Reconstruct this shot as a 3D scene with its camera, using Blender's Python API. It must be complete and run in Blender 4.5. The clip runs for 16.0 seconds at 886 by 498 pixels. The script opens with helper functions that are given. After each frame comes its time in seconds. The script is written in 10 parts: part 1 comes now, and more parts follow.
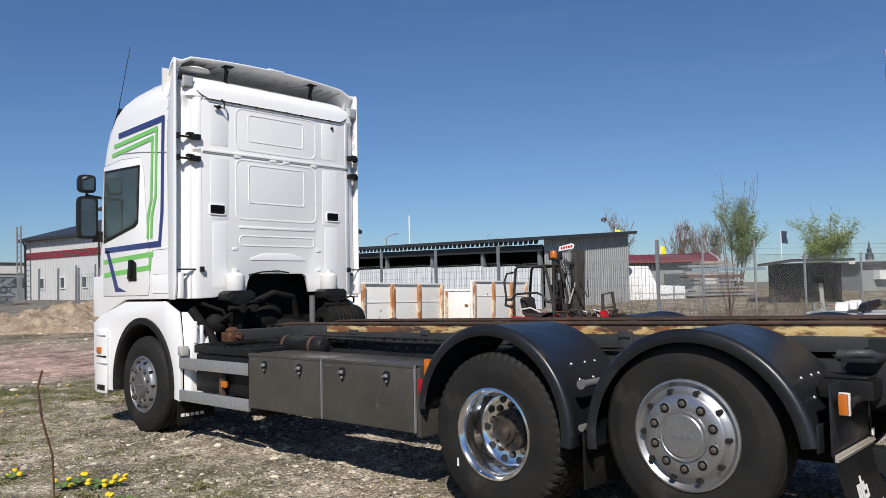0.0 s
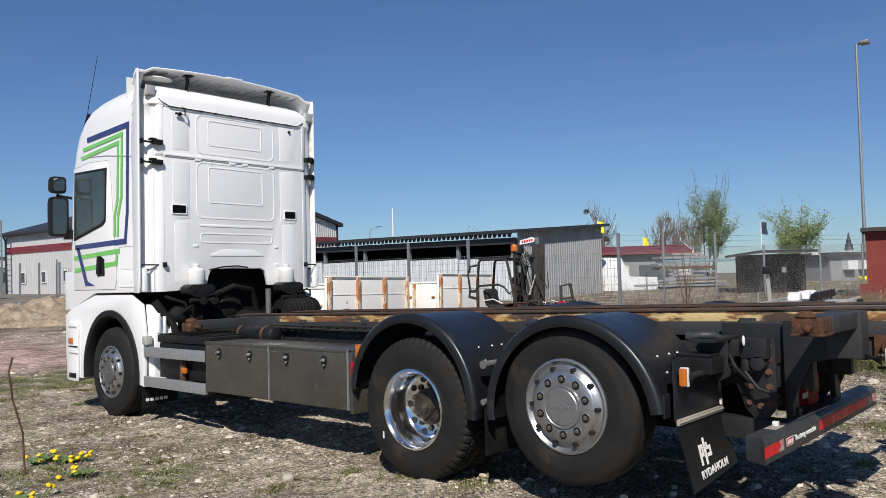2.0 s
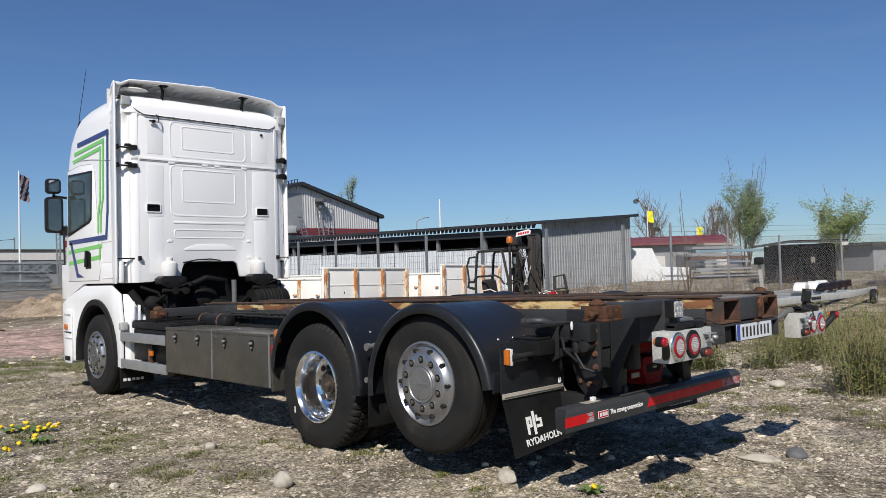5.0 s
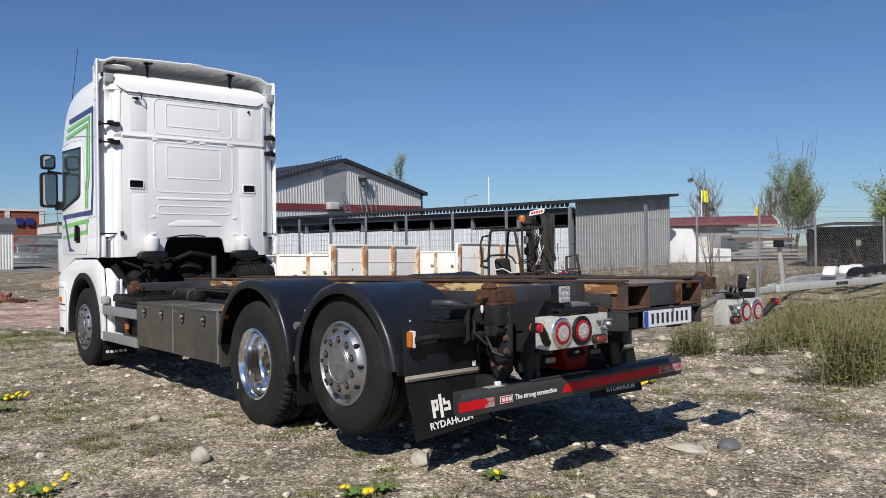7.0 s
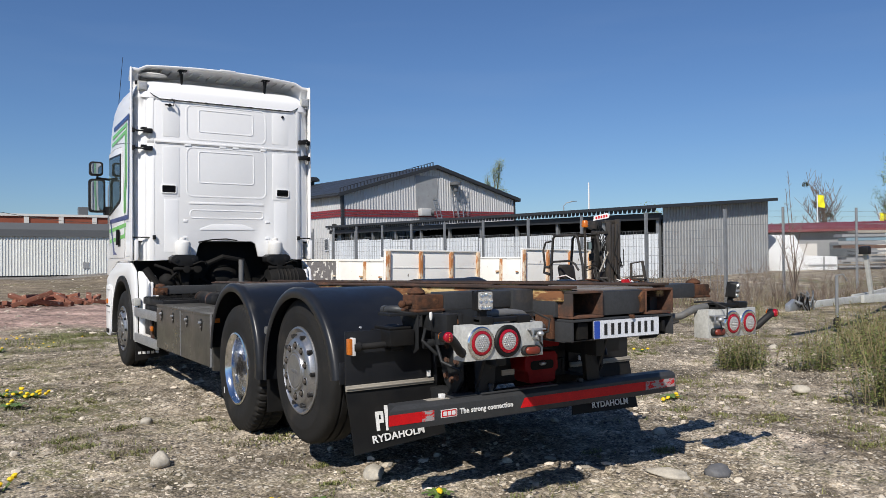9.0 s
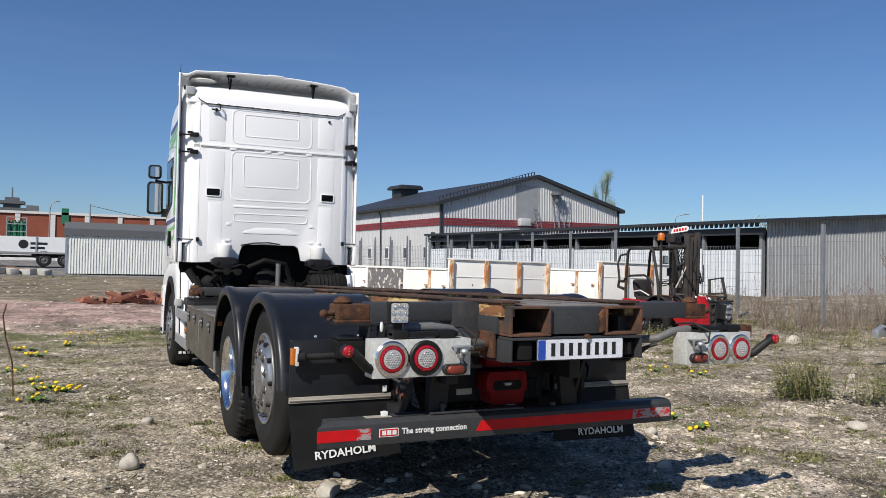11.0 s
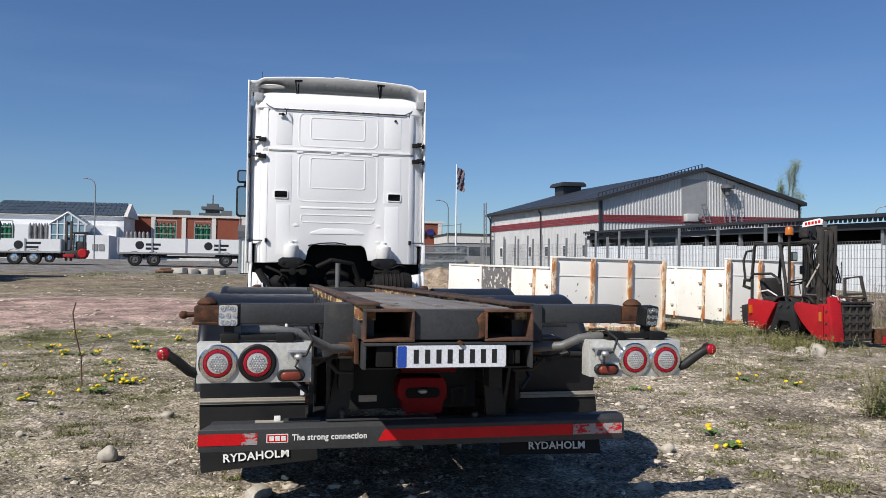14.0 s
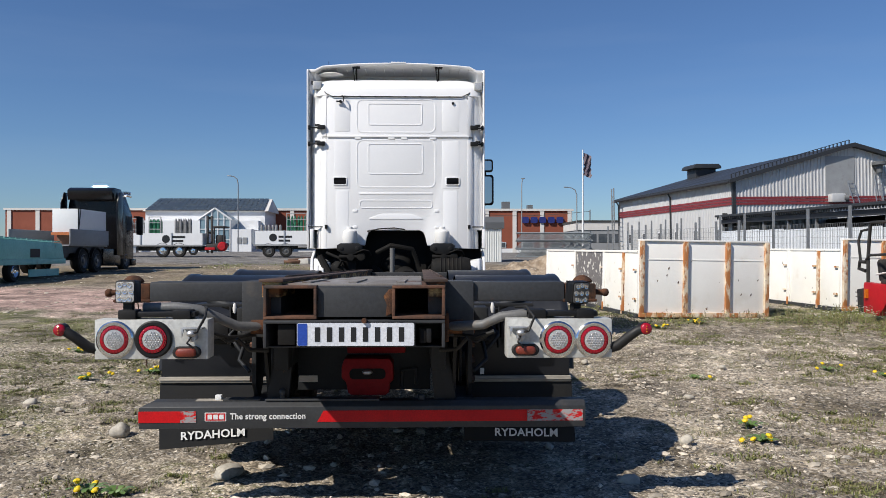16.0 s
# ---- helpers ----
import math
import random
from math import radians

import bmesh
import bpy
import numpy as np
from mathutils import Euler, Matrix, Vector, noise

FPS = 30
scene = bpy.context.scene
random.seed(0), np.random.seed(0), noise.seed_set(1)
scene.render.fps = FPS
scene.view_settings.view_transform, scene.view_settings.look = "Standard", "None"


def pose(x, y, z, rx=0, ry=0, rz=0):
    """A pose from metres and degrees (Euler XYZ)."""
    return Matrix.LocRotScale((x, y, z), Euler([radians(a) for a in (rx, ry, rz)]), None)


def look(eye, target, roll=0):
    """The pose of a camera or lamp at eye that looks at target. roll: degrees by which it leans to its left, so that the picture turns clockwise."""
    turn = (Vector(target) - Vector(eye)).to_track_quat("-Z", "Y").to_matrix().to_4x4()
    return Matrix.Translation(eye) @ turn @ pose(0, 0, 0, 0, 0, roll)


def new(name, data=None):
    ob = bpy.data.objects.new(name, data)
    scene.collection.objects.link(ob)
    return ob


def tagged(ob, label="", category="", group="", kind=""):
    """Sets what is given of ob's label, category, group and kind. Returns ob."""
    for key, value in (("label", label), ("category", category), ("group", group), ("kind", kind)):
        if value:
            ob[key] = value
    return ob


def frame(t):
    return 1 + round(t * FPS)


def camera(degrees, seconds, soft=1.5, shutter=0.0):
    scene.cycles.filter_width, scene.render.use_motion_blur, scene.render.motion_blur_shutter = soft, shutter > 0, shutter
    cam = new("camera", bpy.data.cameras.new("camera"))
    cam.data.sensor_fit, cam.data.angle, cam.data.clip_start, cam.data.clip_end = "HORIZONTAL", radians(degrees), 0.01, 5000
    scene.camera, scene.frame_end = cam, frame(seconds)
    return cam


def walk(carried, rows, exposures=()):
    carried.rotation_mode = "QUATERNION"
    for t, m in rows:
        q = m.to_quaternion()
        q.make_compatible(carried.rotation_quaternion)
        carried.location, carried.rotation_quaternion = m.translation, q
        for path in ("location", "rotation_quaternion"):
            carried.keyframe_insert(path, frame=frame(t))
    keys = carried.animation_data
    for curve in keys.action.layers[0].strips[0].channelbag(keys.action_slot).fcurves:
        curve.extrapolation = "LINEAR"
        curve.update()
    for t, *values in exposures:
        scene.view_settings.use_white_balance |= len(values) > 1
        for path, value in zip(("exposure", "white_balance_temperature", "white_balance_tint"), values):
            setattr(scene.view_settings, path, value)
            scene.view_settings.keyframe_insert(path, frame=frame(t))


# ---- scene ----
cam = camera(59.4, 16.0, soft=0.6)
PATH = [
    (0, (-5.286, -0.72, 1.508), (-3.818, 0.634, 1.609), -1.2),
    (0.5, (-5.316, -0.98, 1.489), (-3.845, 0.372, 1.586), -1.2),
    (1, (-5.392, -1.166, 1.489), (-3.911, 0.175, 1.578), -1.3),
    (1.5, (-5.485, -1.376, 1.501), (-3.995, -0.044, 1.584), -1.3),
    (2, (-5.489, -1.539, 1.505), (-3.996, -0.211, 1.585), -1.5),
    (2.5, (-5.426, -1.78, 1.499), (-3.937, -0.448, 1.583), -1.6),
    (3, (-5.372, -1.975, 1.497), (-3.899, -0.625, 1.584), -1.6),
    (5.5, (-4.947, -3.194, 1.477), (-3.561, -1.752, 1.525), -1.5),
    (6, (-4.754, -3.382, 1.47), (-3.379, -1.93, 1.497), -1.2),
    (6.5, (-4.562, -3.476, 1.466), (-3.22, -1.994, 1.475), -0.9),
    (7, (-4.324, -3.555, 1.485), (-3.028, -2.032, 1.489), -0.8),
    (7.5, (-4.075, -3.665, 1.47), (-2.838, -2.094, 1.476), -0.8),
    (8, (-3.806, -3.795, 1.478), (-2.623, -2.183, 1.491), -1.0),
    (8.5, (-3.567, -3.861, 1.452), (-2.434, -2.213, 1.471), -0.9),
    (11, (-2.344, -4.079, 1.448), (-1.509, -2.262, 1.496), 1.1),
    (11.5, (-2.08, -4.107, 1.462), (-1.331, -2.254, 1.519), 1.1),
    (12, (-1.799, -4.189, 1.46), (-1.135, -2.304, 1.526), 1.2),
    (12.5, (-1.554, -4.251, 1.48), (-0.969, -2.34, 1.549), 1.1),
    (13, (-1.296, -4.261, 1.453), (-0.777, -2.331, 1.519), 1.0),
    (13.5, (-1.032, -4.263, 1.5), (-0.57, -2.317, 1.553), 0.8),
    (14, (-0.767, -4.296, 1.478), (-0.364, -2.337, 1.515), 0.8),
    (14.5, (-0.493, -4.332, 1.485), (-0.162, -2.36, 1.501), 0.8),
    (15, (-0.248, -4.29, 1.434), (0.001, -2.306, 1.439), 0.6),
    (15.5, (0.019, -4.248, 1.439), (0.179, -2.254, 1.44), 0.3),
    (16, (0.328, -4.223, 1.413), (0.384, -2.224, 1.42), 0.0),
]
walk(cam, [(t, look(eye, aim, roll)) for t, eye, aim, roll in PATH], [(0, -0.16), (6.5, -0.16), (8.5, -0.12), (11, -0.05), (16, -0.05)])

# ---- sky, sun, exposure ----
SUN = Vector((-0.86, -0.65, 1.0))
sky_world = bpy.data.worlds.new("sky")
sky_world.use_nodes = True
scene.world = sky_world
sky_tex = sky_world.node_tree.nodes.new("ShaderNodeTexSky")
sky_tex.sky_type = 'NISHITA'
sky_tex.sun_disc = False
sky_tex.sun_elevation = math.asin(SUN.normalized().z)
sky_tex.sun_rotation = math.atan2(SUN.x, SUN.y)
sky_tex.altitude = 0
sky_tex.air_density, sky_tex.dust_density, sky_tex.ozone_density = 1.0, 0.15, 2.0
# clear spring air: a bluer tint over the whole sky, with faint thin cirrus
wn, wl = sky_world.node_tree.nodes, sky_world.node_tree.links
sky_tint = wn.new("ShaderNodeMix")
sky_tint.data_type, sky_tint.blend_type = 'RGBA', 'MULTIPLY'
sky_tint.inputs[0].default_value = 1.0
sky_tint.inputs[7].default_value = (0.685, 0.905, 1.235, 1)
wl.new(sky_tex.outputs[0], sky_tint.inputs[6])
cirrus_map, cirrus_co, cirrus, cirrus_fac, cirrus_mix = wn.new("ShaderNodeMapping"), wn.new("ShaderNodeTexCoord"), wn.new("ShaderNodeTexNoise"), wn.new("ShaderNodeMapRange"), wn.new("ShaderNodeMix")
cirrus_map.inputs["Scale"].default_value = (1.2, 1.2, 9.0)
cirrus_map.inputs["Rotation"].default_value = (0.12, -0.08, 0)
cirrus.inputs["Scale"].default_value, cirrus.inputs["Detail"].default_value = 2.2, 7.0
cirrus_fac.inputs["From Min"].default_value, cirrus_fac.inputs["From Max"].default_value = 0.48, 0.80
cirrus_fac.inputs["To Max"].default_value = 0.09
cirrus_mix.data_type = 'RGBA'
cirrus_mix.inputs[7].default_value = (5.0, 6.4, 8.8, 1)
wl.new(cirrus_co.outputs["Generated"], cirrus_map.inputs["Vector"])
wl.new(cirrus_map.outputs[0], cirrus.inputs["Vector"])
wl.new(cirrus.outputs[0], cirrus_fac.inputs["Value"])
wl.new(cirrus_fac.outputs[0], cirrus_mix.inputs[0])
wl.new(sky_tint.outputs[2], cirrus_mix.inputs[6])
wl.new(cirrus_mix.outputs[2], wn["Background"].inputs[0])
sky_world.node_tree.nodes["Background"].inputs[1].default_value = 0.075
sun_lamp = bpy.data.lights.new("sun", 'SUN')
sun_lamp.energy, sun_lamp.angle, sun_lamp.color = 5.9, radians(0.53), (1.0, 0.945, 0.865)
sun_ob = new("sun", sun_lamp)
sun_ob.matrix_world = look(SUN * 10, (0, 0, 0))


# ---- materials ----
def shader(name, a, b=None, scale=2.0, rough=0.5, metal=0.0, grain=80.0, bump=0.08, spots=None, spots2=None, coat=0.0, rv=0.12, rand=0.0, stretch=(1, 1, 1), island=False, amount=0.5, dist=0.004, emit=None, spec=0.5):
    """Principled surface: two tones on coarse noise, fine grain in tone and bump, up to two kinds of stains (colour, noise scale, low, high)."""
    m = bpy.data.materials.new(name)
    m.use_nodes = True
    nt = m.node_tree
    p = nt.nodes["Principled BSDF"]
    N = lambda kind: nt.nodes.new("ShaderNode" + kind)
    L = nt.links.new
    co, mp = N("TexCoord"), N("Mapping")
    L(co.outputs["Object"], mp.inputs["Vector"])
    mp.inputs["Scale"].default_value = stretch
    b = b or tuple(c * 0.85 for c in a)

    def noi(sc, det=5.0, w=0.0):
        n = N("TexNoise")
        n.inputs["Scale"].default_value, n.inputs["Detail"].default_value = sc, det
        n.inputs["Roughness"].default_value = 0.62
        L(mp.outputs[0], n.inputs["Vector"])
        return n

    def ramp(src, lo, hi):
        r = N("MapRange")
        r.inputs["From Min"].default_value, r.inputs["From Max"].default_value = lo, hi
        L(src, r.inputs["Value"])
        return r

    def mix(fac, x, y, mode='MIX'):
        k = N("Mix")
        k.data_type, k.blend_type = 'RGBA', mode
        if isinstance(fac, float):
            k.inputs[0].default_value = fac
        else:
            L(fac, k.inputs[0])
        for s, v in ((6, x), (7, y)):
            if isinstance(v, tuple):
                k.inputs[s].default_value = (*v, 1)
            else:
                L(v, k.inputs[s])
        return k.outputs[2]

    coarse, fine = noi(scale), noi(grain, 3.0)
    col = mix(ramp(coarse.outputs[0], 0.35, 0.65).outputs[0], a, b)
    g = ramp(fine.outputs[0], 0.3, 0.7)
    g.inputs["To Min"].default_value, g.inputs["To Max"].default_value = 1 - amount * 0.35, 1 + amount * 0.25
    gm = N("Mix")
    gm.data_type, gm.blend_type = 'RGBA', 'MULTIPLY'
    gm.inputs[0].default_value = 1.0
    L(col, gm.inputs[6])
    L(g.outputs[0], gm.inputs[7])
    col = gm.outputs[2]
    if rand or island:
        if island:
            src = N("NewGeometry").outputs["Random Per Island"]
        else:
            src = N("ObjectInfo").outputs["Random"]
        rr = ramp(src, 0, 1)
        rr.inputs["To Min"].default_value, rr.inputs["To Max"].default_value = 1 - rand, 1 + rand
        col = mix(1.0, col, rr.outputs[0], 'MULTIPLY')
    r = ramp(coarse.outputs[0], 0.3, 0.7)
    r.inputs["To Min"].default_value, r.inputs["To Max"].default_value = max(rough - rv, 0.02), min(rough + rv, 1)
    rsock = r.outputs[0]
    for sp in (spots, spots2):
        if sp:
            c, sc, lo, hi = sp[:4]
            f = ramp(noi(sc, 8.0).outputs[0], lo, hi).outputs[0]
            col = mix(f, col, c)
            mr = N("Mix")
            L(f, mr.inputs[0])
            L(rsock, mr.inputs[2])
            mr.inputs[3].default_value = 0.85
            rsock = mr.outputs[0]
    L(col, p.inputs["Base Color"])
    L(rsock, p.inputs["Roughness"])
    p.inputs["Metallic"].default_value = metal
    p.inputs["Coat Weight"].default_value = coat
    p.inputs["Specular IOR Level"].default_value = spec
    p.inputs["Coat Roughness"].default_value = 0.08
    if bump:
        bn = N("Bump")
        bn.inputs["Strength"].default_value, bn.inputs["Distance"].default_value = bump, dist
        L(fine.outputs[0], bn.inputs["Height"])
        L(bn.outputs[0], p.inputs["Normal"])
    if emit:
        p.inputs["Emission Color"].default_value = (*emit[:3], 1)
        p.inputs["Emission Strength"].default_value = emit[3]
    return m


def glass(name, tint=(0.9, 0.95, 0.95), rough=0.02):
    m = bpy.data.materials.new(name)
    m.use_nodes = True
    p = m.node_tree.nodes["Principled BSDF"]
    p.inputs["Base Color"].default_value = (*tint, 1)
    p.inputs["Roughness"].default_value, p.inputs["Transmission Weight"].default_value = rough, 1.0
    p.inputs["IOR"].default_value = 1.3
    return m


WHITE = shader("white_paint", (0.82, 0.82, 0.82), (0.785, 0.785, 0.785), 1.2, 0.32, grain=30, bump=0.01, coat=0.4, rv=0.06, amount=0.03, spots=((0.55, 0.52, 0.47), 1.6, 0.66, 0.95))
WHITE_DULL = shader("white_plastic", (0.66, 0.66, 0.65), (0.58, 0.57, 0.55), 3, 0.5, grain=60, bump=0.03, amount=0.1, spots=((0.4, 0.36, 0.3), 5, 0.6, 0.85))
SEAM = shader("seam_sealer", (0.42, 0.42, 0.42), (0.35, 0.35, 0.35), 8, 0.6)
BLUE = shader("blue_decal", (0.030, 0.045, 0.17), (0.026, 0.04, 0.15), 4, 0.35, bump=0, coat=0.3, amount=0.1)
GREEN = shader("green_decal", (0.20, 0.55, 0.13), (0.17, 0.50, 0.11), 4, 0.35, bump=0, coat=0.3, amount=0.1)
BLACK = shader("black_plastic", (0.007, 0.007, 0.0075), (0.011, 0.0105, 0.010), 6, 0.5, grain=180, bump=0.06, spots=((0.040, 0.034, 0.028), 7, 0.64, 0.92), spec=0.3)
FENDER = shader("mudguard_plastic", (0.009, 0.0105, 0.014), (0.013, 0.014, 0.017), 3, 0.38, grain=120, bump=0.03, rv=0.1, spots=((0.060, 0.056, 0.048), 4, 0.60, 0.95), spec=0.4)
# Near-black stands in for shade in recesses and beneath the cab; brown grime spots.
CAVITY = shader("grimy_cavity_shade", (0.006, 0.006, 0.006), (0.012, 0.011, 0.010), 5, 0.8, spots=((0.035, 0.026, 0.018), 6, 0.62, 0.85), spec=0.2)
CHASSIS = shader("chassis_paint", (0.014, 0.015, 0.017), (0.021, 0.022, 0.023), 2.5, 0.55, grain=70, bump=0.1, spec=0.3, spots=((0.060, 0.050, 0.040), 3.5, 0.60, 0.88), spots2=((0.16, 0.07, 0.03), 9, 0.68, 0.8))
STEELGREY = shader("grey_steel_paint", (0.040, 0.042, 0.045), (0.028, 0.029, 0.031), 2.5, 0.55, grain=60, bump=0.1, spec=0.4, spots=((0.12, 0.095, 0.07), 3, 0.62, 0.88), spots2=((0.13, 0.05, 0.024), 7, 0.64, 0.76))
RUST = shader("rusty_steel", (0.150, 0.062, 0.030), (0.040, 0.026, 0.021), 7, 0.85, grain=90, bump=0.5, spots=((0.036, 0.030, 0.027), 3, 0.47, 0.66), amount=0.8)
RUSTDARK = shader("dark_rusty_steel", (0.070, 0.038, 0.026), (0.036, 0.025, 0.020), 5, 0.75, grain=90, bump=0.4, spots=((0.13, 0.06, 0.033), 4, 0.55, 0.72), amount=0.7)
RUSTLOCK = shader("rusty_casting", (0.120, 0.052, 0.027), (0.036, 0.025, 0.020), 18, 0.95, grain=160, bump=0.8, amount=1.0, spec=0.2, spots=((0.20, 0.085, 0.035), 9, 0.58, 0.70))
YELLOW = shader("worn_yellow_paint", (0.52, 0.34, 0.11), (0.58, 0.46, 0.25), 6, 0.7, grain=90, bump=0.3, spots=((0.20, 0.085, 0.034), 9, 0.46, 0.53), spots2=((0.060, 0.038, 0.028), 5, 0.50, 0.58), stretch=(1, 0.45, 1.6))
DECK = shader("worn_deck_steel", (0.20, 0.19, 0.18), (0.15, 0.13, 0.115), 2.2, 0.6, grain=50, bump=0.15, stretch=(1.6, 0.4, 1), spots=((0.13, 0.065, 0.035), 3, 0.55, 0.75), spots2=((0.33, 0.32, 0.3), 6, 0.62, 0.75))
TOOLBOX = shader("toolbox_paint", (0.098, 0.092, 0.080), (0.066, 0.063, 0.056), 2.2, 0.34, metal=0.35, grain=34, bump=0.05, rv=0.12, amount=0.35, spots=((0.19, 0.175, 0.145), 4.5, 0.62, 0.78), spots2=((0.035, 0.032, 0.028), 9, 0.66, 0.74))
ALU = shader("aluminium", (0.50, 0.51, 0.52), (0.42, 0.43, 0.44), 4, 0.42, metal=0.7, grain=60, bump=0.05, spots=((0.16, 0.12, 0.08), 3, 0.64, 0.8), stretch=(1, 0.4, 1))
CHROME = shader("polished_aluminium", (0.80, 0.81, 0.82), (0.74, 0.75, 0.76), 6, 0.14, metal=1.0, grain=90, bump=0.015, rv=0.05, amount=0.15, spots=((0.35, 0.33, 0.3), 11, 0.64, 0.85))
RIMSTEEL = shader("wheel_disc_metal", (0.40, 0.40, 0.41), (0.33, 0.33, 0.335), 7, 0.38, metal=0.85, grain=110, bump=0.06, spots=((0.17, 0.14, 0.11), 8, 0.56, 0.85))
RIMDARK = shader("grey_hub_paint", (0.16, 0.16, 0.16), (0.12, 0.12, 0.12), 9, 0.45, metal=0.5, grain=120, bump=0.06, spots=((0.2, 0.17, 0.13), 9, 0.6, 0.8))
HUBGREASE = shader("greasy_hub", (0.020, 0.018, 0.016), (0.05, 0.038, 0.028), 12, 0.55, metal=0.2, grain=120, bump=0.15, spots=((0.16, 0.11, 0.075), 14, 0.60, 0.75))
NUTRUST = shader("rusty_nut", (0.17, 0.15, 0.13), (0.08, 0.065, 0.055), 30, 0.6, metal=0.6, grain=200, bump=0.2)
TYRE = shader("tyre_rubber", (0.011, 0.011, 0.011), (0.017, 0.016, 0.0145), 5, 0.75, grain=140, bump=0.12, spots=((0.055, 0.047, 0.038), 4, 0.58, 0.92), spec=0.25)
FLAPRUB = shader("rubber_flap", (0.006, 0.006, 0.0065), (0.009, 0.0088, 0.0085), 5, 0.6, grain=120, bump=0.06, spots=((0.030, 0.027, 0.023), 5, 0.62, 0.92), spec=0.25)
STRIPWOOD = shader("weathered_strip", (0.34, 0.31, 0.26), (0.26, 0.235, 0.2), 5, 0.75, grain=70, bump=0.25, stretch=(0.3, 1, 2), spots=((0.14, 0.12, 0.1), 6, 0.58, 0.8))
GALV = shader("galvanised_box", (0.53, 0.53, 0.50), (0.45, 0.45, 0.42), 5, 0.5, metal=0.15, grain=50, bump=0.05, spots=((0.24, 0.21, 0.17), 6, 0.6, 0.8))
REDLENS = shader("red_lens", (0.36, 0.004, 0.016), (0.25, 0.003, 0.012), 20, 0.22, bump=0.25, grain=160, coat=0.3, amount=0.4)
DARKRED = shader("dirty_red_lens", (0.20, 0.03, 0.015), (0.14, 0.03, 0.018), 12, 0.4, bump=0.2, grain=120)
AMBER = shader("amber_lens", (0.55, 0.15, 0.012), (0.42, 0.11, 0.010), 20, 0.25, bump=0.2, grain=150, coat=0.3)
CLEAR = shader("clear_led_lens", (0.60, 0.59, 0.57), (0.45, 0.44, 0.43), 60, 0.22, metal=0.35, bump=0.4, grain=220, coat=0.6, amount=0.7)
LEDWHITE = shader("led_reflector", (0.75, 0.75, 0.73), (0.62, 0.62, 0.6), 40, 0.15, metal=0.8, bump=0)
RUBBER = shader("rubber_hose", (0.014, 0.014, 0.014), (0.022, 0.021, 0.020), 9, 0.6, grain=150, bump=0.1, spec=0.3)
PIPEGREY = shader("grey_conduit", (0.13, 0.13, 0.128), (0.10, 0.099, 0.096), 7, 0.55, grain=80, bump=0.08, spots=((0.12, 0.09, 0.06), 8, 0.6, 0.8))
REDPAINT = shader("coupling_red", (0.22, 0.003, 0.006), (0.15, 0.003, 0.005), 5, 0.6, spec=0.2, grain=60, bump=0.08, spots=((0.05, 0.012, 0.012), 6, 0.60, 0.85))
REFLRED = shader("red_reflective_tape", (0.56, 0.008, 0.011), (0.45, 0.007, 0.010), 9, 0.45, spec=0.25, grain=150, bump=0.1)
REFLWORN = shader("torn_reflective_tape", (0.55, 0.010, 0.012), (0.45, 0.008, 0.011), 9, 0.45, spec=0.25, grain=120, bump=0.2, spots=((0.30, 0.29, 0.29), 26, 0.46, 0.52), stretch=(0.7, 1, 1.4))
PRINT = shader("white_print", (0.75, 0.75, 0.74), (0.68, 0.68, 0.67), 9, 0.5, bump=0)
PLATE = shader("plate_white", (0.68, 0.70, 0.74), (0.60, 0.62, 0.66), 7, 0.35, bump=0.02, spots=((0.42, 0.40, 0.38), 6, 0.62, 0.85))
PLATEBLUE = shader("plate_blue", (0.02, 0.07, 0.38), (0.02, 0.06, 0.32), 7, 0.35, bump=0)
INK = shader("black_ink", (0.015, 0.015, 0.016), None, 9, 0.4, bump=0)
MIRROR = shader("mirror_glass", (0.50, 0.52, 0.54), (0.50, 0.52, 0.54), 1, 0.03, metal=1.0, bump=0, rv=0.01, amount=0.0)
WINDOW = glass("tinted_glass", (0.35, 0.42, 0.42))
# mottled blue-grey stands in for light and dark seen through the cab
PANEVIEW = shader("pane_view_tone", (0.13, 0.15, 0.155), (0.05, 0.055, 0.058), 2.2, 0.8)


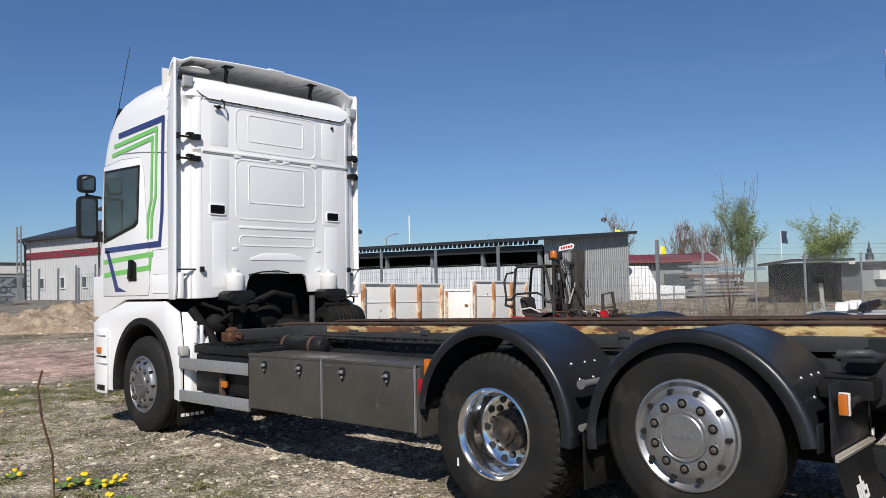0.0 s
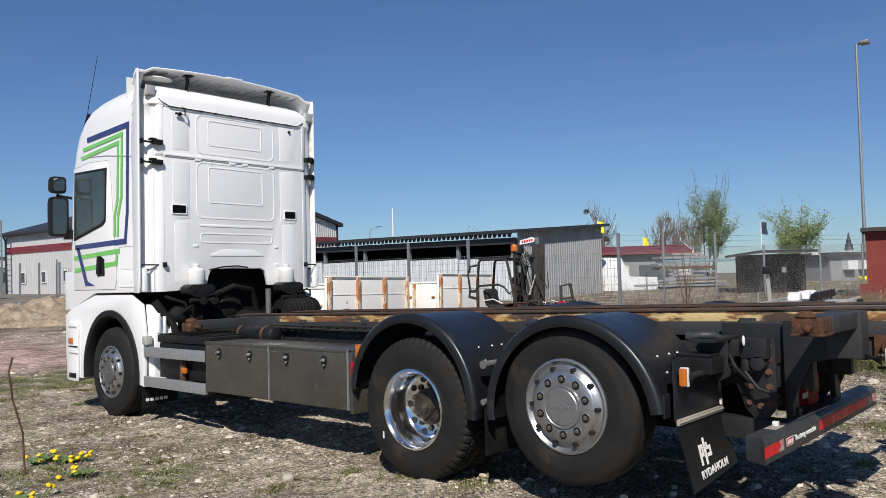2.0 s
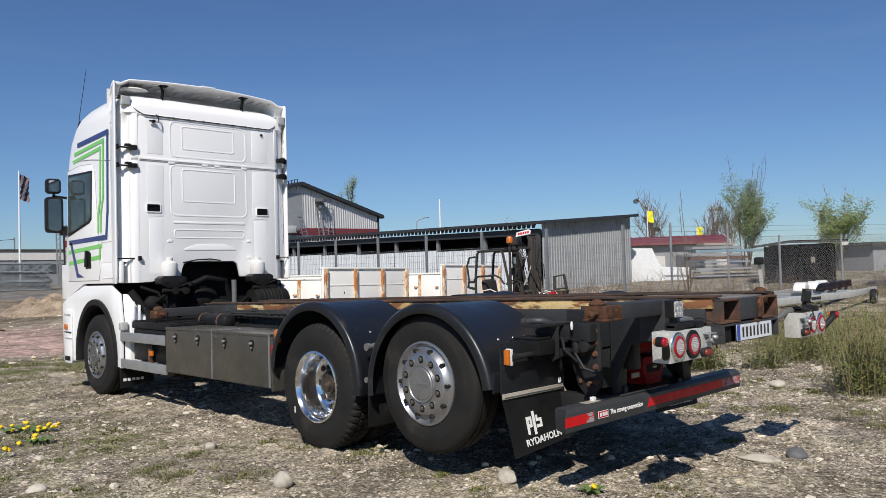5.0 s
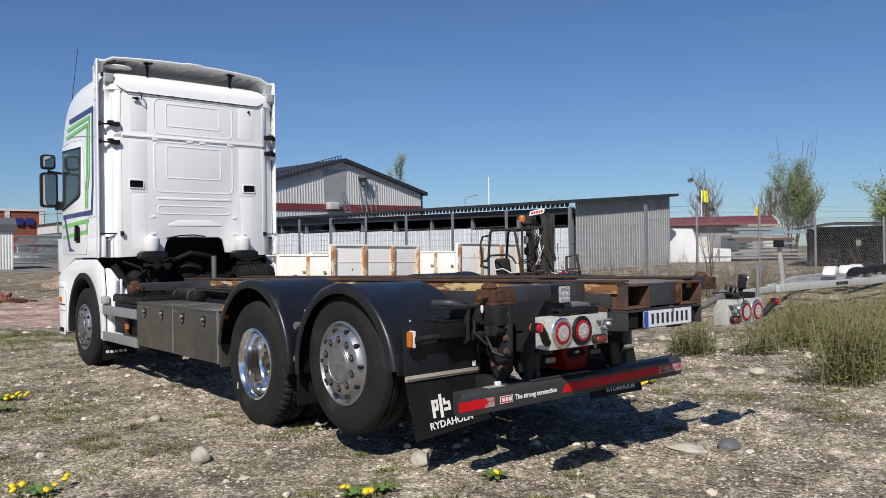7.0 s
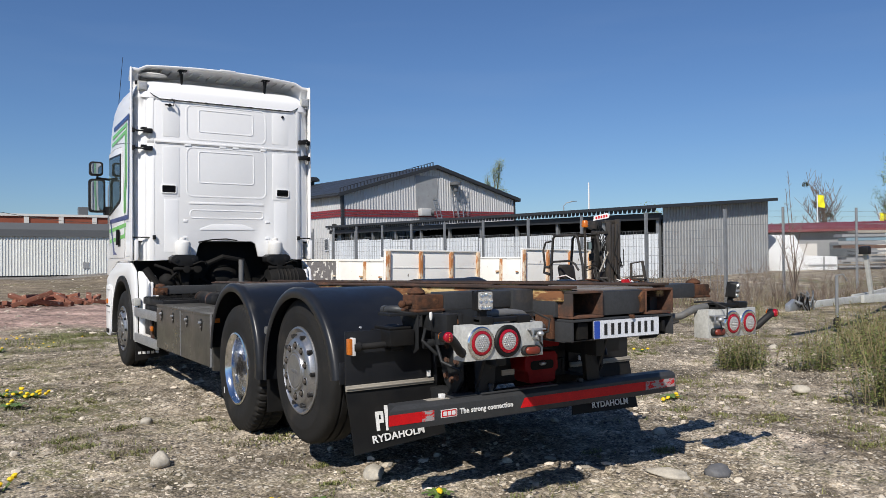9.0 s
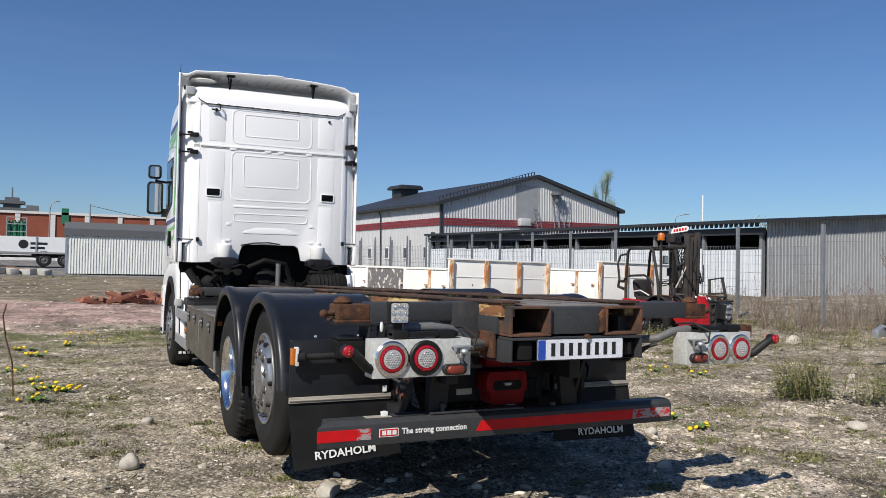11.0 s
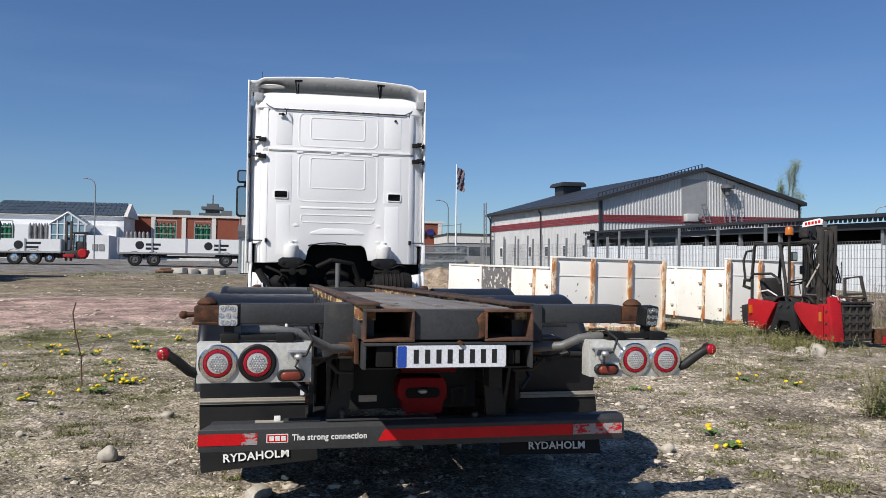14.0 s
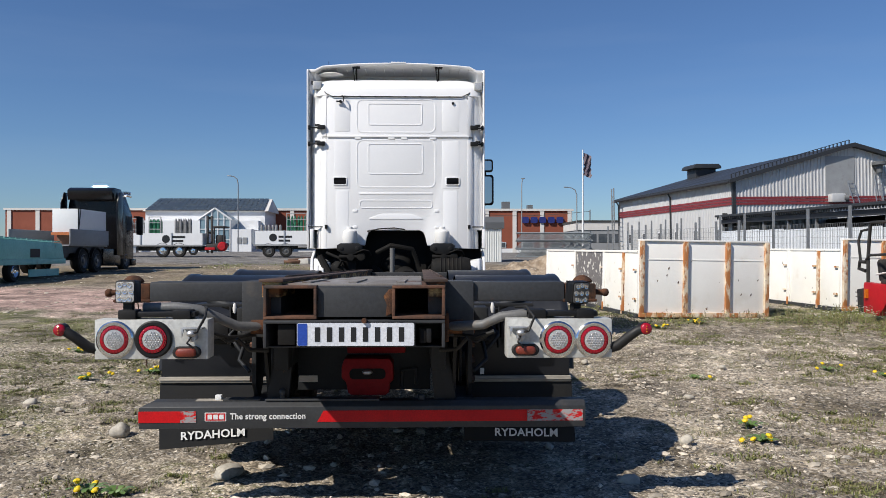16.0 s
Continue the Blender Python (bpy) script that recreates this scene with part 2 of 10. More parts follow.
# ---- building blocks ----
class Shape:
    """Vertices and faces gathered from simple solids, turned into one mesh."""

    def __init__(self):
        self.v, self.f, self.m = [], [], []

    def add(self, verts, faces, mi=0, M=None):
        k = len(self.v)
        self.v += [tuple(M @ Vector(p)) for p in verts] if M is not None else [tuple(p) for p in verts]
        self.f += [tuple(i + k for i in f) for f in faces]
        self.m += [mi] * len(faces)
        return self

    def box(self, x0, y0, z0, x1, y1, z1, mi=0, M=None):
        v = [(x, y, z) for z in (z0, z1) for y in (y0, y1) for x in (x0, x1)]
        return self.add(v, [(0, 2, 3, 1), (4, 5, 7, 6), (0, 1, 5, 4), (1, 3, 7, 5), (3, 2, 6, 7), (2, 0, 4, 6)], mi, M)

    def prism(self, poly, axis, a, b, mi=0, M=None):
        put = {"x": lambda p, t: (t, p[0], p[1]), "y": lambda p, t: (p[0], t, p[1]), "z": lambda p, t: (p[0], p[1], t)}[axis]
        n = len(poly)
        v = [put(p, a) for p in poly] + [put(p, b) for p in poly]
        f = [tuple(range(n))[::-1], tuple(range(n, 2 * n))] + [(i, (i + 1) % n, n + (i + 1) % n, n + i) for i in range(n)]
        return self.add(v, f, mi, M)

    def loft(self, loops, caps=True, closed=True, mi=0, M=None):
        n = len(loops[0])
        v = [p for lp in loops for p in lp]
        f = []
        for j in range(len(loops) - 1):
            for i in range(n if closed else n - 1):
                f.append((j * n + i, j * n + (i + 1) % n, (j + 1) * n + (i + 1) % n, (j + 1) * n + i))
        if caps:
            f += [tuple(range(n))[::-1], tuple(range((len(loops) - 1) * n, len(loops) * n))]
        return self.add(v, f, mi, M)

    def lathe(self, prof, n=32, origin=(0, 0, 0), axis=(1, 0, 0), wob=None, caps=False, mi=0):
        """prof: rows of (radius, distance along the axis)."""
        q = Vector((0, 0, 1)).rotation_difference(Vector(axis).normalized())
        o = Vector(origin)
        loops = []
        for j, (r, h) in enumerate(prof):
            lp = []
            for i in range(n):
                a = 2 * math.pi * i / n
                rr = r * (wob(i, j) if wob else 1)
                lp.append(tuple(o + q @ Vector((rr * math.cos(a), rr * math.sin(a), h))))
            loops.append(lp)
        return self.loft(loops, caps, True, mi)

    def cyl(self, p, q, r, r2=None, n=14, mi=0):
        p, q = Vector(p), Vector(q)
        return self.lathe([(r, 0), (r if r2 is None else r2, (q - p).length)], n, p, q - p, None, True, mi)

    def tube(self, pts, r, n=8, mi=0, taper=None):
        pts = [Vector(p) for p in pts]
        loops, u = [], None
        for i, p in enumerate(pts):
            d = (pts[min(i + 1, len(pts) - 1)] - pts[max(i - 1, 0)]).normalized()
            if u is None:
                u = d.orthogonal().normalized()
            u = (u - d * u.dot(d)).normalized()
            w = d.cross(u)
            rr = r if taper is None else r + (taper - r) * i / (len(pts) - 1)
            loops.append([tuple(p + rr * (u * math.cos(2 * math.pi * k / n) + w * math.sin(2 * math.pi * k / n))) for k in range(n)])
        return self.loft(loops, True, True, mi)

    def ball(self, c, rx, ry=None, rz=None, n=12, mi=0):
        ry, rz = ry or rx, rz or rx
        rows = n // 2
        loops = [[(c[0] + rx * math.sin(math.pi * j / rows) * math.cos(2 * math.pi * i / n), c[1] + ry * math.sin(math.pi * j / rows) * math.sin(2 * math.pi * i / n),
                   c[2] - rz * math.cos(math.pi * j / rows)) for i in range(n)] for j in range(1, rows)]
        return self.loft(loops, True, True, mi)

    def mesh(self, name, mats, bevel=0.0, smooth=40, seg=2, recalc=True):
        me = bpy.data.meshes.new(name)
        me.from_pydata(self.v, [], self.f)
        me.polygons.foreach_set("material_index", self.m)
        if recalc or bevel:
            bm = bmesh.new()
            bm.from_mesh(me)
            bmesh.ops.recalc_face_normals(bm, faces=bm.faces)
            if bevel:
                ed = [e for e in bm.edges if len(e.link_faces) == 2 and e.calc_face_angle(0) > radians(35)]
                bmesh.ops.bevel(bm, geom=ed, offset=bevel, segments=seg, profile=0.6, affect='EDGES', clamp_overlap=True)
            bm.to_mesh(me)
            bm.free()
        for m in (mats if isinstance(mats, (list, tuple)) else [mats]):
            me.materials.append(m)
        if smooth:
            me.shade_smooth()
            me.set_sharp_from_angle(angle=radians(smooth))
        return me


def part(name, shape, material, parent=None, label="", bevel=0.0, smooth=40, M=None, seg=2):
    """Links a Shape (or a ready mesh) as one mesh object under a thing or part."""
    me = shape if isinstance(shape, bpy.types.Mesh) else shape.mesh(name, material, bevel, smooth, seg)
    ob = new(name, me)
    ob.parent = parent
    if M is not None:
        ob.matrix_basis = M
    return tagged(ob, label)


def thing(name, label, category, M=None, group="", kind=""):
    ob = new(name)
    ob.empty_display_size = 0.2
    if M is not None:
        ob.matrix_basis = M
    return tagged(ob, label, category, group, kind)


def solid(name, shape, material, label, category, group="", kind="", bevel=0.0, M=None, smooth=40):
    return tagged(part(name, shape, material, None, "", bevel, smooth, M), label, category, group, kind)


def rr2(x0, y0, x1, y1, r, n=5):
    """A rounded rectangle as a loop of points."""
    out = []
    for cx, cy, a0 in ((x1 - r, y1 - r, 0), (x0 + r, y1 - r, 90), (x0 + r, y0 + r, 180), (x1 - r, y0 + r, 270)):
        out += [(cx + r * math.cos(radians(a0 + 90 * i / n)), cy + r * math.sin(radians(a0 + 90 * i / n))) for i in range(n + 1)]
    return out


def ring_strip(shape, outer, inner, put):
    """A flat frame between two loops of equal length, raised along put's third argument."""
    n = len(outer)
    v = [put(*p, 0) for p in outer] + [put(*p, 0) for p in inner] + [put(*p, 1) for p in outer] + [put(*p, 1) for p in inner]
    f = []
    for i in range(n):
        j = (i + 1) % n
        f += [(2 * n + i, 2 * n + j, 3 * n + j, 3 * n + i), (i, j, 2 * n + j, 2 * n + i), (n + j, n + i, 3 * n + i, 3 * n + j), (j, i, n + i, n + j)]
    return shape.add(v, f)


def lettering(name, words, size, M, material, parent, label="", depth=0.0015, width=None, align='CENTER', bold=0.022):
    """Words in the built-in font as a mesh."""
    cu = bpy.data.curves.new(name, 'FONT')
    cu.body, cu.size, cu.extrude, cu.align_x, cu.align_y, cu.resolution_u = words, size, depth, align, 'CENTER', 3
    cu.space_character = 1.05
    cu.offset = size * bold
    tmp = new("lettering_source", cu)
    me = bpy.data.meshes.new_from_object(tmp.evaluated_get(bpy.context.evaluated_depsgraph_get()))
    bpy.data.objects.remove(tmp)
    bpy.data.curves.remove(cu)
    me.materials.clear()
    me.materials.append(material)
    if width:
        xs = [v.co.x for v in me.vertices]
        k = width / (max(xs) - min(xs))
        mid = (max(xs) + min(xs)) / 2
        for v in me.vertices:
            v.co.x = (v.co.x - mid) * k
    return part(name, me, material, parent, label, M=M)


# Words on faces that look to -y (rear) or to -x (left side).
def face_rear(x, y, z, tilt=0):
    return pose(x, y, z, 90, tilt, 0)


# ---- the truck ----
truck = thing("truck", "white container-chassis truck with dark frame, parked on gravel", "truck")


def plan_loop(w, yr, yf, z, rf=0.36, rb=0.20, n=6):
    pts = []
    for cx, cy, r, a0 in ((w - rf, yf - rf, rf, 0), (-w + rf, yf - rf, rf, 90), (-w + rb, yr + rb, rb, 180), (w - rb, yr + rb, rb, 270)):
        pts += [(cx + r * math.cos(radians(a0 + 90 * i / n)), cy + r * math.sin(radians(a0 + 90 * i / n)), z) for i in range(n + 1)]
    return pts


def build_cab():
    levels = [(1.72, 1.235, 6.74, 8.90), (2.2, 1.235, 6.74, 8.88), (2.6, 1.235, 6.74, 8.85), (3.0, 1.235, 6.74, 8.80), (3.25, 1.235, 6.74, 8.72), (3.42, 1.232, 6.74, 8.64), (3.58, 1.225, 6.74, 8.50),
              (3.605, 1.222, 6.703, 8.47), (3.70, 1.205, 6.710, 8.33), (3.77, 1.175, 6.738, 8.12), (3.83, 1.12, 6.80, 7.85), (3.87, 1.05, 6.90, 7.6), (3.90, 0.92, 7.03, 7.45)]
    s = Shape()
    s.loft([plan_loop(w, yr, yf, z) for z, w, yr, yf in levels])
    shell = part("cab_shell", s, WHITE, truck, "white painted high-roof sleeper cab shell", smooth=50)
    # lower skirts and front below the floor
    s = Shape()
    for sx in (-1, 1):
        s.prism([(6.72, 1.46), (7.0, 1.455), (7.95, 1.455), (8.62, 1.25), (8.80, 1.25), (8.80, 1.735), (6.72, 1.735)], "x", sx * 1.235, sx * 1.19)
    s.box(-0.9, 8.80, 0.6, 0.9, 8.93, 1.735)
    part("cab_skirt", s, WHITE, truck, bevel=0.012)
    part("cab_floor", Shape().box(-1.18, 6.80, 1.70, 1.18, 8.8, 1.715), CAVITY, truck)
    # rear wall with the cut-out for the gearbox
    wall = [(-1.0, 1.455), (-0.84, 1.46), (-0.70, 1.50), (-0.46, 1.50), (-0.435, 1.62), (-0.41, 1.68), (-0.36, 1.712), (0.31, 1.712), (0.36, 1.68), (0.385, 1.62), (0.41, 1.50),
            (0.66, 1.50), (0.80, 1.46), (0.985, 1.455), (0.985, 3.55), (0.94, 3.60), (-0.95, 3.60), (-1.0, 3.55)]
    rear = part("cab_rear_wall", Shape().prism(wall, "y", 6.70, 6.75), WHITE, truck, "white pressed-steel rear cab wall", bevel=0.012)

    def pressing(name, x0, z0, x1, z1, r=0.04, wd=0.014, up=0.0065, y=6.70):
        a, b = rr2(x0, z0, x1, z1, r), rr2(x0 + wd, z0 + wd, x1 - wd, z1 - wd, max(r - wd, 0.008))
        s = Shape()
        ring_strip(s, a, b, lambda px, pz, k: (px, y + 0.002 - k * up, pz))
        return part(name, s, WHITE, rear, bevel=0.004)

    pressing("upper_window_pressing", -0.42, 3.19, 0.345, 3.50)
    pressing("lower_window_pressing", -0.42, 2.50, 0.355, 2.935)
    pressing("shelf_pressing", -0.54, 2.02, 0.49, 2.14, 0.05)
    s = Shape()
    s.prism([(-0.54, 2.215), (0.49, 2.215), (0.49, 2.243), (-0.54, 2.243)], "y", 6.694, 6.702)
    part("rib", s, WHITE, rear, bevel=0.005)
    s = Shape()
    s.prism([(-0.40, 1.865), (0.345, 1.865), (0.345, 1.885), (0.18, 1.945), (-0.23, 1.945), (-0.40, 1.885)], "y", 6.694, 6.702)
    part("handle_pressing", s, WHITE, rear, bevel=0.006)
    for x in (-0.60, 0.545):
        for z in (1.76, 1.985):
            part("lug", Shape().box(x - 0.030, 6.693, z - 0.015, x + 0.030, 6.702, z + 0.015), WHITE, rear, bevel=0.004)
    # broad swellings on both sides of the window field, and the seams
    for x0, x1 in ((-0.89, -0.67), (0.62, 0.86)):
        part("upper_side_field", Shape().prism(rr2(x0, 3.10, x1, 3.55, 0.02), "y", 6.6975, 6.703), WHITE, rear, bevel=0.003)
        part("lower_side_field", Shape().prism(rr2(x0, 2.30, x1, 2.97, 0.02), "y", 6.6975, 6.703), WHITE, rear, bevel=0.003)
        part("bottom_side_field", Shape().prism(rr2(x0 + 0.02, 1.56, x1 - 0.02, 2.27, 0.02), "y", 6.698, 6.703), WHITE, rear, bevel=0.003)
    for z0, z1, nm in ((3.08, 3.56, "upper_centre_field"), (2.31, 2.99, "lower_centre_field")):
        a, b = rr2(-0.585, z0, 0.535, z1, 0.09), rr2(-0.565, z0 + 0.02, 0.515, z1 - 0.02, 0.075)
        s = Shape()
        ring_strip(s, a, b, lambda px, pz, k: (px, 6.702 - k * 0.0055, pz))
        part(nm, s, WHITE, rear, bevel=0.005)
    s = Shape()
    s.prism([(-0.985, 3.02), (1.0, 3.02), (1.0, 3.046), (-0.985, 3.046)], "y", 6.687, 6.702)
    for x in (-0.56, -0.09, 0.09, 0.49):
        s.box(x - 0.045, 6.690, 2.988, x + 0.045, 6.702, 3.022)
    part("mid_seam", s, WHITE, rear, bevel=0.006)
    part("mid_seam_gap", Shape().box(-0.985, 6.693, 3.006, 1.0, 6.6985, 3.018), SEAM, rear)
    s = Shape()
    s.box(-0.97, 6.690, 3.588, 0.955, 6.705, 3.602)
    gutter = part("roof_gutter", s, WHITE, rear, bevel=0.006)
    s = Shape()
    s.tube([(-1.10, 6.74, 3.72), (-1.0, 6.70, 3.63), (-0.92, 6.682, 3.590), (0.9, 6.682, 3.590), (1.0, 6.70, 3.64), (1.08, 6.76, 3.74)], 0.006)
    for i in range(8):
        s.box(-0.75 + i * 0.21, 6.676, 3.583, -0.725 + i * 0.21, 6.69, 3.599)
    part("roof_cable", s, RUBBER, rear)
    s = Shape()
    s.cyl((-0.80, 6.70, 3.515), (-0.80, 6.655, 3.515), 0.020, n=10)
    s.box(-0.86, 6.655, 3.505, -0.79, 6.672, 3.525)
    s.tube([(-0.80, 6.66, 3.515), (-0.76, 6.63, 3.50), (-0.75, 6.64, 3.56), (-0.78, 6.65, 3.60)], 0.008)
    part("cable_plug", s, BLACK, rear)
    part("blanking_plug", Shape().cyl((0.775, 6.70, 3.50), (0.775, 6.68, 3.50), 0.018), BLACK, rear)
    for x in (-0.81, 0.77):
        s = Shape()
        ring_strip(s, rr2(x - 0.098, 2.345, x + 0.098, 2.462, 0.02), rr2(x - 0.085, 2.358, x + 0.085, 2.450, 0.016), lambda px, pz, k: (px, 6.702 - k * 0.016, pz))
        vent = part("vent_frame", s, WHITE, rear, bevel=0.004)
        s = Shape()
        s.box(x - 0.086, 6.690, 2.357, x + 0.086, 6.699, 2.451)
        for i in range(5):
            z = 2.366 + i * 0.017
            s.add([(x - 0.084, 6.692, z), (x + 0.084, 6.692, z), (x + 0.084, 6.682, z + 0.010), (x - 0.084, 6.682, z + 0.010)], [(0, 1, 2, 3)])
        part("vent_grille", s, BLACK, vent, "black plastic air vent grille", smooth=0)
    # corner strips, side deflectors, hinges
    for sx in (-1, 1):
        # slanting corner strips with a groove, in two storeys
        xw = 0.995 if sx < 0 else 0.980
        plan = [(0.0, 6.697), (0.055, 6.712), (0.075, 6.728), (0.080, 6.745), (0.092, 6.752), (0.104, 6.748), (0.150, 6.815), (0.165, 6.86), (0.165, 6.92), (0.0, 6.78)]
        s = Shape()
        s.prism([(sx * (xw + px), py) for px, py in plan], "z", 1.455, 3.00)
        strip = part("corner_strip", s, WHITE, truck, bevel=0.006)
        s = Shape()
        s.prism([(sx * (xw + 0.004 + px * 0.94), py) for px, py in plan], "z", 3.03, 3.60)
        part("upper_corner_strip", s, WHITE, truck, bevel=0.006)
        part("strip_joint", Shape().prism([(sx * (xw + px * 0.97), py + 0.004) for px, py in plan], "z", 2.999, 3.031), SEAM, strip)
        s = Shape()
        # flared panel: stands off the cab side at its rear edge and runs into it ahead
        xr, xf = (1.282, 1.240) if sx < 0 else (1.226, 1.238)
        loops = []
        for z, yr, yf in ((1.45, 6.755, 6.94), (1.60, 6.735, 6.95), (2.4, 6.730, 6.96), (3.2, 6.728, 6.97), (3.62, 6.725, 6.93), (3.80, 6.725, 6.88), (3.955, 6.725, 6.84), (3.985, 6.740, 6.82)):
            loops.append([(sx * (xr - 0.030), yr + 0.012, z), (sx * (xr - 0.012), yr, z), (sx * xr, yr + 0.006, z), (sx * (xr - 0.004), yr + 0.05, z), (sx * (xf + 0.004), yf, z), (sx * (xf - 0.022), yf, z), (sx * (xr - 0.026), yr + 0.06, z)])
        s.loft(loops)
        fl = part("side_deflector", s, WHITE, truck, "white side wind deflector panel", bevel=0.008)
        # criss-cross ribs on the inner face
        s = Shape()
        for i in range(7):
            z = 2.95 + i * 0.13
            for d in (0.13, -0.13):
                s.tube([(sx * (xr - 0.030), 6.745, z), (sx * (xr - 0.034), 6.955, z + d)], 0.004, 4)
        part("inner_rib", s, WHITE_DULL, fl)
        for z in (3.16, 2.93):
            s = Shape()
            s.box(sx * (xr - 0.02), 6.715, z - 0.012, sx * 1.01, 6.745, z + 0.008)
            s.box(sx * 1.125, 6.66, z - 0.030, sx * 1.02, 6.72, z + 0.026)
            s.box(sx * 1.16, 6.67, z + 0.012, sx * 1.09, 6.735, z + 0.040)
            s.box(sx * (xr - 0.02), 6.71, z - 0.03, sx * (xr - 0.05), 6.78, z + 0.03)
            part("deflector_hinge", s, BLACK, truck, "black deflector hinge bracket", bevel=0.006)
        s = Shape()
        s.box(sx * (xr - 0.02), 6.715, 1.755, sx * 1.0, 6.735, 1.77)
        s.box(sx * 1.02, 6.66, 1.735, sx * 0.985, 6.72, 1.79)
        part("deflector_strut", s, BLACK, truck, bevel=0.004)
        lamp = part("roof_lamp", Shape().box(sx * 1.195, 6.72, 3.685, sx * 1.070, 6.77, 3.81), GALV, truck, "small square roof work lamp", bevel=0.012)
        part("lens", Shape().box(sx * 1.183, 6.712, 3.697, sx * 1.082, 6.721, 3.798), CLEAR, lamp, bevel=0.004)
        part("bracket", Shape().box(sx * 1.215, 6.73, 3.765, sx * 1.16, 6.78, 3.81), BLACK, lamp)
    # roof spoiler: a shallow curved wing over the rear roof edge
    s, loops = Shape(), []
    for i in range(25):
        x = -1.275 + 2.495 * i / 24
        k = min(abs(x + 0.02) / 1.05, 1.0)
        z = 4.085 - 0.045 * k * k - (0.055 if abs(x + 0.02) > 1.08 else 0)
        y = 6.745 + 0.02 * k * k
        q = 0.2 if abs(x + 0.02) > 1.08 else 1.0
        loops.append([(x, y + dy * q, z + dz) for dy, dz in ((0.55, -0.13), (0.34, -0.045), (0.15, -0.008), (0.014, 0), (0, -0.012), (0.01, -0.036), (0.15, -0.045), (0.34, -0.082), (0.55, -0.165))])
    s.loft(loops)
    part("roof_spoiler", s, WHITE, truck, "white curved roof spoiler with grey underside", bevel=0.004)
    s = Shape()
    for i in range(16):
        x = -1.0 + 2.0 * i / 15
        s.box(x - 0.004, 6.80, 3.985, x + 0.004, 7.12, 4.005)
    s.box(-1.2, 7.14, 3.70, 1.17, 7.16, 3.97)
    part("spoiler_underside", s, WHITE_DULL, truck)
    part("spoiler_notch", Shape().box(-0.10, 6.742, 4.072, 0.11, 6.80, 4.094), WHITE, truck, bevel=0.006)
    for x in (-0.595, 0.575):
        s = Shape()
        s.prism([(6.80, 4.035), (6.86, 4.035), (6.90, 3.83), (6.87, 3.82)], "x", x - 0.012, x + 0.012)
        s.box(x - 0.055, 6.785, 4.020, x + 0.055, 6.88, 4.040)
        s.prism([(x - 0.05, 4.022), (x - 0.03, 4.022), (x - 0.012, 3.83), (x - 0.026, 3.825)], "y", 6.80, 6.815)
        part("spoiler_bracket", s, BLACK, truck, bevel=0.003)
    part("roof_dish", Shape().ball((-0.955, 6.90, 3.935), 0.18, 0.13, 0.03, 20), WHITE_DULL, truck, "flat white satellite dome", smooth=70)
    # left and right doors: seams, windows, decals, handle
    for sx in (-1, 1):
        X = sx * 1.2365

        def slab(pts, t=0.003, lift=0.0):
            return Shape().prism(pts, "x", X + sx * lift, X + sx * (lift + t))
        door = part("door", slab([(8.50, 1.50), (8.50, 3.04), (8.05, 3.07), (7.56, 3.04), (7.50, 2.9), (7.42, 2.2), (7.36, 1.62), (7.40, 1.50)]), WHITE, truck, bevel=0.001)
        glassp = [(8.46, 2.16), (8.44, 2.95), (7.62, 2.925), (7.655, 2.34), (7.72, 2.30)]
        part("window_rubber", slab([(8.50, 2.12), (8.475, 2.985), (7.585, 2.955), (7.625, 2.31), (7.70, 2.265)], 0.006, 0.003), BLACK, door, bevel=0.002)
        # backing panel with the see-through light painted into its colour
        part("window_interior", slab(glassp, 0.002, 0.0092), PANEVIEW, door)
        w = part("window", slab(glassp, 0.004, 0.014), WINDOW, door, "tinted side window glass")
        w.visible_shadow = False
        s = slab([(7.86, 1.66), (7.845, 1.90), (7.76, 1.90), (7.67, 1.86), (7.665, 1.66)], 0.006, 0.003)
        part("handle_recess", s, BLACK, door, bevel=0.002)
        s = Shape().prism([(7.83, 1.68), (7.80, 1.90), (7.755, 1.90), (7.76, 1.70)], "x", X + sx * 0.009, X + sx * 0.04)
        part("door_handle", s, BLACK, door, "black door handle", bevel=0.006)
        s = Shape()
        for a, b in (((8.5, 3.04), (8.5, 1.5)), ((7.36, 1.62), (7.42, 2.2)), ((7.42, 2.2), (7.5, 2.9)), ((7.40, 1.5), (8.5, 1.5)), ((7.36, 1.62), (7.40, 1.5)), ((7.56, 3.04), (8.05, 3.07)), ((7.5, 2.9), (7.56, 3.04)), ((8.05, 3.07), (8.5, 3.04))):
            s.tube([(X + sx * 0.002, *a), (X + sx * 0.002, *b)], 0.004, 5)
        part("door_seam", s, SEAM, door)
        s = Shape()
        ring_strip(s, rr2(6.80, 1.52, 7.32, 2.00, 0.04), rr2(6.812, 1.532, 7.308, 1.988, 0.03), lambda py, pz, k: (X + sx * 0.004 * k, py, pz))
        part("locker_hatch", s, WHITE, truck)
        s = Shape()
        s.tube([(X + sx * 0.002, 6.84, 3.00), (X + sx * 0.002, 7.6, 3.10), (X + sx * 0.002, 8.3, 3.16)], 0.005, 5)
        part("roof_joint", s, SEAM, truck)

        def band(name, pts, wd, mat):
            """A decal band of the given width along a line on the cab side."""
            for (ya, za), (yb, zb) in zip(pts, pts[1:]):
                d = Vector((yb - ya, zb - za)).normalized()
                n = Vector((-d.y, d.x)) * wd / 2
                e = d * wd / 2
                q = [(ya - e.x - n.x, za - e.y - n.y), (yb + e.x - n.x, zb + e.y - n.y), (yb + e.x + n.x, zb + e.y + n.y), (ya - e.x + n.x, za - e.y + n.y)]
                yield q
